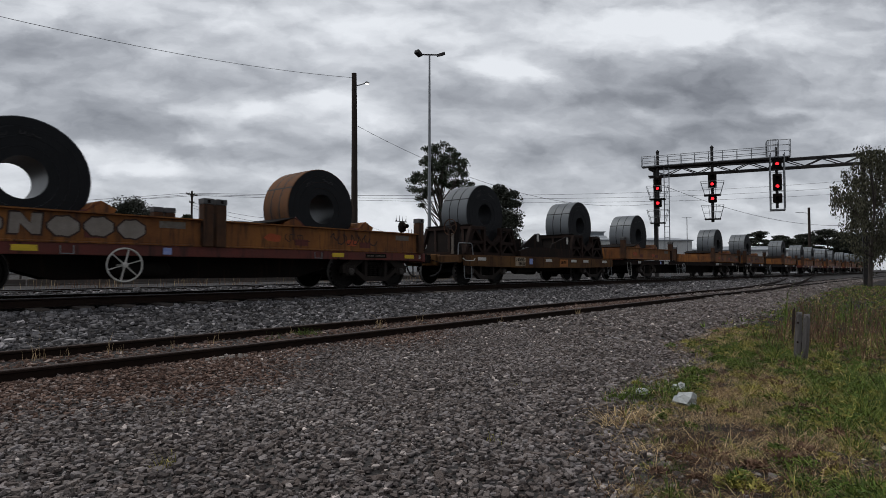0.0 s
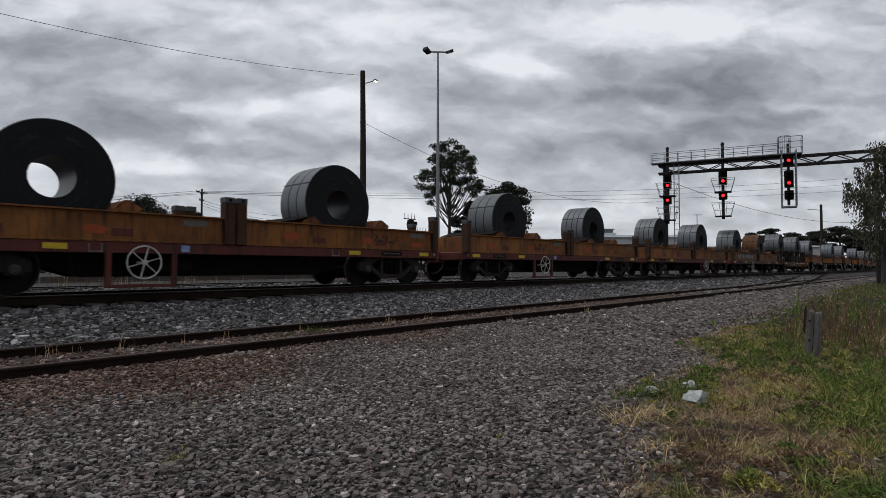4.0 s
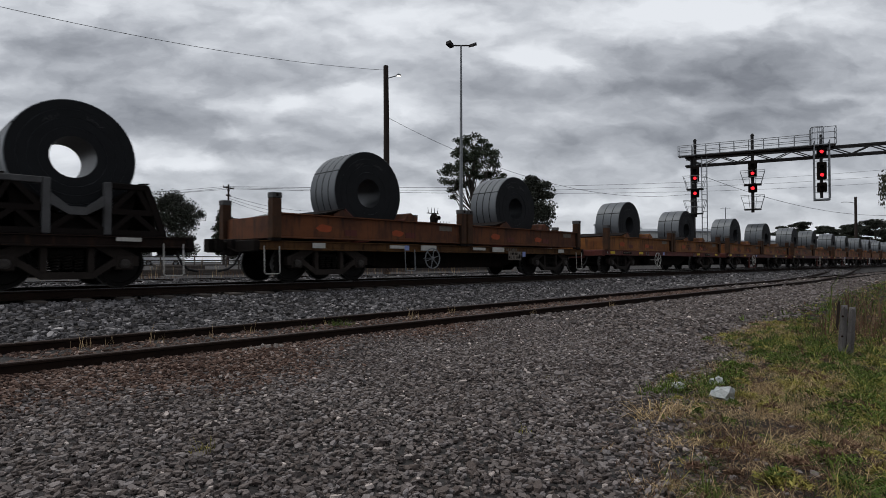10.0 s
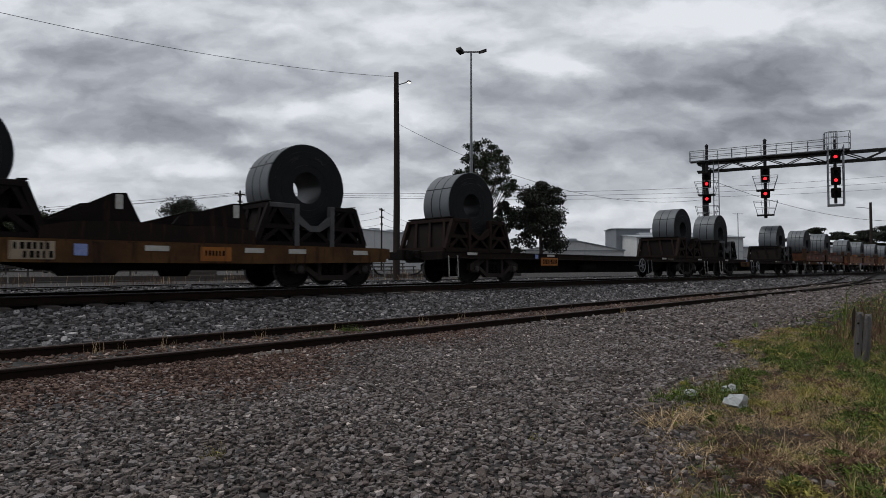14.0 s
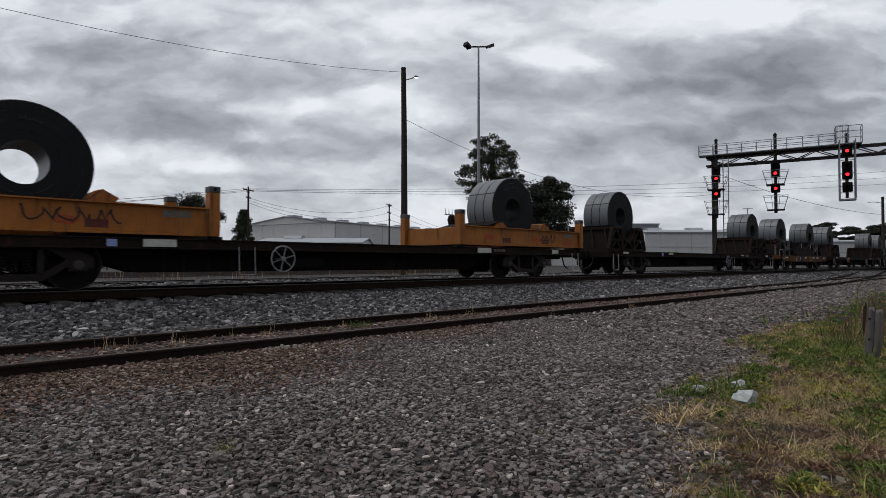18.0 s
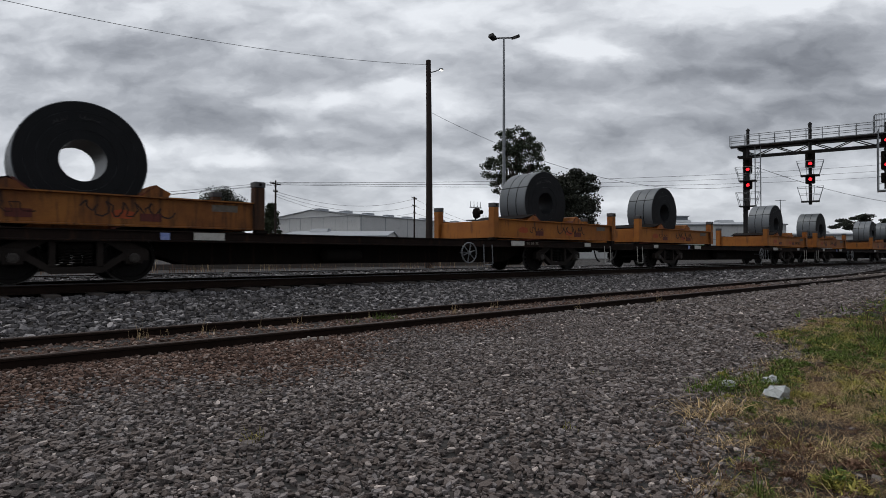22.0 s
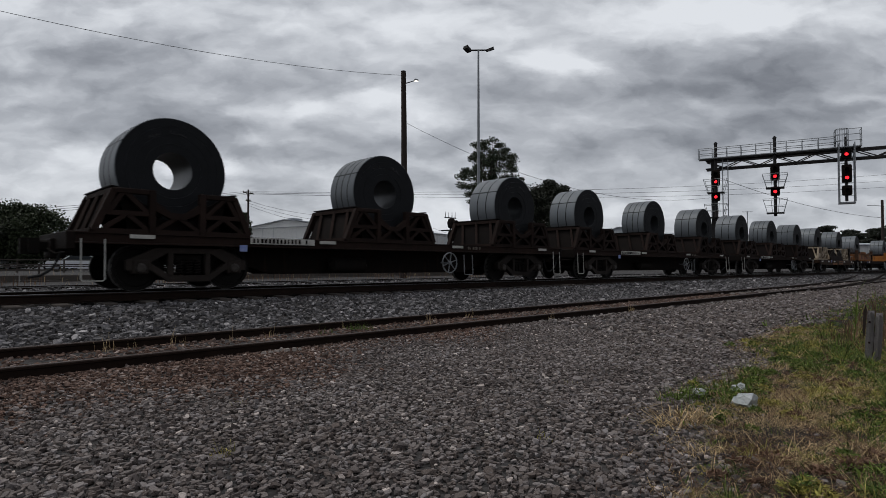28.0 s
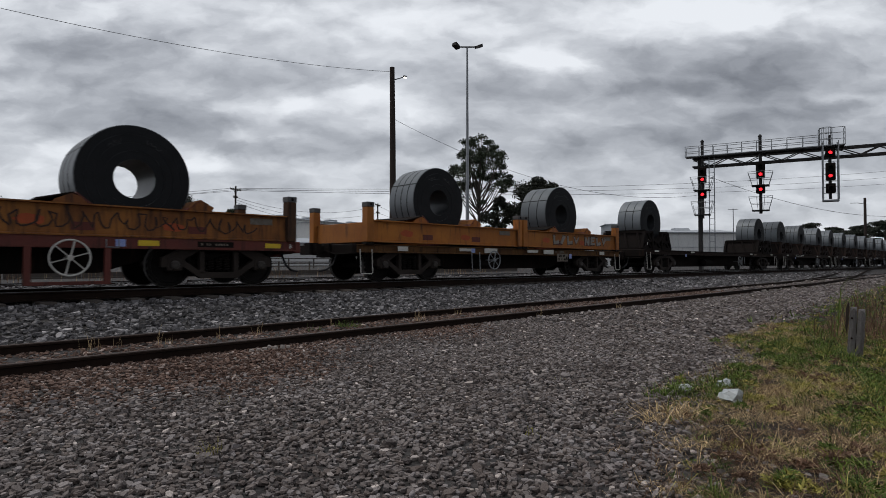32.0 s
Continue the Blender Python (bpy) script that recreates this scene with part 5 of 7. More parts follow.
G_LABEL, R_LABEL = "loose grey crushed stone with a brown tinge", "rust-stained crushed stone beside the siding"
B_LABEL = "fresh blue-grey ballast on the shoulder of the main line"
stones(35000, (0, 5), (0.0, 5), 0.0300, "stone", "gravel", G_LABEL, 1, lambda x, y, r: ring(x, y, 2.1, 4.9) & ~verge(x, y, r, 0.3) & ~rusty(x, y, r))
stones(72000, (0, 8.6), (0.3, 6.55), 0.0315, "stone", "gravel", G_LABEL, 17, lambda x, y, r: ring(x, y, 4.8, 99) & ~verge(x, y, r) & ~rusty(x, y, r))
stones(34000, (0, 8.6), (3.8, 6.6), 0.0315, "stonerust", "rusty_gravel", R_LABEL, 2, lambda x, y, r: rusty(x, y, r))
stones(24000, (8.5, 30), (2.2, 6.5), 0.058, "stone", "gravel", G_LABEL, 3, lambda x, y, r: ~verge(x, y, r))
stones(16500, (-1.2, 20), (8.5, 11.7), 0.064, "stoneblue", "ballast", B_LABEL, 4, lambda x, y, r: x > -1.5, 0.5, 0.025)
stones(9000, (20, 62), (8.9, 11.7), 0.105, "stoneblue", "ballast", B_LABEL, 5, lambda x, y, r: x > 0, 0.4, 0.03)
stones(8500, (-0.6, 24), (6.72, 8.1), 0.042, "stonerust", "rusty_gravel", "fine rusty stone between the rails of the siding", 6, lambda x, y, r: x > -1, 0.0, 0.008)
stones(3000, (-0.6, 22), (8.06, 8.6), 0.050, "stonerust", "rusty_gravel", "fine rusty stone beside the siding", 7, lambda x, y, r: x > -1, 0.2)
stones(4500, (-2, 26), (12.0, 13.2), 0.065, "stone", "ballast", "older ballast in and beyond the main line", 8, lambda x, y, r: np.abs(y - MAIN_Y - 0.75) > 0.06, 0.2)
stones(9000, (22, 80), (4.6, 9.0), 0.10, "stone", "gravel", G_LABEL, 45, lambda x, y, r: ~verge(x, y, r))
stones(8000, (-2, 34), (13.5, 17.3), 0.070, "stoneblue", "ballast", "older ballast heaped between the two lines", 46, lambda x, y, r: x > -9, 0.6, 0.03)
stones(900, (2.4, 4.6), (0.1, 0.8), 0.030, "stone", "gravel", "stones showing through the thin grass", 47, lambda x, y, r: field(x, y, 21, 0.6) > 0.2 * r.normal(0, 1, len(x)))
stones(70, (0.3, 7.5), (1.2, 6.2), 0.034, "palestone", "pale_stones", "scattered pale chips in the gravel", 9, lambda x, y, r: ~verge(x, y, r) & ring(x, y, 2.2, 99), 1.0)


def pale_slab():
    g = Geo()
    rng = random.Random(3)
    for k in range(7):
        x, y, s = 3.20 + 0.075 * k + rng.uniform(-0.02, 0.02), 6.36 + rng.uniform(-0.05, 0.05), rng.uniform(0.03, 0.065)
        ring_a = [(x + s * rng.uniform(0.7, 1.1) * math.cos(1.05 * j), y + s * rng.uniform(0.5, 0.8) * math.sin(1.05 * j)) for j in range(6)]
        top = rng.uniform(0.008, 0.03)
        g.add([(a, b, 0.06) for a, b in ring_a] + [(x + (a - x) * 0.7, y + (b - y) * 0.7, 0.085 + top * rng.uniform(0.7, 1.1)) for a, b in ring_a], [tuple(range(5, -1, -1)), tuple(range(6, 12))] + [(j, (j + 1) % 6, 6 + (j + 1) % 6, 6 + j) for j in range(6)])
    tagged(part("concrete_lump", g, "palestone"), "crumbled pale concrete lump beside the siding", "rubble", kind="stuff")


pale_slab()


# ------------------------------------------------------------------ grass and weeds
def blades(n, xs, ys, height, width, mat, name, label, seed, keep_if, lean=0.5, z0=0.0, tufts=1, rise=None):
    """Single bent blades, or tufts of so many that spread from one root."""
    r = np.random.RandomState(seed)
    n //= tufts
    x, y = r.uniform(*xs, n), r.uniform(*ys, n)
    ok = keep_if(x, y, r)
    x, y = x[ok], y[ok]
    h = height * r.lognormal(-0.1, 0.35, len(x)) * (1.0 if rise is None else rise(x, y))
    if tufts > 1:
        x, y, h = np.repeat(x, tufts), np.repeat(y, tufts), np.repeat(h, tufts)
        x, y = x + r.normal(0, 0.018, len(x)), y + r.normal(0, 0.018, len(x))
    n = len(x)
    h = h * r.lognormal(0, 0.3, n)
    w = width * r.uniform(0.6, 1.4, n)
    a, b = r.uniform(0, 6.283, n), r.uniform(0, 6.283, n)
    bend = r.uniform(0.1, 1.0, n) * lean
    z = np.interp(y, [p[0] for p in PROFILE], [p[1] for p in PROFILE]) + z0
    p0 = np.stack([x, y, z - 0.01], 1)
    side = np.stack([np.cos(a), np.sin(a), 0 * a], 1) * w[:, None]
    out = np.stack([np.cos(b), np.sin(b), 0 * b], 1)
    mid = p0 + out * (h * bend * 0.35)[:, None] + np.stack([0 * h, 0 * h, h * 0.6], 1)
    tip = p0 + out * (h * bend)[:, None] + np.stack([0 * h, 0 * h, h * (1 - 0.45 * bend)], 1)
    v = np.stack([p0 - side, p0 + side, mid - side * 0.7, mid + side * 0.7, tip], 1).reshape(-1, 3)
    f = (np.array([(0, 1, 3), (0, 3, 2), (2, 3, 4)])[None] + (np.arange(n) * 5)[:, None, None]).reshape(-1, 3)
    return tagged(new(name, raw_mesh(name, v, f, mat)), label, "grass", kind="stuff")


def patch(x, y, k=0.0):
    return np.sin(x * 1.3 + k) + np.sin(y * 2.9 + 1.7 * k) + np.sin((x + y) * 2.1 + 2.2 * k) * 0.8


def lush(x, y):
    """The greener part away from the gravel."""
    return np.interp(x, EDGE_X, EDGE_Y) - y


def spot(x, y, cx, cy, rx, ry):
    return np.exp(-((x - cx) / rx) ** 2 - ((y - cy) / ry) ** 2)


# what grows where on the near verge
def rank(x, y):
    """Rank green growth: beside the camera's right, and round the old post."""
    return spot(x, y, 5.9, 0.45, 1.5, 0.42) + 0.5 * spot(x, y, 8.2, 1.75, 1.6, 0.75) + 0.7 * spot(x, y, 3.0, 0.25, 0.5, 0.25) + 0.5 * spot(x, y, 5.0, 1.95, 0.45, 0.14)


def straw(x, y):
    return spot(x, y, 5.3, 1.25, 0.9, 0.36) + 0.5 * spot(x, y, 4.2, 0.55, 0.5, 0.2) + 0.6 * spot(x, y, 9.5, 2.8, 2.5, 0.3)


def bare(x, y):
    """Trodden ground with dead stalks and litter."""
    return spot(x, y, 3.6, 0.95, 0.75, 0.42) + 0.6 * spot(x, y, 6.6, 1.75, 0.7, 0.25)


def sward(seed, size, weight, edge=0.16, clump=1.1):
    """Grows by the weight of the place, in uneven clumps."""
    def test(x, y, r):
        w = weight(x, y) + clump * field(x, y, seed, size) * 0.5
        return verge(x, y, r, edge) & (w > r.uniform(0, 1, len(x)))
    return test


def mounds(x, y):
    return np.clip(0.45 + 0.9 * np.clip(rank(x, y), 0, 1) + 0.75 * field(x, y, 31, 0.5) - 0.3 * bare(x, y), 0.25, 2.2)


G_W = lambda x, y: 0.22 + 0.85 * rank(x, y) - 0.35 * straw(x, y) - 0.30 * bare(x, y)
Y_W = lambda x, y: 0.20 + 0.35 * rank(x, y) + 0.40 * straw(x, y) - 0.20 * bare(x, y)
D_W = lambda x, y: 0.12 + 0.95 * straw(x, y) + 0.10 * bare(x, y) - 0.20 * rank(x, y)
B_W = lambda x, y: 0.35 + 0.6 * bare(x, y) + 0.15 * straw(x, y) - 0.20 * rank(x, y)
for k, (xs, ys, many, wide) in enumerate((((2.2, 6.9), (0.0, 2.35), 1.0, 1.0), ((6.8, 11.5), (0.0, 3.3), 0.8, 1.45))):
    blades(int(130000 * many), xs, ys, 0.070, 0.0021 * wide, "grass", "grass", "deep green grass in clumps on the verge", 11 + 100 * k, sward(1, 0.40, G_W), 1.8, tufts=14, rise=mounds)
    blades(int(90000 * many), xs, ys, 0.062, 0.0020 * wide, "limegrass", "grass", "yellow-green tangled grass on the verge", 10 + 100 * k, sward(2, 0.45, Y_W), 2.4, tufts=11, rise=mounds)
    blades(int(110000 * many), xs, ys, 0.060, 0.0018 * wide, "drygrass", "dry_grass", "straw-coloured dead grass on the verge", 12 + 100 * k, sward(3, 0.4, D_W, 0.2), 3.0, tufts=8)
    blades(int(130000 * many), xs, ys, 0.045, 0.0019 * wide, "litter", "leaf_litter", "brown dead leaves and stalks matted on the verge", 20 + 100 * k, sward(11, 0.5, B_W, 0.24), 2.8, tufts=4)
blades(16000, (4.8, 13), (0.05, 3.0), 0.12, 0.0032, "grass", "long_grass", "long lush green grass round the old post", 13, sward(4, 0.6, lambda x, y: 0.75 * rank(x, y) - 0.3 * straw(x, y) - 0.05), 1.9, tufts=16, rise=mounds)
blades(7000, (4.8, 13), (0.05, 3.0), 0.12, 0.0030, "limegrass", "long_grass", "long pale green grass round the old post", 23, sward(5, 0.6, lambda x, y: 0.45 * rank(x, y)), 2.2, tufts=12, rise=mounds)
blades(40000, (10, 48), (0.2, 5.2), 0.09, 0.008, "grass", "grass", "rough grass along the railway verge", 14, sward(6, 1.6, lambda x, y: 0.55 + 0 * x, 0.25), 1.8, tufts=8)
blades(16000, (10, 48), (0.2, 5.2), 0.08, 0.008, "limegrass", "grass", "rough yellow-green grass along the railway verge", 24, sward(7, 1.4, lambda x, y: 0.35 + 0 * x, 0.25), 1.8, tufts=6)
blades(14000, (9, 48), (0.2, 5.2), 0.08, 0.006, "drygrass", "dry_grass", "dead stalks among the verge grass", 15, sward(8, 1.5, lambda x, y: 0.22 + 0 * x, 0.3), 1.8, tufts=5)
blades(18000, (9, 40), (0.2, 5.2), 0.09, 0.007, "litter", "dead_weeds", "brown dead weeds among the verge grass", 25, sward(9, 1.2, lambda x, y: 0.45 + 0 * x, 0.2), 1.6, tufts=5)
blades(2600, (9.2, 17), (0.4, 3.0), 0.30, 0.0042, "litter", "dead_weeds", "tall brown weed stalks on the verge", 26, lambda x, y, r: (lush(x, y) > 0.8) & (field(x, y, 14, 0.8) > -0.1), 0.6, tufts=5)
blades(2600, (9.2, 17), (0.4, 3.0), 0.24, 0.005, "grass", "weeds", "tall green weeds on the verge", 27, lambda x, y, r: (lush(x, y) > 0.7) & (field(x, y, 15, 0.8) > -0.2), 0.8, tufts=6)
blades(900, (8.1, 12), (0.5, 1.9), 0.27, 0.0035, "litter", "dry_stalks", "brown dead weed stalks behind the post", 16, lambda x, y, r: (x > 8.5 + r.normal(0, 0.2, len(x))) & (lush(x, y) > 0.7), 0.9, tufts=5)
blades(420, (8.8, 15), (0.5, 2.8), 0.022, 0.006, "drygrass", "seed_heads", "small pale seed heads on the weeds", 61, lambda x, y, r: lush(x, y) > 0.8, 0.3, 0.20)
for k, (wx, wy) in enumerate(((2.18, 7.84), (2.69, 7.72), (1.9, 7.85), (3.41, 7.7), (4.0, 7.75), (7.0, 7.62), (9.77, 6.93), (10.34, 6.72), (12.2, 6.5), (5.3, 7.86), (8.3, 7.9), (9.2, 6.6))):
    rr = 0.06 + 0.03 * (k % 3)
    blades(7 + 4 * (k % 3), (wx - rr, wx + rr), (wy - rr * 0.6, wy + rr * 0.6), 0.13 + 0.03 * (k % 3), 0.0028, "drygrass", "weed_tuft", "dry weed tuft beside the siding rail", 30 + k, lambda x, y, r: x > -9, 0.5)
blades(900, (4.5, 6.2), (7.6, 7.95), 0.09, 0.004, "grass", "weeds", "low green weeds between the siding rails", 50, lambda x, y, r: patch(x * 3, y) > 0.2, 0.9)
for k, (wx, wy) in enumerate(((1.41, 3.26), (2.0, 4.4), (4.6, 3.1), (3.0, 2.2))):
    blades(40 if k == 0 else 10, (wx - 0.07, wx + 0.07), (wy - 0.05, wy + 0.05), 0.075, 0.0022, "limegrass", "weed_tuft", "small green weed growing in the gravel", 60 + k, lambda x, y, r: x > -9, 1.0)


blades(9000, (2.6, 11), (0.1, 3.2), 0.045, 0.008, "grass", "weed_leaves", "low broad-leaved weeds on the verge", 18, sward(10, 0.5, lambda x, y: 0.10 + 0.3 * rank(x, y)), 2.0, tufts=5)
blades(1500, (4.45, 5.6), (1.75, 2.2), 0.085, 0.0035, "grass", "weed_tuft", "green weeds growing round the plastic bag", 21, lambda x, y, r: field(x, y, 13, 0.3) > -0.1, 1.4, tufts=8)
blades(500, (3.75, 4.45), (1.62, 1.95), 0.10, 0.003, "drygrass", "straw_pile", "small heap of straw on the gravel", 22, lambda x, y, r: np.hypot((x - 4.1) / 0.32, (y - 1.78) / 0.15) < 1, 3.0)


def leafy_mounds(n, per, mat, name, label, seed, weight, size, leaf):
    """Low bushy weeds: small broad leaves on uneven domes."""
    r = np.random.RandomState(seed)
    x, y = r.uniform(2.4, 12.0, n), r.uniform(0.05, 3.2, n)
    ok = verge(x, y, r, 0.15) & (weight(x, y) + 0.35 * field(x, y, seed, 0.7) > r.uniform(0, 1, n))
    x, y = x[ok], y[ok]
    R = size * r.lognormal(0, 0.4, len(x)) * (0.7 + 0.5 * np.clip(rank(x, y), 0, 1))
    high = R * r.uniform(0.5, 1.0, len(x))
    x, y, R, high = (np.repeat(q, per) for q in (x, y, R, high))
    m = len(x)
    a, u = r.uniform(0, 6.283, m), r.uniform(0.0, 1.0, m)
    rad = np.sqrt(u) * r.uniform(0.8, 1.15, m)
    pos = np.stack([x + R * rad * np.cos(a), y + R * rad * np.sin(a), 0.012 + high * np.sqrt(np.clip(1 - u * 0.95, 0, 1)) * r.uniform(0.45, 1.1, m)], 1)
    out = np.stack([np.cos(a) * (0.4 + u), np.sin(a) * (0.4 + u), r.uniform(-0.2, 1.0, m)], 1) + r.normal(0, 0.45, (m, 3))
    out /= np.linalg.norm(out, axis=1)[:, None]
    side = np.cross(out, r.normal(0, 1, (m, 3)))
    side /= np.linalg.norm(side, axis=1)[:, None] + 1e-6
    s = (leaf * r.uniform(0.6, 1.5, m))[:, None]
    v = np.stack([pos - out * s, pos + side * s * 0.22, pos + out * s, pos - side * s * 0.22], 1).reshape(-1, 3)
    return tagged(new(name, raw_mesh(name, v, np.arange(m * 4).reshape(m, 4), mat)), label, "weeds", kind="stuff")


leafy_mounds(1500, 150, "grass", "low_weeds", "bushy green weeds on the verge", 81, lambda x, y: 0.12 + 0.75 * rank(x, y) - 0.3 * straw(x, y) - 0.2 * bare(x, y), 0.10, 0.017)
leafy_mounds(900, 120, "limegrass", "low_weeds", "bushy yellow-green weeds on the verge", 82, lambda x, y: 0.10 + 0.30 * rank(x, y) + 0.35 * straw(x, y) - 0.2 * bare(x, y), 0.085, 0.017)
leafy_mounds(900, 70, "litter", "dead_weeds", "collapsed brown weeds on the verge", 83, lambda x, y: 0.15 + 0.5 * bare(x, y) + 0.2 * straw(x, y), 0.08, 0.020)


def build_verge_soil():
    r = np.random.RandomState(7)
    rows, cols = [], 14
    xs = np.concatenate([np.arange(1.2, 14, 0.35), np.arange(14, 120, 3.0)])
    verts = []
    for x in xs:
        e = float(np.interp(x, EDGE_X, EDGE_Y)) + 0.07 * math.sin(x * 2.3) + 0.06 * math.sin(x * 5.1 + 1) - 0.05
        for j in range(cols):
            u = j / (cols - 1)
            verts.append((x, e - u * (e + 8.0) ** 1.0 * u, 0.010 - 0.03 * (j == 0) + 0.012 * r.rand()))
    faces = [(i * cols + j, (i + 1) * cols + j, (i + 1) * cols + j + 1, i * cols + j + 1) for i in range(len(xs) - 1) for j in range(cols - 1)]
    M["soil"] = material("litter_covered_soil", (0.024, 0.017, 0.013), 0.95, second=(0.012, 0.010, 0.007), scale=2.2, contrast=0.7, grain=0.3, grain_scale=50.0, bump=1.0, bump_scale=25.0)
    tagged(new("verge", raw_mesh("verge", verts, faces, "soil")), "brown soil and grass litter of the verge", "ground", kind="structure")


build_verge_soil()


def build_post():
    """Weathered split timber post with a dark groove and a broken top."""
    po = thing("timber_post", (8.05, 1.38, 0.0), "short weathered grey timber fence post in long grass", "post")
    for dx, w, top, tilt in ((-0.036, 0.036, 0.57, 0.02), (0.042, 0.037, 0.55, 0.02)):
        g = Geo()
        ring_pts = lambda z, s: [(dx + w * s + tilt * z / 0.6, -0.06, z), (dx + tilt * z / 0.6, -0.07, z), (dx - w * s + tilt * z / 0.6, -0.06, z), (dx - w * s + tilt * z / 0.6, 0.06, z), (dx + tilt * z / 0.6, 0.07, z), (dx + w * s + tilt * z / 0.6, 0.06, z)]
        levels = [(-0.05, 1.05), (0.12, 0.96), (0.27, 1.04), (0.38, 0.93), (0.48, 1.0)]
        for z, s in levels:
            g.v += ring_pts(z, s)
        g.v += [(q[0], q[1], q[2] + j) for q, j in zip(ring_pts(top, 0.86), (-0.02, 0.012, -0.03, 0.02, -0.012, 0.025))]
        for k in range(len(levels)):
            g.f += [(6 * k + i, 6 * k + (i + 1) % 6, 6 * k + 6 + (i + 1) % 6, 6 * k + 6 + i) for i in range(6)]
        g.f += [(0, 5, 4, 3, 2, 1), tuple(6 * len(levels) + i for i in range(6))]
        part("post_half", g, "greywood", po)
    part("groove", Geo().box(-0.004, 0.016, -0.060, 0.060, -0.05, 0.53), "black", po, "dark split down the middle")
    part("splinter", Geo().prism([(-0.092, 0.34), (-0.072, 0.30), (-0.056, 0.60), (-0.070, 0.66), (-0.087, 0.57)], -0.03, 0.03), "wood", po)
    for z in (0.24, 0.47):
        part("bolt", Geo().lathe([(0.012, -0.085), (0.012, -0.06)], 8, "y", (-0.03, 0, z)), "rail", po)
    po.rotation_euler = (0, radians(2), radians(-80))


def build_litter():
    rng = random.Random(8)
    for name, x, y, s, lab in (("plastic_bag", 4.80, 1.63, 0.105, "crumpled white plastic bag lying in the grass"), ("plastic_scrap", 5.28, 1.83, 0.06, "torn white plastic scrap in the grass"), ("plastic_scrap", 4.90, 2.02, 0.055, "torn white plastic scrap at the gravel's edge")):
        bm = bmesh.new()
        bmesh.ops.create_icosphere(bm, subdivisions=2, radius=1.0)
        for v in bm.verts:
            k = 0.9 + 0.6 * noise.noise(v.co * 1.7 + Vector((x, y, 0))) + 0.5 * noise.noise(v.co * 3.5 + Vector((y, x, 1)))
            v.co = Vector((v.co.x * s * 1.25 * k, v.co.y * s * 0.9 * k, max(v.co.z * 0.75 * s * k, -0.25 * s)))
        me = bpy.data.meshes.new(name)
        bm.to_mesh(me)
        bm.free()
        me.materials.append(M["bag"])
        me.shade_flat()
        ob = new(name, me)
        ob.location, ob.rotation_euler = (x, y, 0.05), (0, 0, rng.uniform(0, 3))
        tagged(ob, lab, "litter")


build_post()
build_litter()


# ------------------------------------------------------------------ poles, mast, wires
def build_wood_pole():
    p = thing("street_pole", (20.5, 24.5, 0.35), "tall dark timber pole with step pegs and a lit street lamp", "pole")
    part("shaft", Geo().tube([(0, 0, -0.3), (0.02, 0, 4), (0.0, 0, 8), (-0.05, 0, 11.6)], 0.20, 16, 0.135), "wood", p, "", True)
    for k in range(17):
        z = 2.2 + k * 0.53
        s = 1 if k % 2 else -1
        part("step_peg", Geo().tube([(0, s * 0.12, z), (s * 0.24, s * 0.14, z)], 0.012, 6), "darksteel", p)
    a = part("lamp_arm", Geo().tube([(0, -0.1, 10.9), (0.25, -0.25, 11.0), (0.5, -0.4, 11.12)], 0.03, 8), "galv", p, "", True)
    part("lantern", Geo().box(0.40, 0.62, -0.52, -0.36, 11.08, 11.17, 0.02), "galv", a)
    part("lens", Geo().box(0.42, 0.60, -0.50, -0.38, 11.04, 11.078), "lamplit", a, "small lit lens")


def build_flood_mast():
    p = thing("flood_mast", (33.65, 31.0, 0.45), "tall tapered steel floodlight mast with two lamps", "light mast")
    part("shaft", Geo().tube([(0, 0, -0.2), (0, 0, 6), (0, 0, 12), (0, 0, 17.9)], 0.17, 12, 0.07), "galv", p, "", True)
    part("base_plate", Geo().lathe([(0.35, -0.2), (0.35, 0.06)], 12, "z"), "galv", p)
    part("cross_arm", Geo().beam((-0.55, 0.55, 17.9), (0.55, -0.55, 17.9), 0.09), "darksteel", p)
    for s in (-1, 1):
        part("floodlight", Geo().prism([(s * 0.45, 17.75), (s * 0.95, 17.95), (s * 0.88, 18.2), (s * 0.50, 18.0)], s * -0.6 - 0.25, s * -0.6 + 0.2), "darksteel", p, "dark floodlight head")


def build_power_pole(x, y, z, h, arms, turn):
    p = thing("power_pole", (x, y, z), "distant timber power pole with crossarms", "pole", "power poles")
    part("shaft", Geo().tube([(0, 0, -0.3), (0, 0, h / 2), (0, 0, h)], 0.17, 10, 0.12), "wood", p, "", True)
    c, s = math.cos(turn), math.sin(turn)
    for k, (za, w) in enumerate(arms):
        arm = part("crossarm", Geo().beam((-w * c, -w * s, za), (w * c, w * s, za), 0.11, 0.14), "wood", p)
        for u in (-0.95, -0.45, 0.45, 0.95):
            part("insulator", Geo().lathe([(0.04, za + 0.07), (0.07, za + 0.12), (0.05, za + 0.22)], 8, "z", (u * w * c, u * w * s, 0)), "insulator", arm)
    part("brace", Geo().beam((-0.5 * c, -0.5 * s, arms[0][0]), (0, 0, arms[0][0] - 0.6), 0.05).beam((0.5 * c, 0.5 * s, arms[0][0]), (0, 0, arms[0][0] - 0.6), 0.05), "darksteel", p)


def wire(a, b, sag, r=0.018, n=18, label="thin sagging overhead wire"):
    a, b = Vector(a), Vector(b)
    pts = [a.lerp(b, k / n) - Vector((0, 0, sag * 4 * (k / n) * (1 - k / n))) for k in range(n + 1)]
    tagged(part("overhead_wire", Geo().tube(pts, r, 5), "wire", None, "", True), label, "wire", "overhead wires")


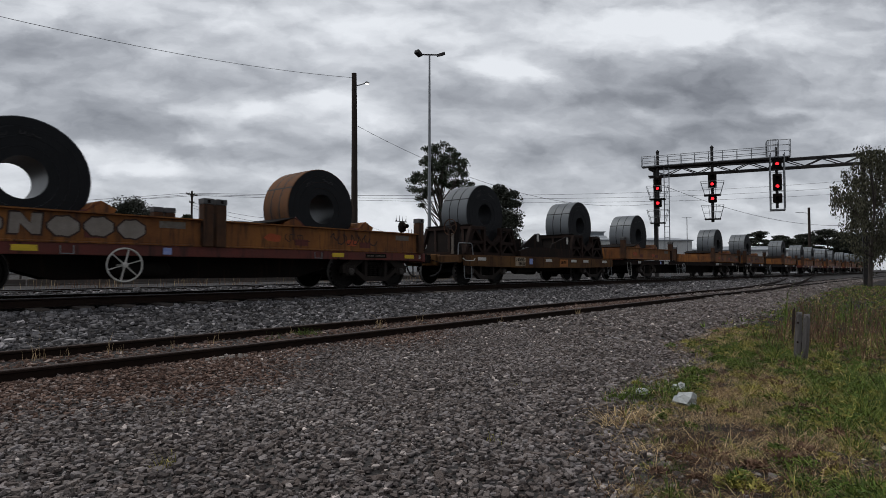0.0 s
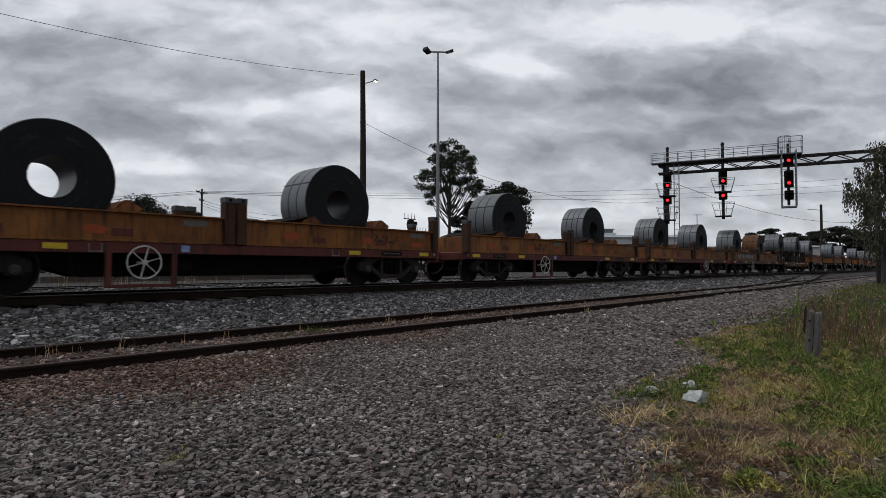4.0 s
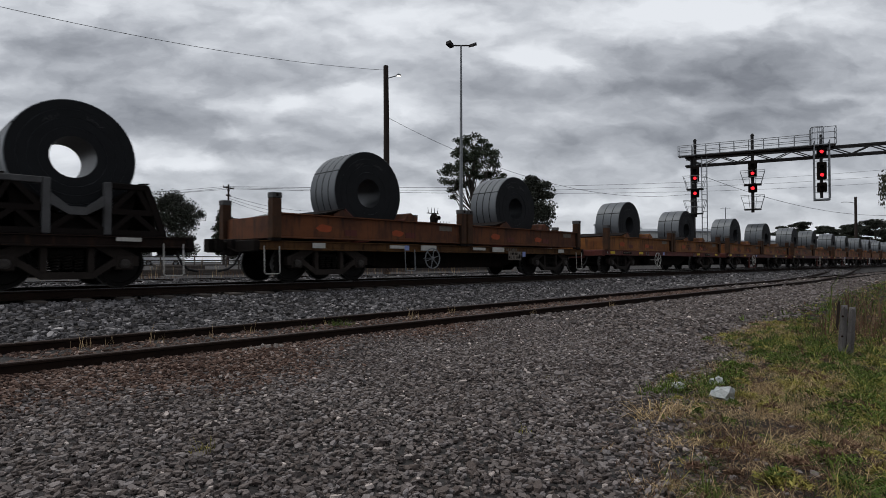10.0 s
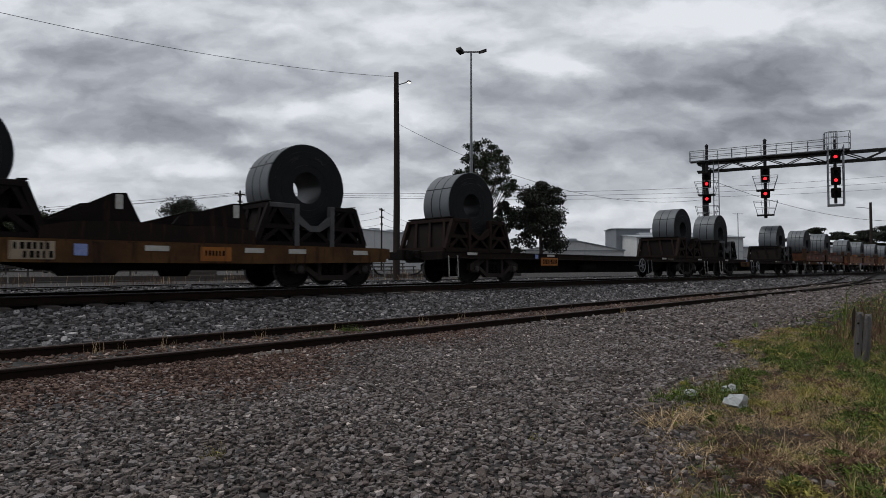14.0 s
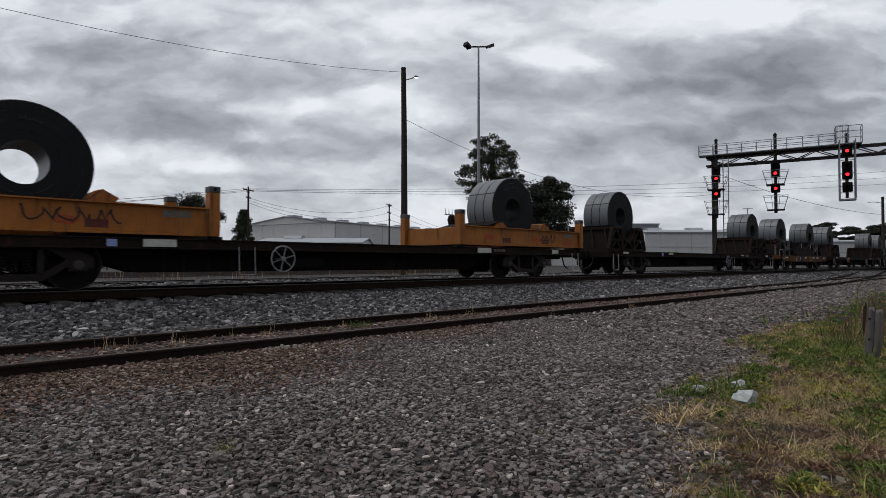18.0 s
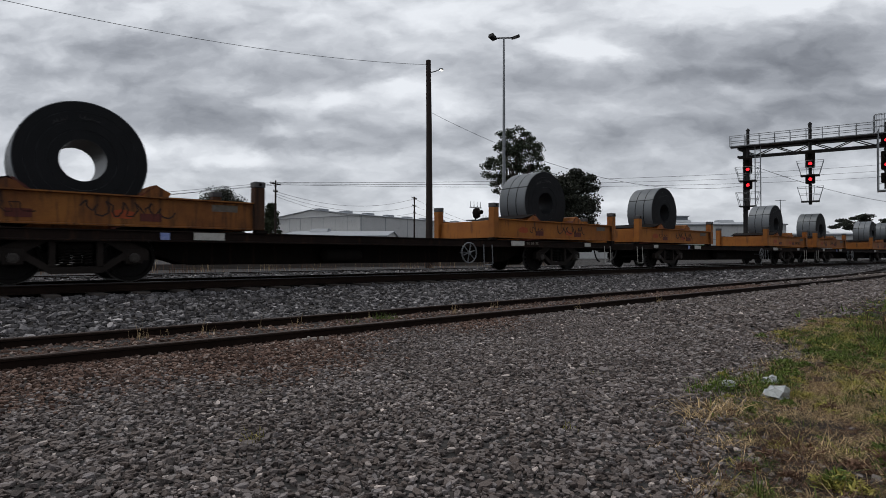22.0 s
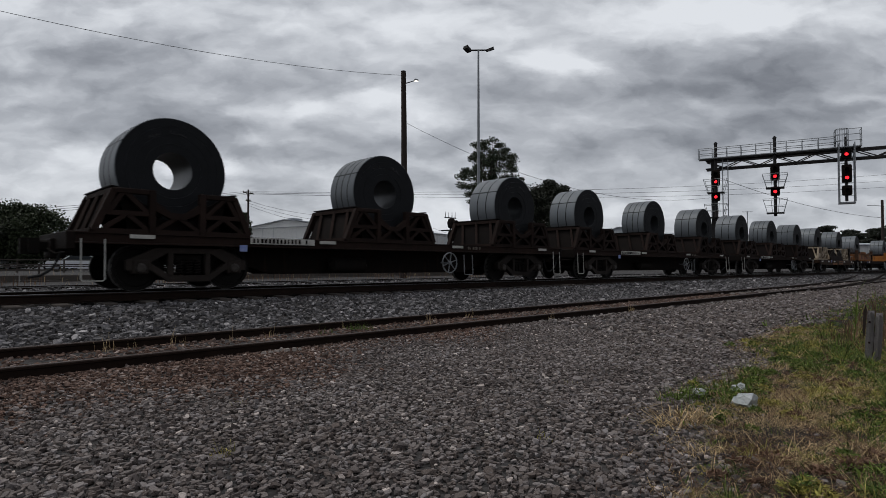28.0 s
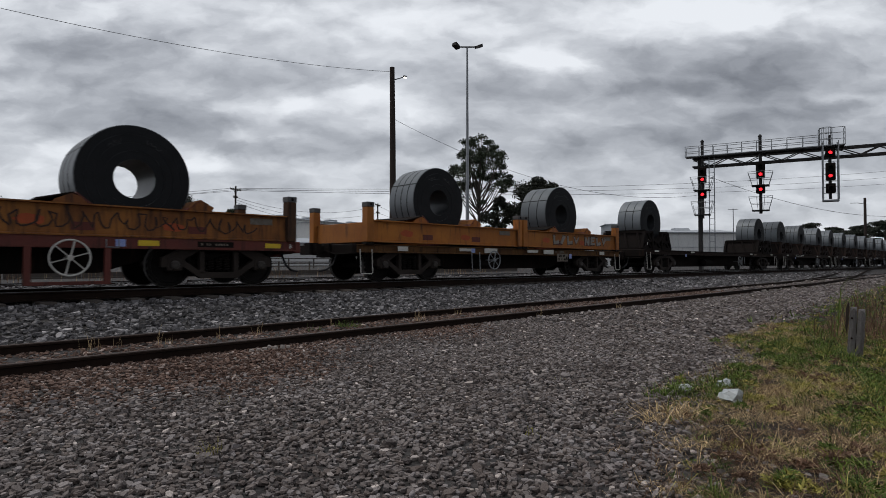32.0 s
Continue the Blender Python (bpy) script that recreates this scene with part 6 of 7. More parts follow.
build_wood_pole()
build_flood_mast()
build_power_pole(36.8, 78.5, 0.8, 11.2, ((10.7, 1.15), (9.6, 0.5)), 0.5)
build_power_pole(66.1, 83.2, 0.8, 11.2, ((10.9, 1.2), (9.5, 0.8), (8.2, 0.5)), 0.5)
p_far = thing("street_pole", (104.0, 16.2, 0.4), "plain dark timber pole with a small lamp arm far off", "pole")
part("shaft", Geo().tube([(0, 0, -0.2), (0, 0, 5), (0, 0, 10.3)], 0.22, 10, 0.17), "wood", p_far, "", True)
part("lamp_arm", Geo().tube([(0, 0, 9.4), (-0.3, 0.9, 9.6), (-0.5, 1.7, 9.6)], 0.045, 6), "galv", p_far)
m_far = thing("antenna_mast", (98.0, 32.5, 0.5), "thin pale steel antenna mast with a short crossbar", "mast")
part("shaft", Geo().tube([(0, 0, -0.2), (0, 0, 9.3)], 0.06, 6), "galv", m_far)
part("crossbar", Geo().beam((-0.5, 0.6, 9.2), (0.5, -0.6, 9.2), 0.07), "galv", m_far)
wire((20.45, 24.4, 11.68), (-17.5, 25.4, 11.6), 1.72, 0.010, 28)
wire((20.55, 24.4, 9.05), (43.2, 16.6, 6.1), 1.6, 0.011, 24)
wire((43.5, 16.4, 7.6), (82.0, 6.0, 6.6), 1.5, 0.016)
for k in range(3):
    wire((36.0 + 0.8 * k, 78.2 + 0.4 * k, 11.6 - 0.05 * k), (198.0 + 2.0 * k, 3.0, 26.8 - 1.6 * k), 2.4, 0.026, 30)
    wire((36.0 + 0.8 * k, 78.2 + 0.4 * k, 11.6 - 0.05 * k), (-6.0, 72.0 + k, 4.5 - 0.7 * (k == 1)), 0.15, 0.022)
    wire((36.9, 78.5, 10.4 - 0.35 * k), (66.0, 83.2, 11.6 - 1.3 * k), 1.7, 0.022)
    wire((66.2, 83.2, 11.6 - 1.3 * k), (104.0, 90.0, 6.5 + 0.6 * k), 1.2, 0.022)


# ------------------------------------------------------------------ signal bridge
def build_signal_bridge():
    """Lattice bridge over the tracks. Local x runs along the bridge from the far leg to the near one."""
    far, near_ = Vector((43.0, 16.9, 0)), Vector((46.6, 4.15, 0))
    L = (near_ - far).length
    b = thing("signal_bridge", (far.x, far.y, 0), "dark steel lattice signal bridge with a railed walkway over the tracks", "signal bridge")
    b.rotation_euler = (0, 0, math.atan2(near_.y - far.y, near_.x - far.x))
    zt, zb = 8.75, 8.05
    for y in (-0.35, 0.35):
        part("top_chord", Geo().box(-0.1, L, y - 0.05, y + 0.05, zt - 0.12, zt, 0.01), "darksteel", b)
        part("bottom_chord", Geo().box(-0.1, L, y - 0.05, y + 0.05, zb, zb + 0.12, 0.01), "darksteel", b)
        n = 12
        for k in range(n):
            x0, x1 = L * k / n, L * (k + 1) / n
            za, zc = (zb + 0.1, zt - 0.1) if k % 2 else (zt - 0.1, zb + 0.1)
            part("lattice_bar", Geo().beam((x0, y, za), (x1, y, zc), 0.06), "darksteel", b)
    for y in (-0.3, 0.3):
        part("far_leg", Geo().box(0.25, 0.5, y - 0.12, y + 0.12, 0.2, zt, 0.01), "darksteel", b)
    for k in range(9):
        z = 0.8 + k * 0.85
        part("leg_brace", Geo().beam((0.37, -0.3, z), (0.37, 0.3, z + 0.8), 0.05), "darksteel", b)
    part("near_leg", Geo().box(L - 0.14, L + 0.10, -0.13, 0.13, 0.0, zt + 0.12, 0.02), "darksteel", b, "single dark leg by the tree")
    part("walkway", Geo().box(-0.5, 9.05, -1.15, -0.38, zt - 0.02, zt + 0.04), "galv", b, "open grating walkway")
    for y in (-1.12, -0.42):
        for z in (0.36, 0.74):
            part("hand_rail", Geo().tube([(-0.5, y, zt + z), (7.65, y, zt + z)], 0.022, 6), "galv", b, "", True)
        for k in range(10):
            x = -0.5 + k * 8.15 / 9
            part("rail_post", Geo().tube([(x, y, zt), (x, y, zt + 0.74)], 0.022, 6), "galv", b)
    # ladder up the far leg, hooped end of the cage
    for dx in (1.02, 1.36):
        part("ladder_rail", Geo().box(dx - 0.03, dx + 0.03, -0.62, -0.55, 0.4, zt), "galv", b)
    for k in range(20):
        part("ladder_rung", Geo().beam((1.02, -0.585, 0.6 + 0.41 * k), (1.36, -0.585, 0.6 + 0.41 * k), 0.028), "galv", b)
    for z in (0.4, 0.8, 1.15):
        part("cage_hoop", Geo().tube([(7.65 + 0.35 * (1 - math.cos(a)), -1.12 - 0.35 * math.sin(a), zt + z) for a in (k * math.pi / 8 for k in range(9))], 0.018, 6), "galv", b)
    for k in range(1, 8):
        a = k * math.pi / 8
        part("cage_bar", Geo().tube([(7.65 + 0.35 * (1 - math.cos(a)), -1.12 - 0.35 * math.sin(a), zt), (7.65 + 0.35 * (1 - math.cos(a)), -1.12 - 0.35 * math.sin(a), zt + 1.15)], 0.014, 5), "galv", b)
    # cage over the third signal
    for x in (7.65, 8.35, 9.05):
        for y in (-1.12, -0.3):
            part("cage_post", Geo().tube([(x, y, zt), (x, y, zt + 1.15)], 0.022, 6), "galv", b)
    for z in (0.4, 0.8, 1.15):
        part("cage_rail", Geo().tube([(7.65, -0.3, zt + z), (7.65, -1.12, zt + z), (9.05, -1.12, zt + z), (9.05, -0.3, zt + z)], 0.022, 6), "galv", b)

    def head(parent, x, z, lit, n=2):
        h = part("signal_head", Geo().box(x - 0.28, x + 0.28, -1.02, -0.90, z - 0.30 - 0.52 * (n - 1), z + 0.34, 0.06), "black", parent, "black signal backboard")
        for k in range(n):
            zz = z - 0.52 * k
            part("visor", Geo().lathe([(0.15, -1.02), (0.15, -1.28), (0.135, -1.28), (0.135, -1.02)], 16, "y", (x, 0, zz), closed=True), "black", h)
            if k == lit:
                part("lamp", Geo().lathe([(0.108, -1.02), (0.10, -1.035), (0.06, -1.05), (0.01, -1.055)], 16, "y", (x, 0, zz)), "redlamp", h, "glowing red signal lamp")

    def basket(parent, x, z, w):
        """A hanging service basket round a signal."""
        lo = w * 0.66
        for zz, ww in ((z + 0.92, w), (z + 0.46, (w + lo) / 2)):
            part("basket_rail", Geo().tube([(x - ww, -0.5, zz), (x - ww, -1.55, zz), (x + ww, -1.55, zz), (x + ww, -0.5, zz), (x - ww, -0.5, zz)], 0.015, 6), "galv", parent)
        for s, y in ((-1, -1.55), (-0.35, -1.55), (0.35, -1.55), (1, -1.55), (-1, -0.5), (1, -0.5)):
            part("basket_bar", Geo().tube([(x + s * w, y, z + 0.92), (x + s * lo, y, z)], 0.015, 6), "galv", parent)
        part("basket_floor", Geo().box(x - w * 0.72, x + w * 0.72, -1.57, -0.48, z - 0.04, z), "darksteel", parent)

    for x, top, z1, z2, drop in ((0.6, 9.8, 7.4, 6.0, 4.3), (4.25, 9.8, 7.5, 6.15, 4.5)):
        s = part("signal_mast", Geo().tube([(x, -0.75, drop), (x, -0.75, top)], 0.10, 10), "darksteel", b, "", True)
        part("mast_cap", Geo().lathe([(0.12, top), (0.13, top + 0.06), (0.03, top + 0.18)], 10, "z", (x, -0.75, 0)), "darksteel", s)
        head(b, x, z1 + 0.2, 1)
        head(b, x, z2, 0, 1)
        basket(s, x, z1 - 1.1, 0.75)
        basket(s, x, z2 - 1.45, 0.72)
    s = part("signal_mast", Geo().tube([(8.25, -0.62, 5.3), (8.25, -0.62, 9.5)], 0.09, 10), "darksteel", b, "", True)
    for dx in (-0.42, 0.42):
        part("ladder_rail", Geo().box(8.25 + dx - 0.035, 8.25 + dx + 0.035, -0.62, -0.55, 5.2, 9.0), "galv", b)
    for k in range(9):
        part("ladder_rung", Geo().beam((7.83, -0.58, 5.25 + 0.42 * k), (8.67, -0.58, 5.25 + 0.42 * k), 0.03), "galv", b)
    for dx in (-0.42, 0.42):
        part("ladder_rail", Geo().box(8.25 + dx - 0.03, 8.25 + dx + 0.03, -1.36, -1.30, 5.2, 9.0), "galv", b)
        for k in range(5):
            part("side_brace", Geo().beam((8.25 + dx, -0.6, 5.2 + 0.8 * k), (8.25 + dx, -1.33, 5.55 + 0.8 * k), 0.03), "galv", b)
    part("foot_rest", Geo().box(7.8, 8.7, -1.1, -0.4, 5.12, 5.2), "galv", b)
    head(b, 8.25, 8.3, 0, 1)
    head(b, 8.25, 7.3, 1)
    head(b, 8.25, 5.95, 9, 1)


build_signal_bridge()


def build_dwarf_signal(x, y, z, h):
    p = thing("yard_signal", (x, y, z), "old black yard signal with a spiked finial", "signal", "yard signals")
    part("post", Geo().tube([(0, 0, 0), (0, 0, h)], 0.06, 8), "darksteel", p)
    for zz in (h - 0.25, h - 1.15):
        hd = part("signal_head", Geo().lathe([(0.10, zz - 0.42), (0.26, zz - 0.3), (0.30, zz), (0.22, zz + 0.25), (0.08, zz + 0.32)], 12, "z", (0, -0.1, 0)), "black", p, "", True)
        part("visor", Geo().lathe([(0.14, -0.35), (0.14, -0.62), (0.12, -0.62), (0.12, -0.35)], 12, "y", (0, 0, zz), closed=True), "black", hd)
    part("platform", Geo().box(-0.45, 0.45, -0.2, 0.5, h - 0.82, h - 0.76), "darksteel", p)
    for u in (-0.45, -0.15, 0.15, 0.45):
        part("spike", Geo().tube([(u, 0, h + 0.12), (u * 1.1, 0, h + 0.5)], 0.03, 6, 0.008), "darksteel", p)
    part("finial_bar", Geo().box(-0.55, 0.55, -0.03, 0.03, h + 0.06, h + 0.12), "darksteel", p)


build_dwarf_signal(28.0, 28.45, 0.4, 3.95)
build_dwarf_signal(32.2, 31.4, 0.45, 3.3)


# ------------------------------------------------------------------ trees
def build_tree(name, x, y, z, h, rx, base, leaf, label, seed, clumps=26, per=330, size=0.34, limbs=11, flat=0.75, trunk_r=0.34, droop=0.0, spire=False, bark="bark", dome=False, puff=(0.14, 0.36)):
    r = np.random.RandomState(seed)
    t = thing(name, (x, y, z), label, "tree")
    lean = r.uniform(-0.04, 0.04, 2) * h
    part("trunk", Geo().tube([(0, 0, -0.3), (lean[0] * 0.3, lean[1] * 0.3, h * 0.25), (lean[0], lean[1], h * 0.55), (lean[0] * 0.7, lean[1] * 0.7, h * 0.86)], trunk_r, 10, trunk_r * 0.22), bark, t, "", True)
    cs = []
    for k in range(clumps):
        u = (k + 0.5) / clumps if spire else r.uniform(0, 1)
        a = k * 2.4 + r.uniform(-0.9, 0.9)
        zz = base + (1 - base) * u ** 0.8
        e = (zz - base) / (1 - base)
        if spire:
            w = rx * (1.02 - e) * r.uniform(0.4, 1.0)
        else:
            w = rx * math.sqrt(max(0.05, 1 - (2 * e - 0.9) ** 2 * 0.9)) * r.uniform(0.3, 1.0)
        if dome:  # leaf masses on an umbrella of limbs, a few hanging lower at the rim
            ph = math.acos(1 - (k + 0.5) / clumps * 1.08)
            q = r.uniform(0.72, 1.0) if k % 5 else r.uniform(0.3, 0.7)
            w, zz = rx * math.sin(ph) * q, base + (0.97 - base) * math.cos(ph) * q ** 0.5 - (0.16 if k % 9 == 8 else 0.0)
        cs.append((math.cos(a) * w, math.sin(a) * w, min(zz, 0.97) * h + r.uniform(-0.02, 0.02) * h))
    for k in range(limbs):
        c = cs[int(k * clumps / limbs)]
        z0 = max(0.2 * h, c[2] * r.uniform(0.5, 0.72))
        f = min(1.0, z0 / (0.55 * h))
        p0 = (lean[0] * f, lean[1] * f, z0)
        mid = (p0[0] * 0.45 + c[0] * 0.55, p0[1] * 0.45 + c[1] * 0.55, z0 * 0.55 + c[2] * 0.45)
        part("limb", Geo().tube([p0, mid, c], trunk_r * 0.34, 7, trunk_r * 0.07), bark, t, "", True)
    n = clumps * per
    cc = np.repeat(np.array(cs), per, 0)
    cr = np.repeat(rx * r.uniform(*puff, clumps), per)
    d = r.normal(0, 1, (n, 3))
    d /= np.linalg.norm(d, axis=1)[:, None] + 1e-6
    d *= (r.uniform(0, 1, n) ** 0.6)[:, None] * 1.15
    pos = cc + d * cr[:, None] * np.array([1.15, 1.15, flat])
    pos[:, 2] -= droop * r.uniform(0, 1, n) ** 2
    a, b = r.normal(0, 1, (n, 3)), r.normal(0, 1, (n, 3))
    if droop:
        a = a * 0.3 + np.array([0, 0, -1.0])
    a /= np.linalg.norm(a, axis=1)[:, None]
    b -= (a * b).sum(1)[:, None] * a
    b /= np.linalg.norm(b, axis=1)[:, None]
    s = size * r.uniform(0.5, 1.2, n)[:, None]
    wd = 0.24 if droop else 0.42
    v = np.stack([pos - a * s * 0.5, pos + b * s * wd, pos + a * s * 0.5, pos - b * s * wd], 1).reshape(-1, 3)
    f = np.arange(n * 4).reshape(n, 4)
    cr_ob = new("crown", raw_mesh("crown", v, f, leaf))
    cr_ob.parent = t
    return t


build_tree("gum_tree", 58.25, 51.65, 0.6, 18.2, 4.6, 0.60, "leaf", "tall open-crowned gum tree with pale branching limbs", 35, 96, 210, 0.23, 40, 0.6, 0.32, dome=True, puff=(0.09, 0.20))
build_tree("gum_tree", 65.9, 47.5, 0.8, 12.0, 4.3, 0.22, "leafdark", "dense dark gum tree beside the taller one", 22, 60, 420, 0.30, 14, 0.7, 0.34)
build_tree("gum_tree", 60.6, 49.8, 0.8, 9.2, 2.6, 0.12, "leafdark", "low dense gum in front of the sheds", 23, 34, 260, 0.28, 10, 0.8, 0.2)
build_tree("broadleaf_tree", 32.6, 87.0, 0.6, 10.0, 4.1, 0.16, "leafdark", "round dense dark-green tree in the yard", 24, 74, 380, 0.24, 9, 0.85, 0.3)
build_tree("broadleaf_tree", 29.2, 90.4, 0.8, 7.4, 2.6, 0.16, "leafdark", "smaller dense tree in the yard", 25, 26, 420, 0.26, 7, 0.85, 0.2)
build_tree("conifer", 39.1, 84.8, 0.8, 8.4, 2.3, 0.10, "leafpine", "dark conical conifer beside the shed", 26, 30, 420, 0.24, 8, 0.7, 0.2, spire=True)
build_tree("shrub", 22.8, 90.0, 0.8, 5.2, 3.2, 0.10, "leafpine", "low rounded green shrub", 27, 26, 380, 0.26, 6, 0.8, 0.16)
build_tree("broadleaf_tree", 9.6, 73.5, 0.8, 6.0, 4.6, 0.10, "leafpine", "broad dark-green tree at the edge of the yard", 28, 70, 620, 0.26, 8, 0.8, 0.26)
build_tree("broadleaf_tree", 3.5, 72.5, 0.8, 6.6, 4.8, 0.10, "leafdark", "broad dark-green tree at the edge of the yard", 29, 70, 620, 0.26, 8, 0.8, 0.26)
for k, (tx, ty, th, tr_) in enumerate(((168, 38.5, 10.8, 5.6), (172, 32.5, 9.5, 5.5), (170, 27.5, 9.8, 6.0), (166, 22.0, 10.4, 6.2), (163, 16.5, 9.0, 5.5), (150, 13.0, 8.5, 5.0))):
    build_tree("pine_tree", tx, ty, 0.6, th * 0.96, tr_, 0.42, "leafdark", "dark spreading pine in the distance", 40 + k, 30, 520, 0.36, 9, 0.34, 0.4, puff=(0.12, 0.26))
build_tree("weeping_gum", 44.0, 3.75, 0.0, 8.6, 1.95, 0.26, "leafolive", "drooping gum tree in front of the bridge's leg", 51, 46, 190, 0.18, 18, 1.15, 0.14, droop=0.9, puff=(0.10, 0.26))
build_tree("weeping_gum", 47.9, 2.6, 0.0, 8.6, 2.6, 0.22, "leafolive", "drooping gum tree beside the bridge's leg", 53, 44, 300, 0.19, 13, 1.1, 0.16, droop=0.9)



# ------------------------------------------------------------------ buildings
def shed(name, a, b, depth, eave, ridge, wall, roof, label, panels=10, z=0.6, gable_front=False):
    """A gabled shed. a to b is its front wall on the ground; it reaches back by depth. Local x along the front."""
    a, b = Vector((*a, z)), Vector((*b, z))
    w = (b - a).length
    t = thing(name, a, label, "building", "buildings beyond the yard")
    t.rotation_euler = (0, 0, math.atan2(b.y - a.y, b.x - a.x))
    e = eave - z
    rd = ridge - z
    part("wall", Geo().box(0, w, 0, depth, -0.5, e), wall, t)
    if gable_front:
        part("gable_wall", Geo().prism([(0, e), (w, e), (w / 2, rd)], 0.01, depth - 0.01), wall, t)
        for s in (0, 1):
            for k in range(int(depth / 8)):
                part("wall_joint", Geo().box(w * s - 0.04, w * s + 0.04, k * 8 + 0.2, k * 8 + 0.32, -0.4, e - 0.05), roof, t)
                part("roof_vent", Geo().box(w / 2 - 0.8, w / 2 + 0.8, k * 8 + 1.5, k * 8 + 4.5, rd, rd + 0.55, 0.05), roof, t) if s else None
            part("roof_slope", Geo().prism([(w / 2, rd + 0.02), (w * s + (0.3 if s else -0.3), e - 0.03), (w * s + (0.3 if s else -0.3), e + 0.12), (w / 2, rd + 0.2)], -0.3, depth + 0.3), roof, t)
    else:
        part("roof_slope", Geo().profile([(-0.3, e - 0.02), (depth / 2, rd), (depth / 2, rd + 0.15), (-0.3, e + 0.13)], -0.3, w + 0.3), roof, t)
        part("roof_slope", Geo().profile([(depth + 0.3, e - 0.02), (depth + 0.3, e + 0.13), (depth / 2, rd + 0.15), (depth / 2, rd)], -0.3, w + 0.3), roof, t)
        for s in (0, w):
            part("gable_end", Geo().profile([(0, e), (depth, e), (depth / 2, rd)], s + (0.01 if s == 0 else -0.2), s + (0.2 if s == 0 else -0.01)), wall, t)
        for k in range(int(w / 9)):
            part("roof_vent", Geo().profile([(depth * 0.40, rd + 0.0), (depth * 0.60, rd + 0.0), (depth * 0.56, rd + 0.55), (depth * 0.44, rd + 0.55)], 3 + k * 9, 6 + k * 9), roof, t)
    for k in range(panels + 1):
        x = w * k / panels
        part("wall_joint", Geo().box(x - 0.02, x + 0.02, -0.03, 0.0, -0.4, e - 0.05), roof, t)
    part("wall_rail", Geo().box(0, w, -0.05, 0, e * 0.55, e * 0.55 + 0.12), roof, t)
    part("gutter", Geo().box(-0.2, w + 0.2, -0.35, -0.2, e - 0.12, e + 0.02), "galv", t)
    return t


shed("warehouse", (59.5, 130.5), (66.9, 102.4), 66.0, 9.7, 11.3, "clad", "roof", "long pale metal-clad warehouse with a low gable and roof vents", 8, 0.8, True)
shed("shed", (41.5, 86.5), (53.5, 74.5), 14.0, 4.2, 5.2, "clad", "roof", "low pale shed with a flat-pitched roof", 6, 0.8)
shed("shed", (88.5, 67.5), (101.8, 54.3), 16.0, 4.4, 6.2, "clad", "roof", "white gabled shed beyond the tracks", 5, 0.6, True)
shed("tower_block", (118.6, 65.0), (124.2, 59.8), 8.0, 9.8, 10.0, "cladgrey", "cladgrey", "tall plain grey windowless block", 3, 0.6)
shed("warehouse", (112.5, 57.0), (128.0, 41.5), 18.0, 7.4, 8.3, "clad", "roof", "pale metal-clad warehouse beside the block", 7, 0.6)
shed("warehouse", (129.0, 45.5), (148.0, 20.0), 20.0, 5.4, 6.0, "clad", "roof", "long pale warehouse beyond the signal bridge", 10, 0.6)
shed("shed", (14.0, 104.0), (34.0, 100.0), 14.0, 5.6, 6.6, "clad", "roof", "pale low shed behind the yard trees", 7, 0.8)
shed("shed", (-8.0, 104.0), (13.0, 103.0), 14.0, 5.2, 6.2, "clad", "roof", "pale low shed behind the yard trees", 7, 0.8)
box_ob = thing("site_container", (104.5, 53.6, 0.55), "bright green site container beside the pale warehouse", "container")
part("shell", Geo().box(0, 6, -2.4, 0, 0, 2.6, 0.05), "green", box_ob)
for k in range(12):
    part("rib", Geo().box(0.25 + k * 0.5, 0.40 + k * 0.5, -2.45, -2.4, 0.1, 2.5), "green", box_ob)
box_ob.rotation_euler = (0, 0, radians(-45))


# ------------------------------------------------------------------ the yard beyond
def build_car(x, y, turn, label, z=0.72):
    c = thing("parked_car", (x, y, z), label, "car", "parked cars")
    c.rotation_euler = (0, 0, turn)
    part("body", Geo().prism([(-2.2, 0.32), (-2.25, 0.62), (-2.15, 0.86), (-1.0, 0.95), (1.5, 0.98), (2.2, 0.90), (2.28, 0.5), (2.2, 0.3)], -0.86, 0.86), "carwhite", c)
    part("cabin", Geo().prism([(-1.15, 0.94), (-0.45, 1.40), (1.0, 1.42), (1.85, 0.97)], -0.74, 0.74), "carwhite", c)
    part("side_windows", Geo().prism([(-0.95, 0.97), (-0.40, 1.33), (0.95, 1.35), (1.55, 0.98)], -0.755, 0.755), "glass", c)
    for wx in (-1.4, 1.4):
        for wy in (-0.80, 0.80):
            w = part("wheel", Geo().lathe([(0.2, -0.1), (0.32, -0.1), (0.33, 0.0), (0.32, 0.1), (0.2, 0.1)], 18, "y", (wx, wy, 0.33)), "tyre", c, "", True)
            part("hub", Geo().lathe([(0.19, -0.11), (0.19, 0.11)], 14, "y", (wx, wy, 0.33)), "galv", w)
    for wy in (-0.6, 0.6):
        part("headlight", Geo().box(-2.27, -2.2, wy - 0.18, wy + 0.18, 0.62, 0.76, 0.01), "glass", c)
    part("bumper", Geo().box(-2.32, -2.18, -0.8, 0.8, 0.32, 0.5, 0.03), "black", c)


for cx, cy, ct in ((15.3, 84.2, -0.1), (20.6, 86.5, -0.15), (7.2, 73.8, 0.1), (11.6, 56.5, -0.5), (1.5, 66.0, 0.1), (25.0, 70.0, -0.4)):
    build_car(cx, cy, ct, "white car parked in the yard beyond the tracks", 0.62)


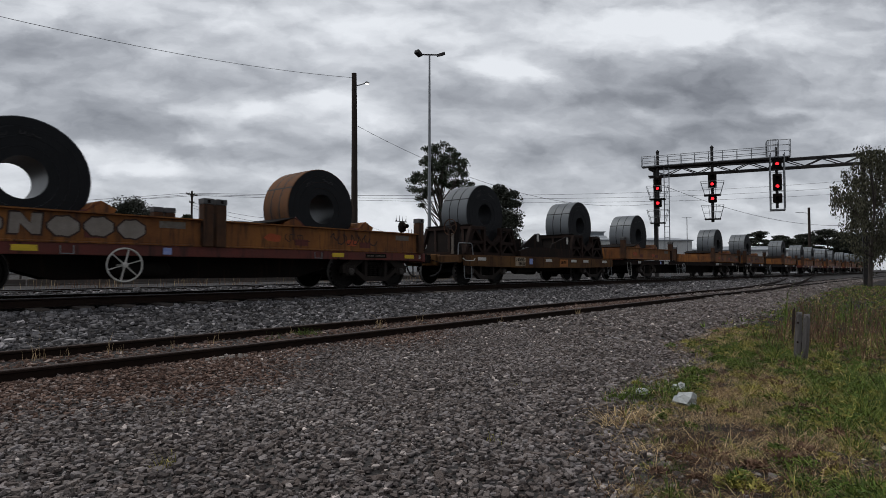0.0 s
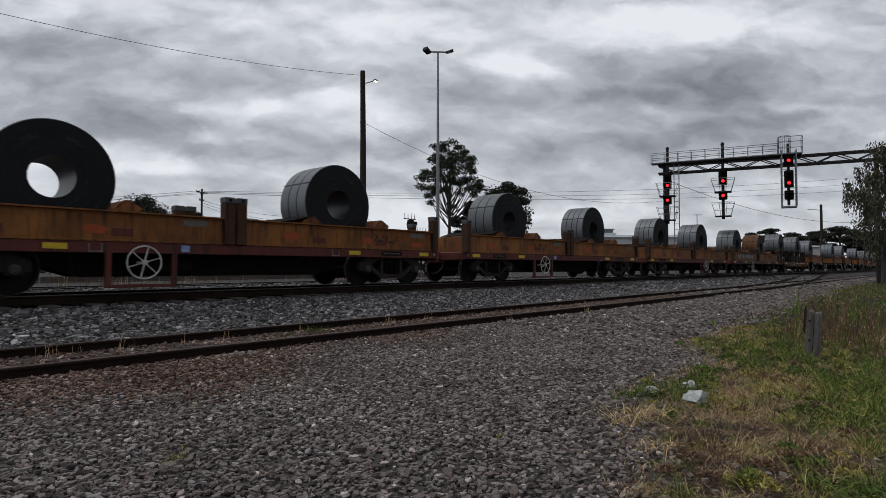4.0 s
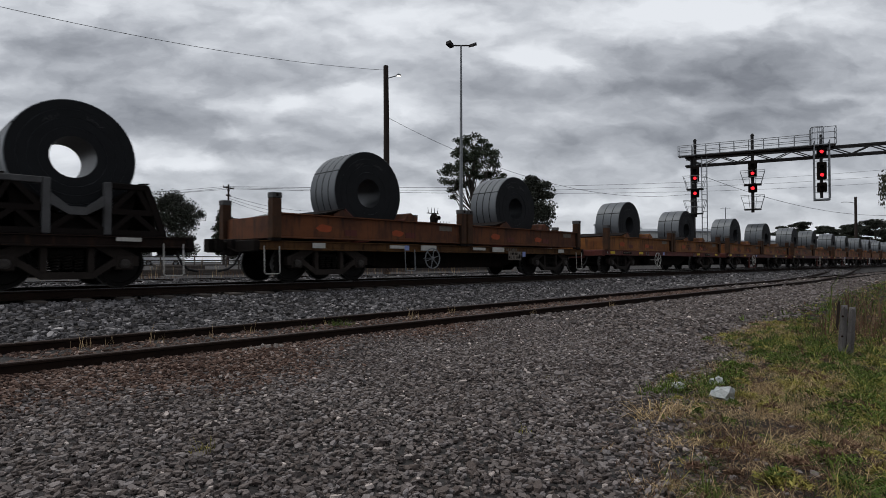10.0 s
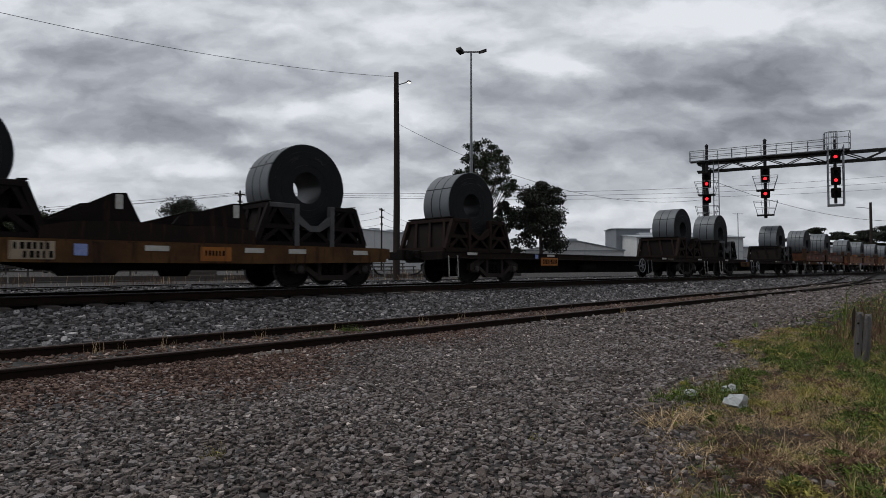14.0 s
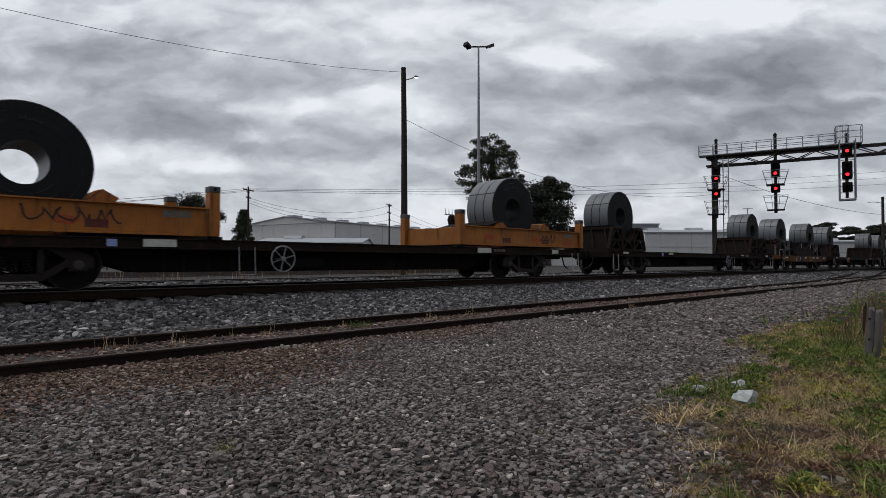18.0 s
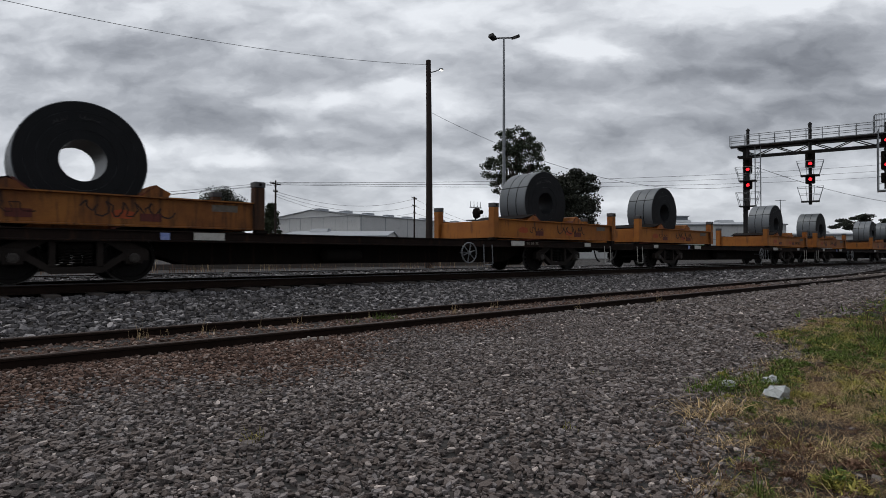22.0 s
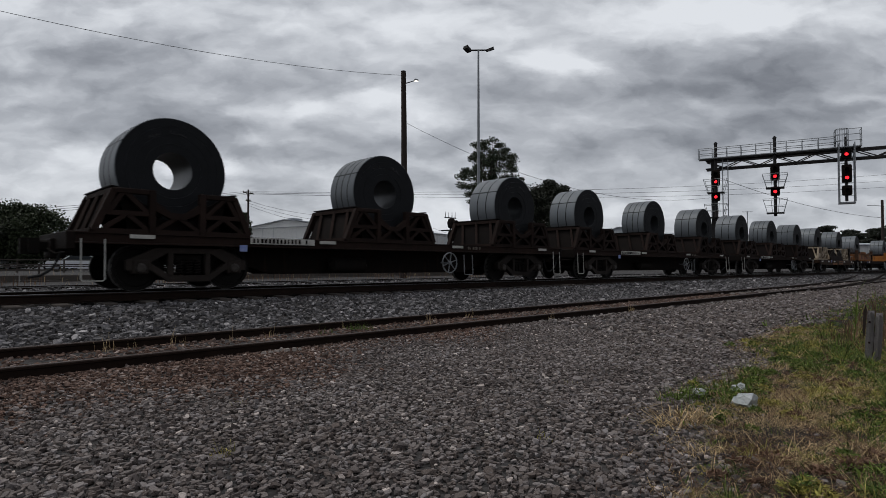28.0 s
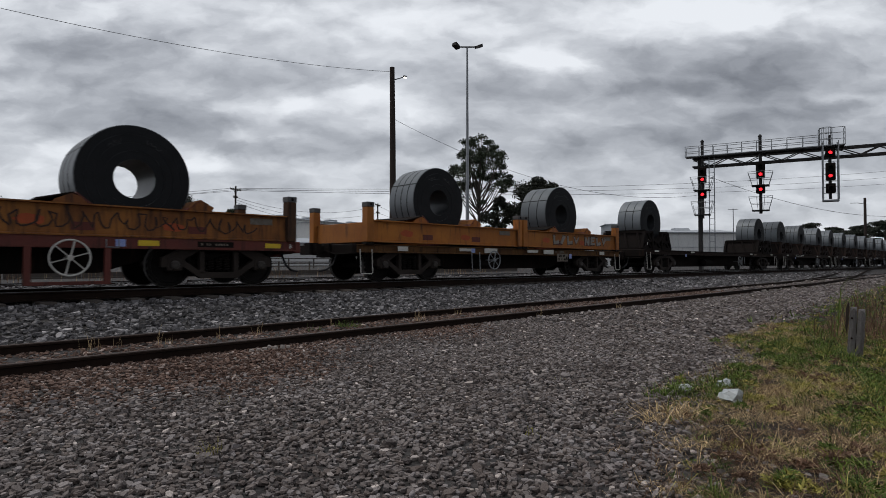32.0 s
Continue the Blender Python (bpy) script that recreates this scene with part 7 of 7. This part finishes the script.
def build_low_wall():
    w = thing("sleeper_wall", (-12.0, 27.0, 0.45), "low wall of old timber sleepers along the yard", "retaining wall")
    for k in range(18):
        for j in range(2):
            part("timber", Geo().box(k * 2.6 + 0.02, k * 2.6 + 2.56, -0.11, 0.11, -0.1 + 0.2 * j, 0.09 + 0.2 * j, 0.015), "sleeper", w)
    for y, z, n, h in ((36.0, 0.60, 16, 0.62), (43.0, 0.64, 18, 0.9)):
        f = thing("yard_fence", (-4.0, y, z), "low post-and-rail fence in the yard", "fence", "yard fences")
        for k in range(n):
            part("post", Geo().box(k * 2.4 - 0.04, k * 2.4 + 0.04, -0.04, 0.04, -0.2, h), "sleeper", f)
        for zz in (0.5, 0.95):
            part("rail", Geo().box(-0.2, n * 2.4 - 2.2, -0.075, -0.041, h * zz - 0.05, h * zz + 0.02), "sleeper", f)
    for x, y, n in ((2.0, 31.5, 5), (12.5, 32.5, 4), (22.0, 30.0, 4)):
        s = thing("sleeper_pile", (x, y, ground_z(y)), "pile of old timber sleepers lying in the yard", "sleeper pile", "sleeper piles")
        for k in range(n):
            part("sleeper", Geo().box(-1.25, 1.25, k * 0.27 - 0.4, k * 0.27 - 0.15, 0.0, 0.15, 0.012), "sleeper", s)
            if k < n - 1:
                part("sleeper", Geo().box(-1.2, 1.28, k * 0.27 - 0.27, k * 0.27 - 0.02, 0.152, 0.30, 0.012), "sleeper", s)


build_low_wall()
blades(1500, (-3, 30), (20.8, 30.5), 0.55, 0.006, "drygrass", "dead_weeds", "tall straw-coloured dead weeds beside the back track", 71, lambda x, y, r: field(x, y, 16, 1.5) > 0.55, 0.4, 0.0)
blades(2500, (-3, 30), (20.8, 26.5), 0.30, 0.008, "litter", "dry_grass", "dead grass between the tracks and the yard", 70, lambda x, y, r: patch(x * 0.8, y * 0.6) > 0.4, 0.4, 0.0)


# ------------------------------------------------------------------ connecting rails
def build_turnout():
    """Curved rails that lead from the siding to the main line."""
    t = thing("turnout", (0, 0, 0), "rusty curved rails joining the siding to the main line", "railway track", kind="structure")
    for s in (-1, 1):
        pts = []
        for k in range(31):
            u = k / 30
            e = u * u * (3 - 2 * u)
            pts.append((27 + 62 * u, SIDE_Y + (MAIN_Y - SIDE_Y) * e + s * (GAUGE / 2 + 0.035), SIDE_Z - 0.075 + (RAIL_Z - SIDE_Z) * e + 0.004))
        g = Geo()
        for a, b in zip(pts, pts[1:]):
            g.beam(a, b, 0.07, 0.15)
        part("rail", g, "rail", t)


build_turnout()
sleepers(main_track, RAIL_Z, -4.0, 60.0)


# ------------------------------------------------------------------ what moves
def motions():
    """The train rolls past at an even speed, and its wheels turn."""
    for ob, (x, y, z) in moving:
        walk(ob, [(t, Matrix.Translation((x + SPEED * t, y, z))) for t in (0, 16, 32)])
    turn = math.degrees(SPEED / 0.445)
    for s in (-1, 1):
        first = None
        for w in [o for o in scene.objects if o.name.startswith("wheelset") and (o.location.x > 0) == (s > 0)]:
            if first is None:
                ts = [k / FPS for k in range(0, 32 * FPS + 1)]
                rows = [(t, Matrix.Translation((s * 0.88, 0, 0.445)) @ Matrix.Rotation(radians(turn * t), 4, "Y")) for t in ts]
                walk(w, rows)
                first = w
            else:
                w.animation_data_create()
                w.animation_data.action = first.animation_data.action
                w.animation_data.action_slot = first.animation_data.action_slot
                w.rotation_mode = "QUATERNION"


motions()
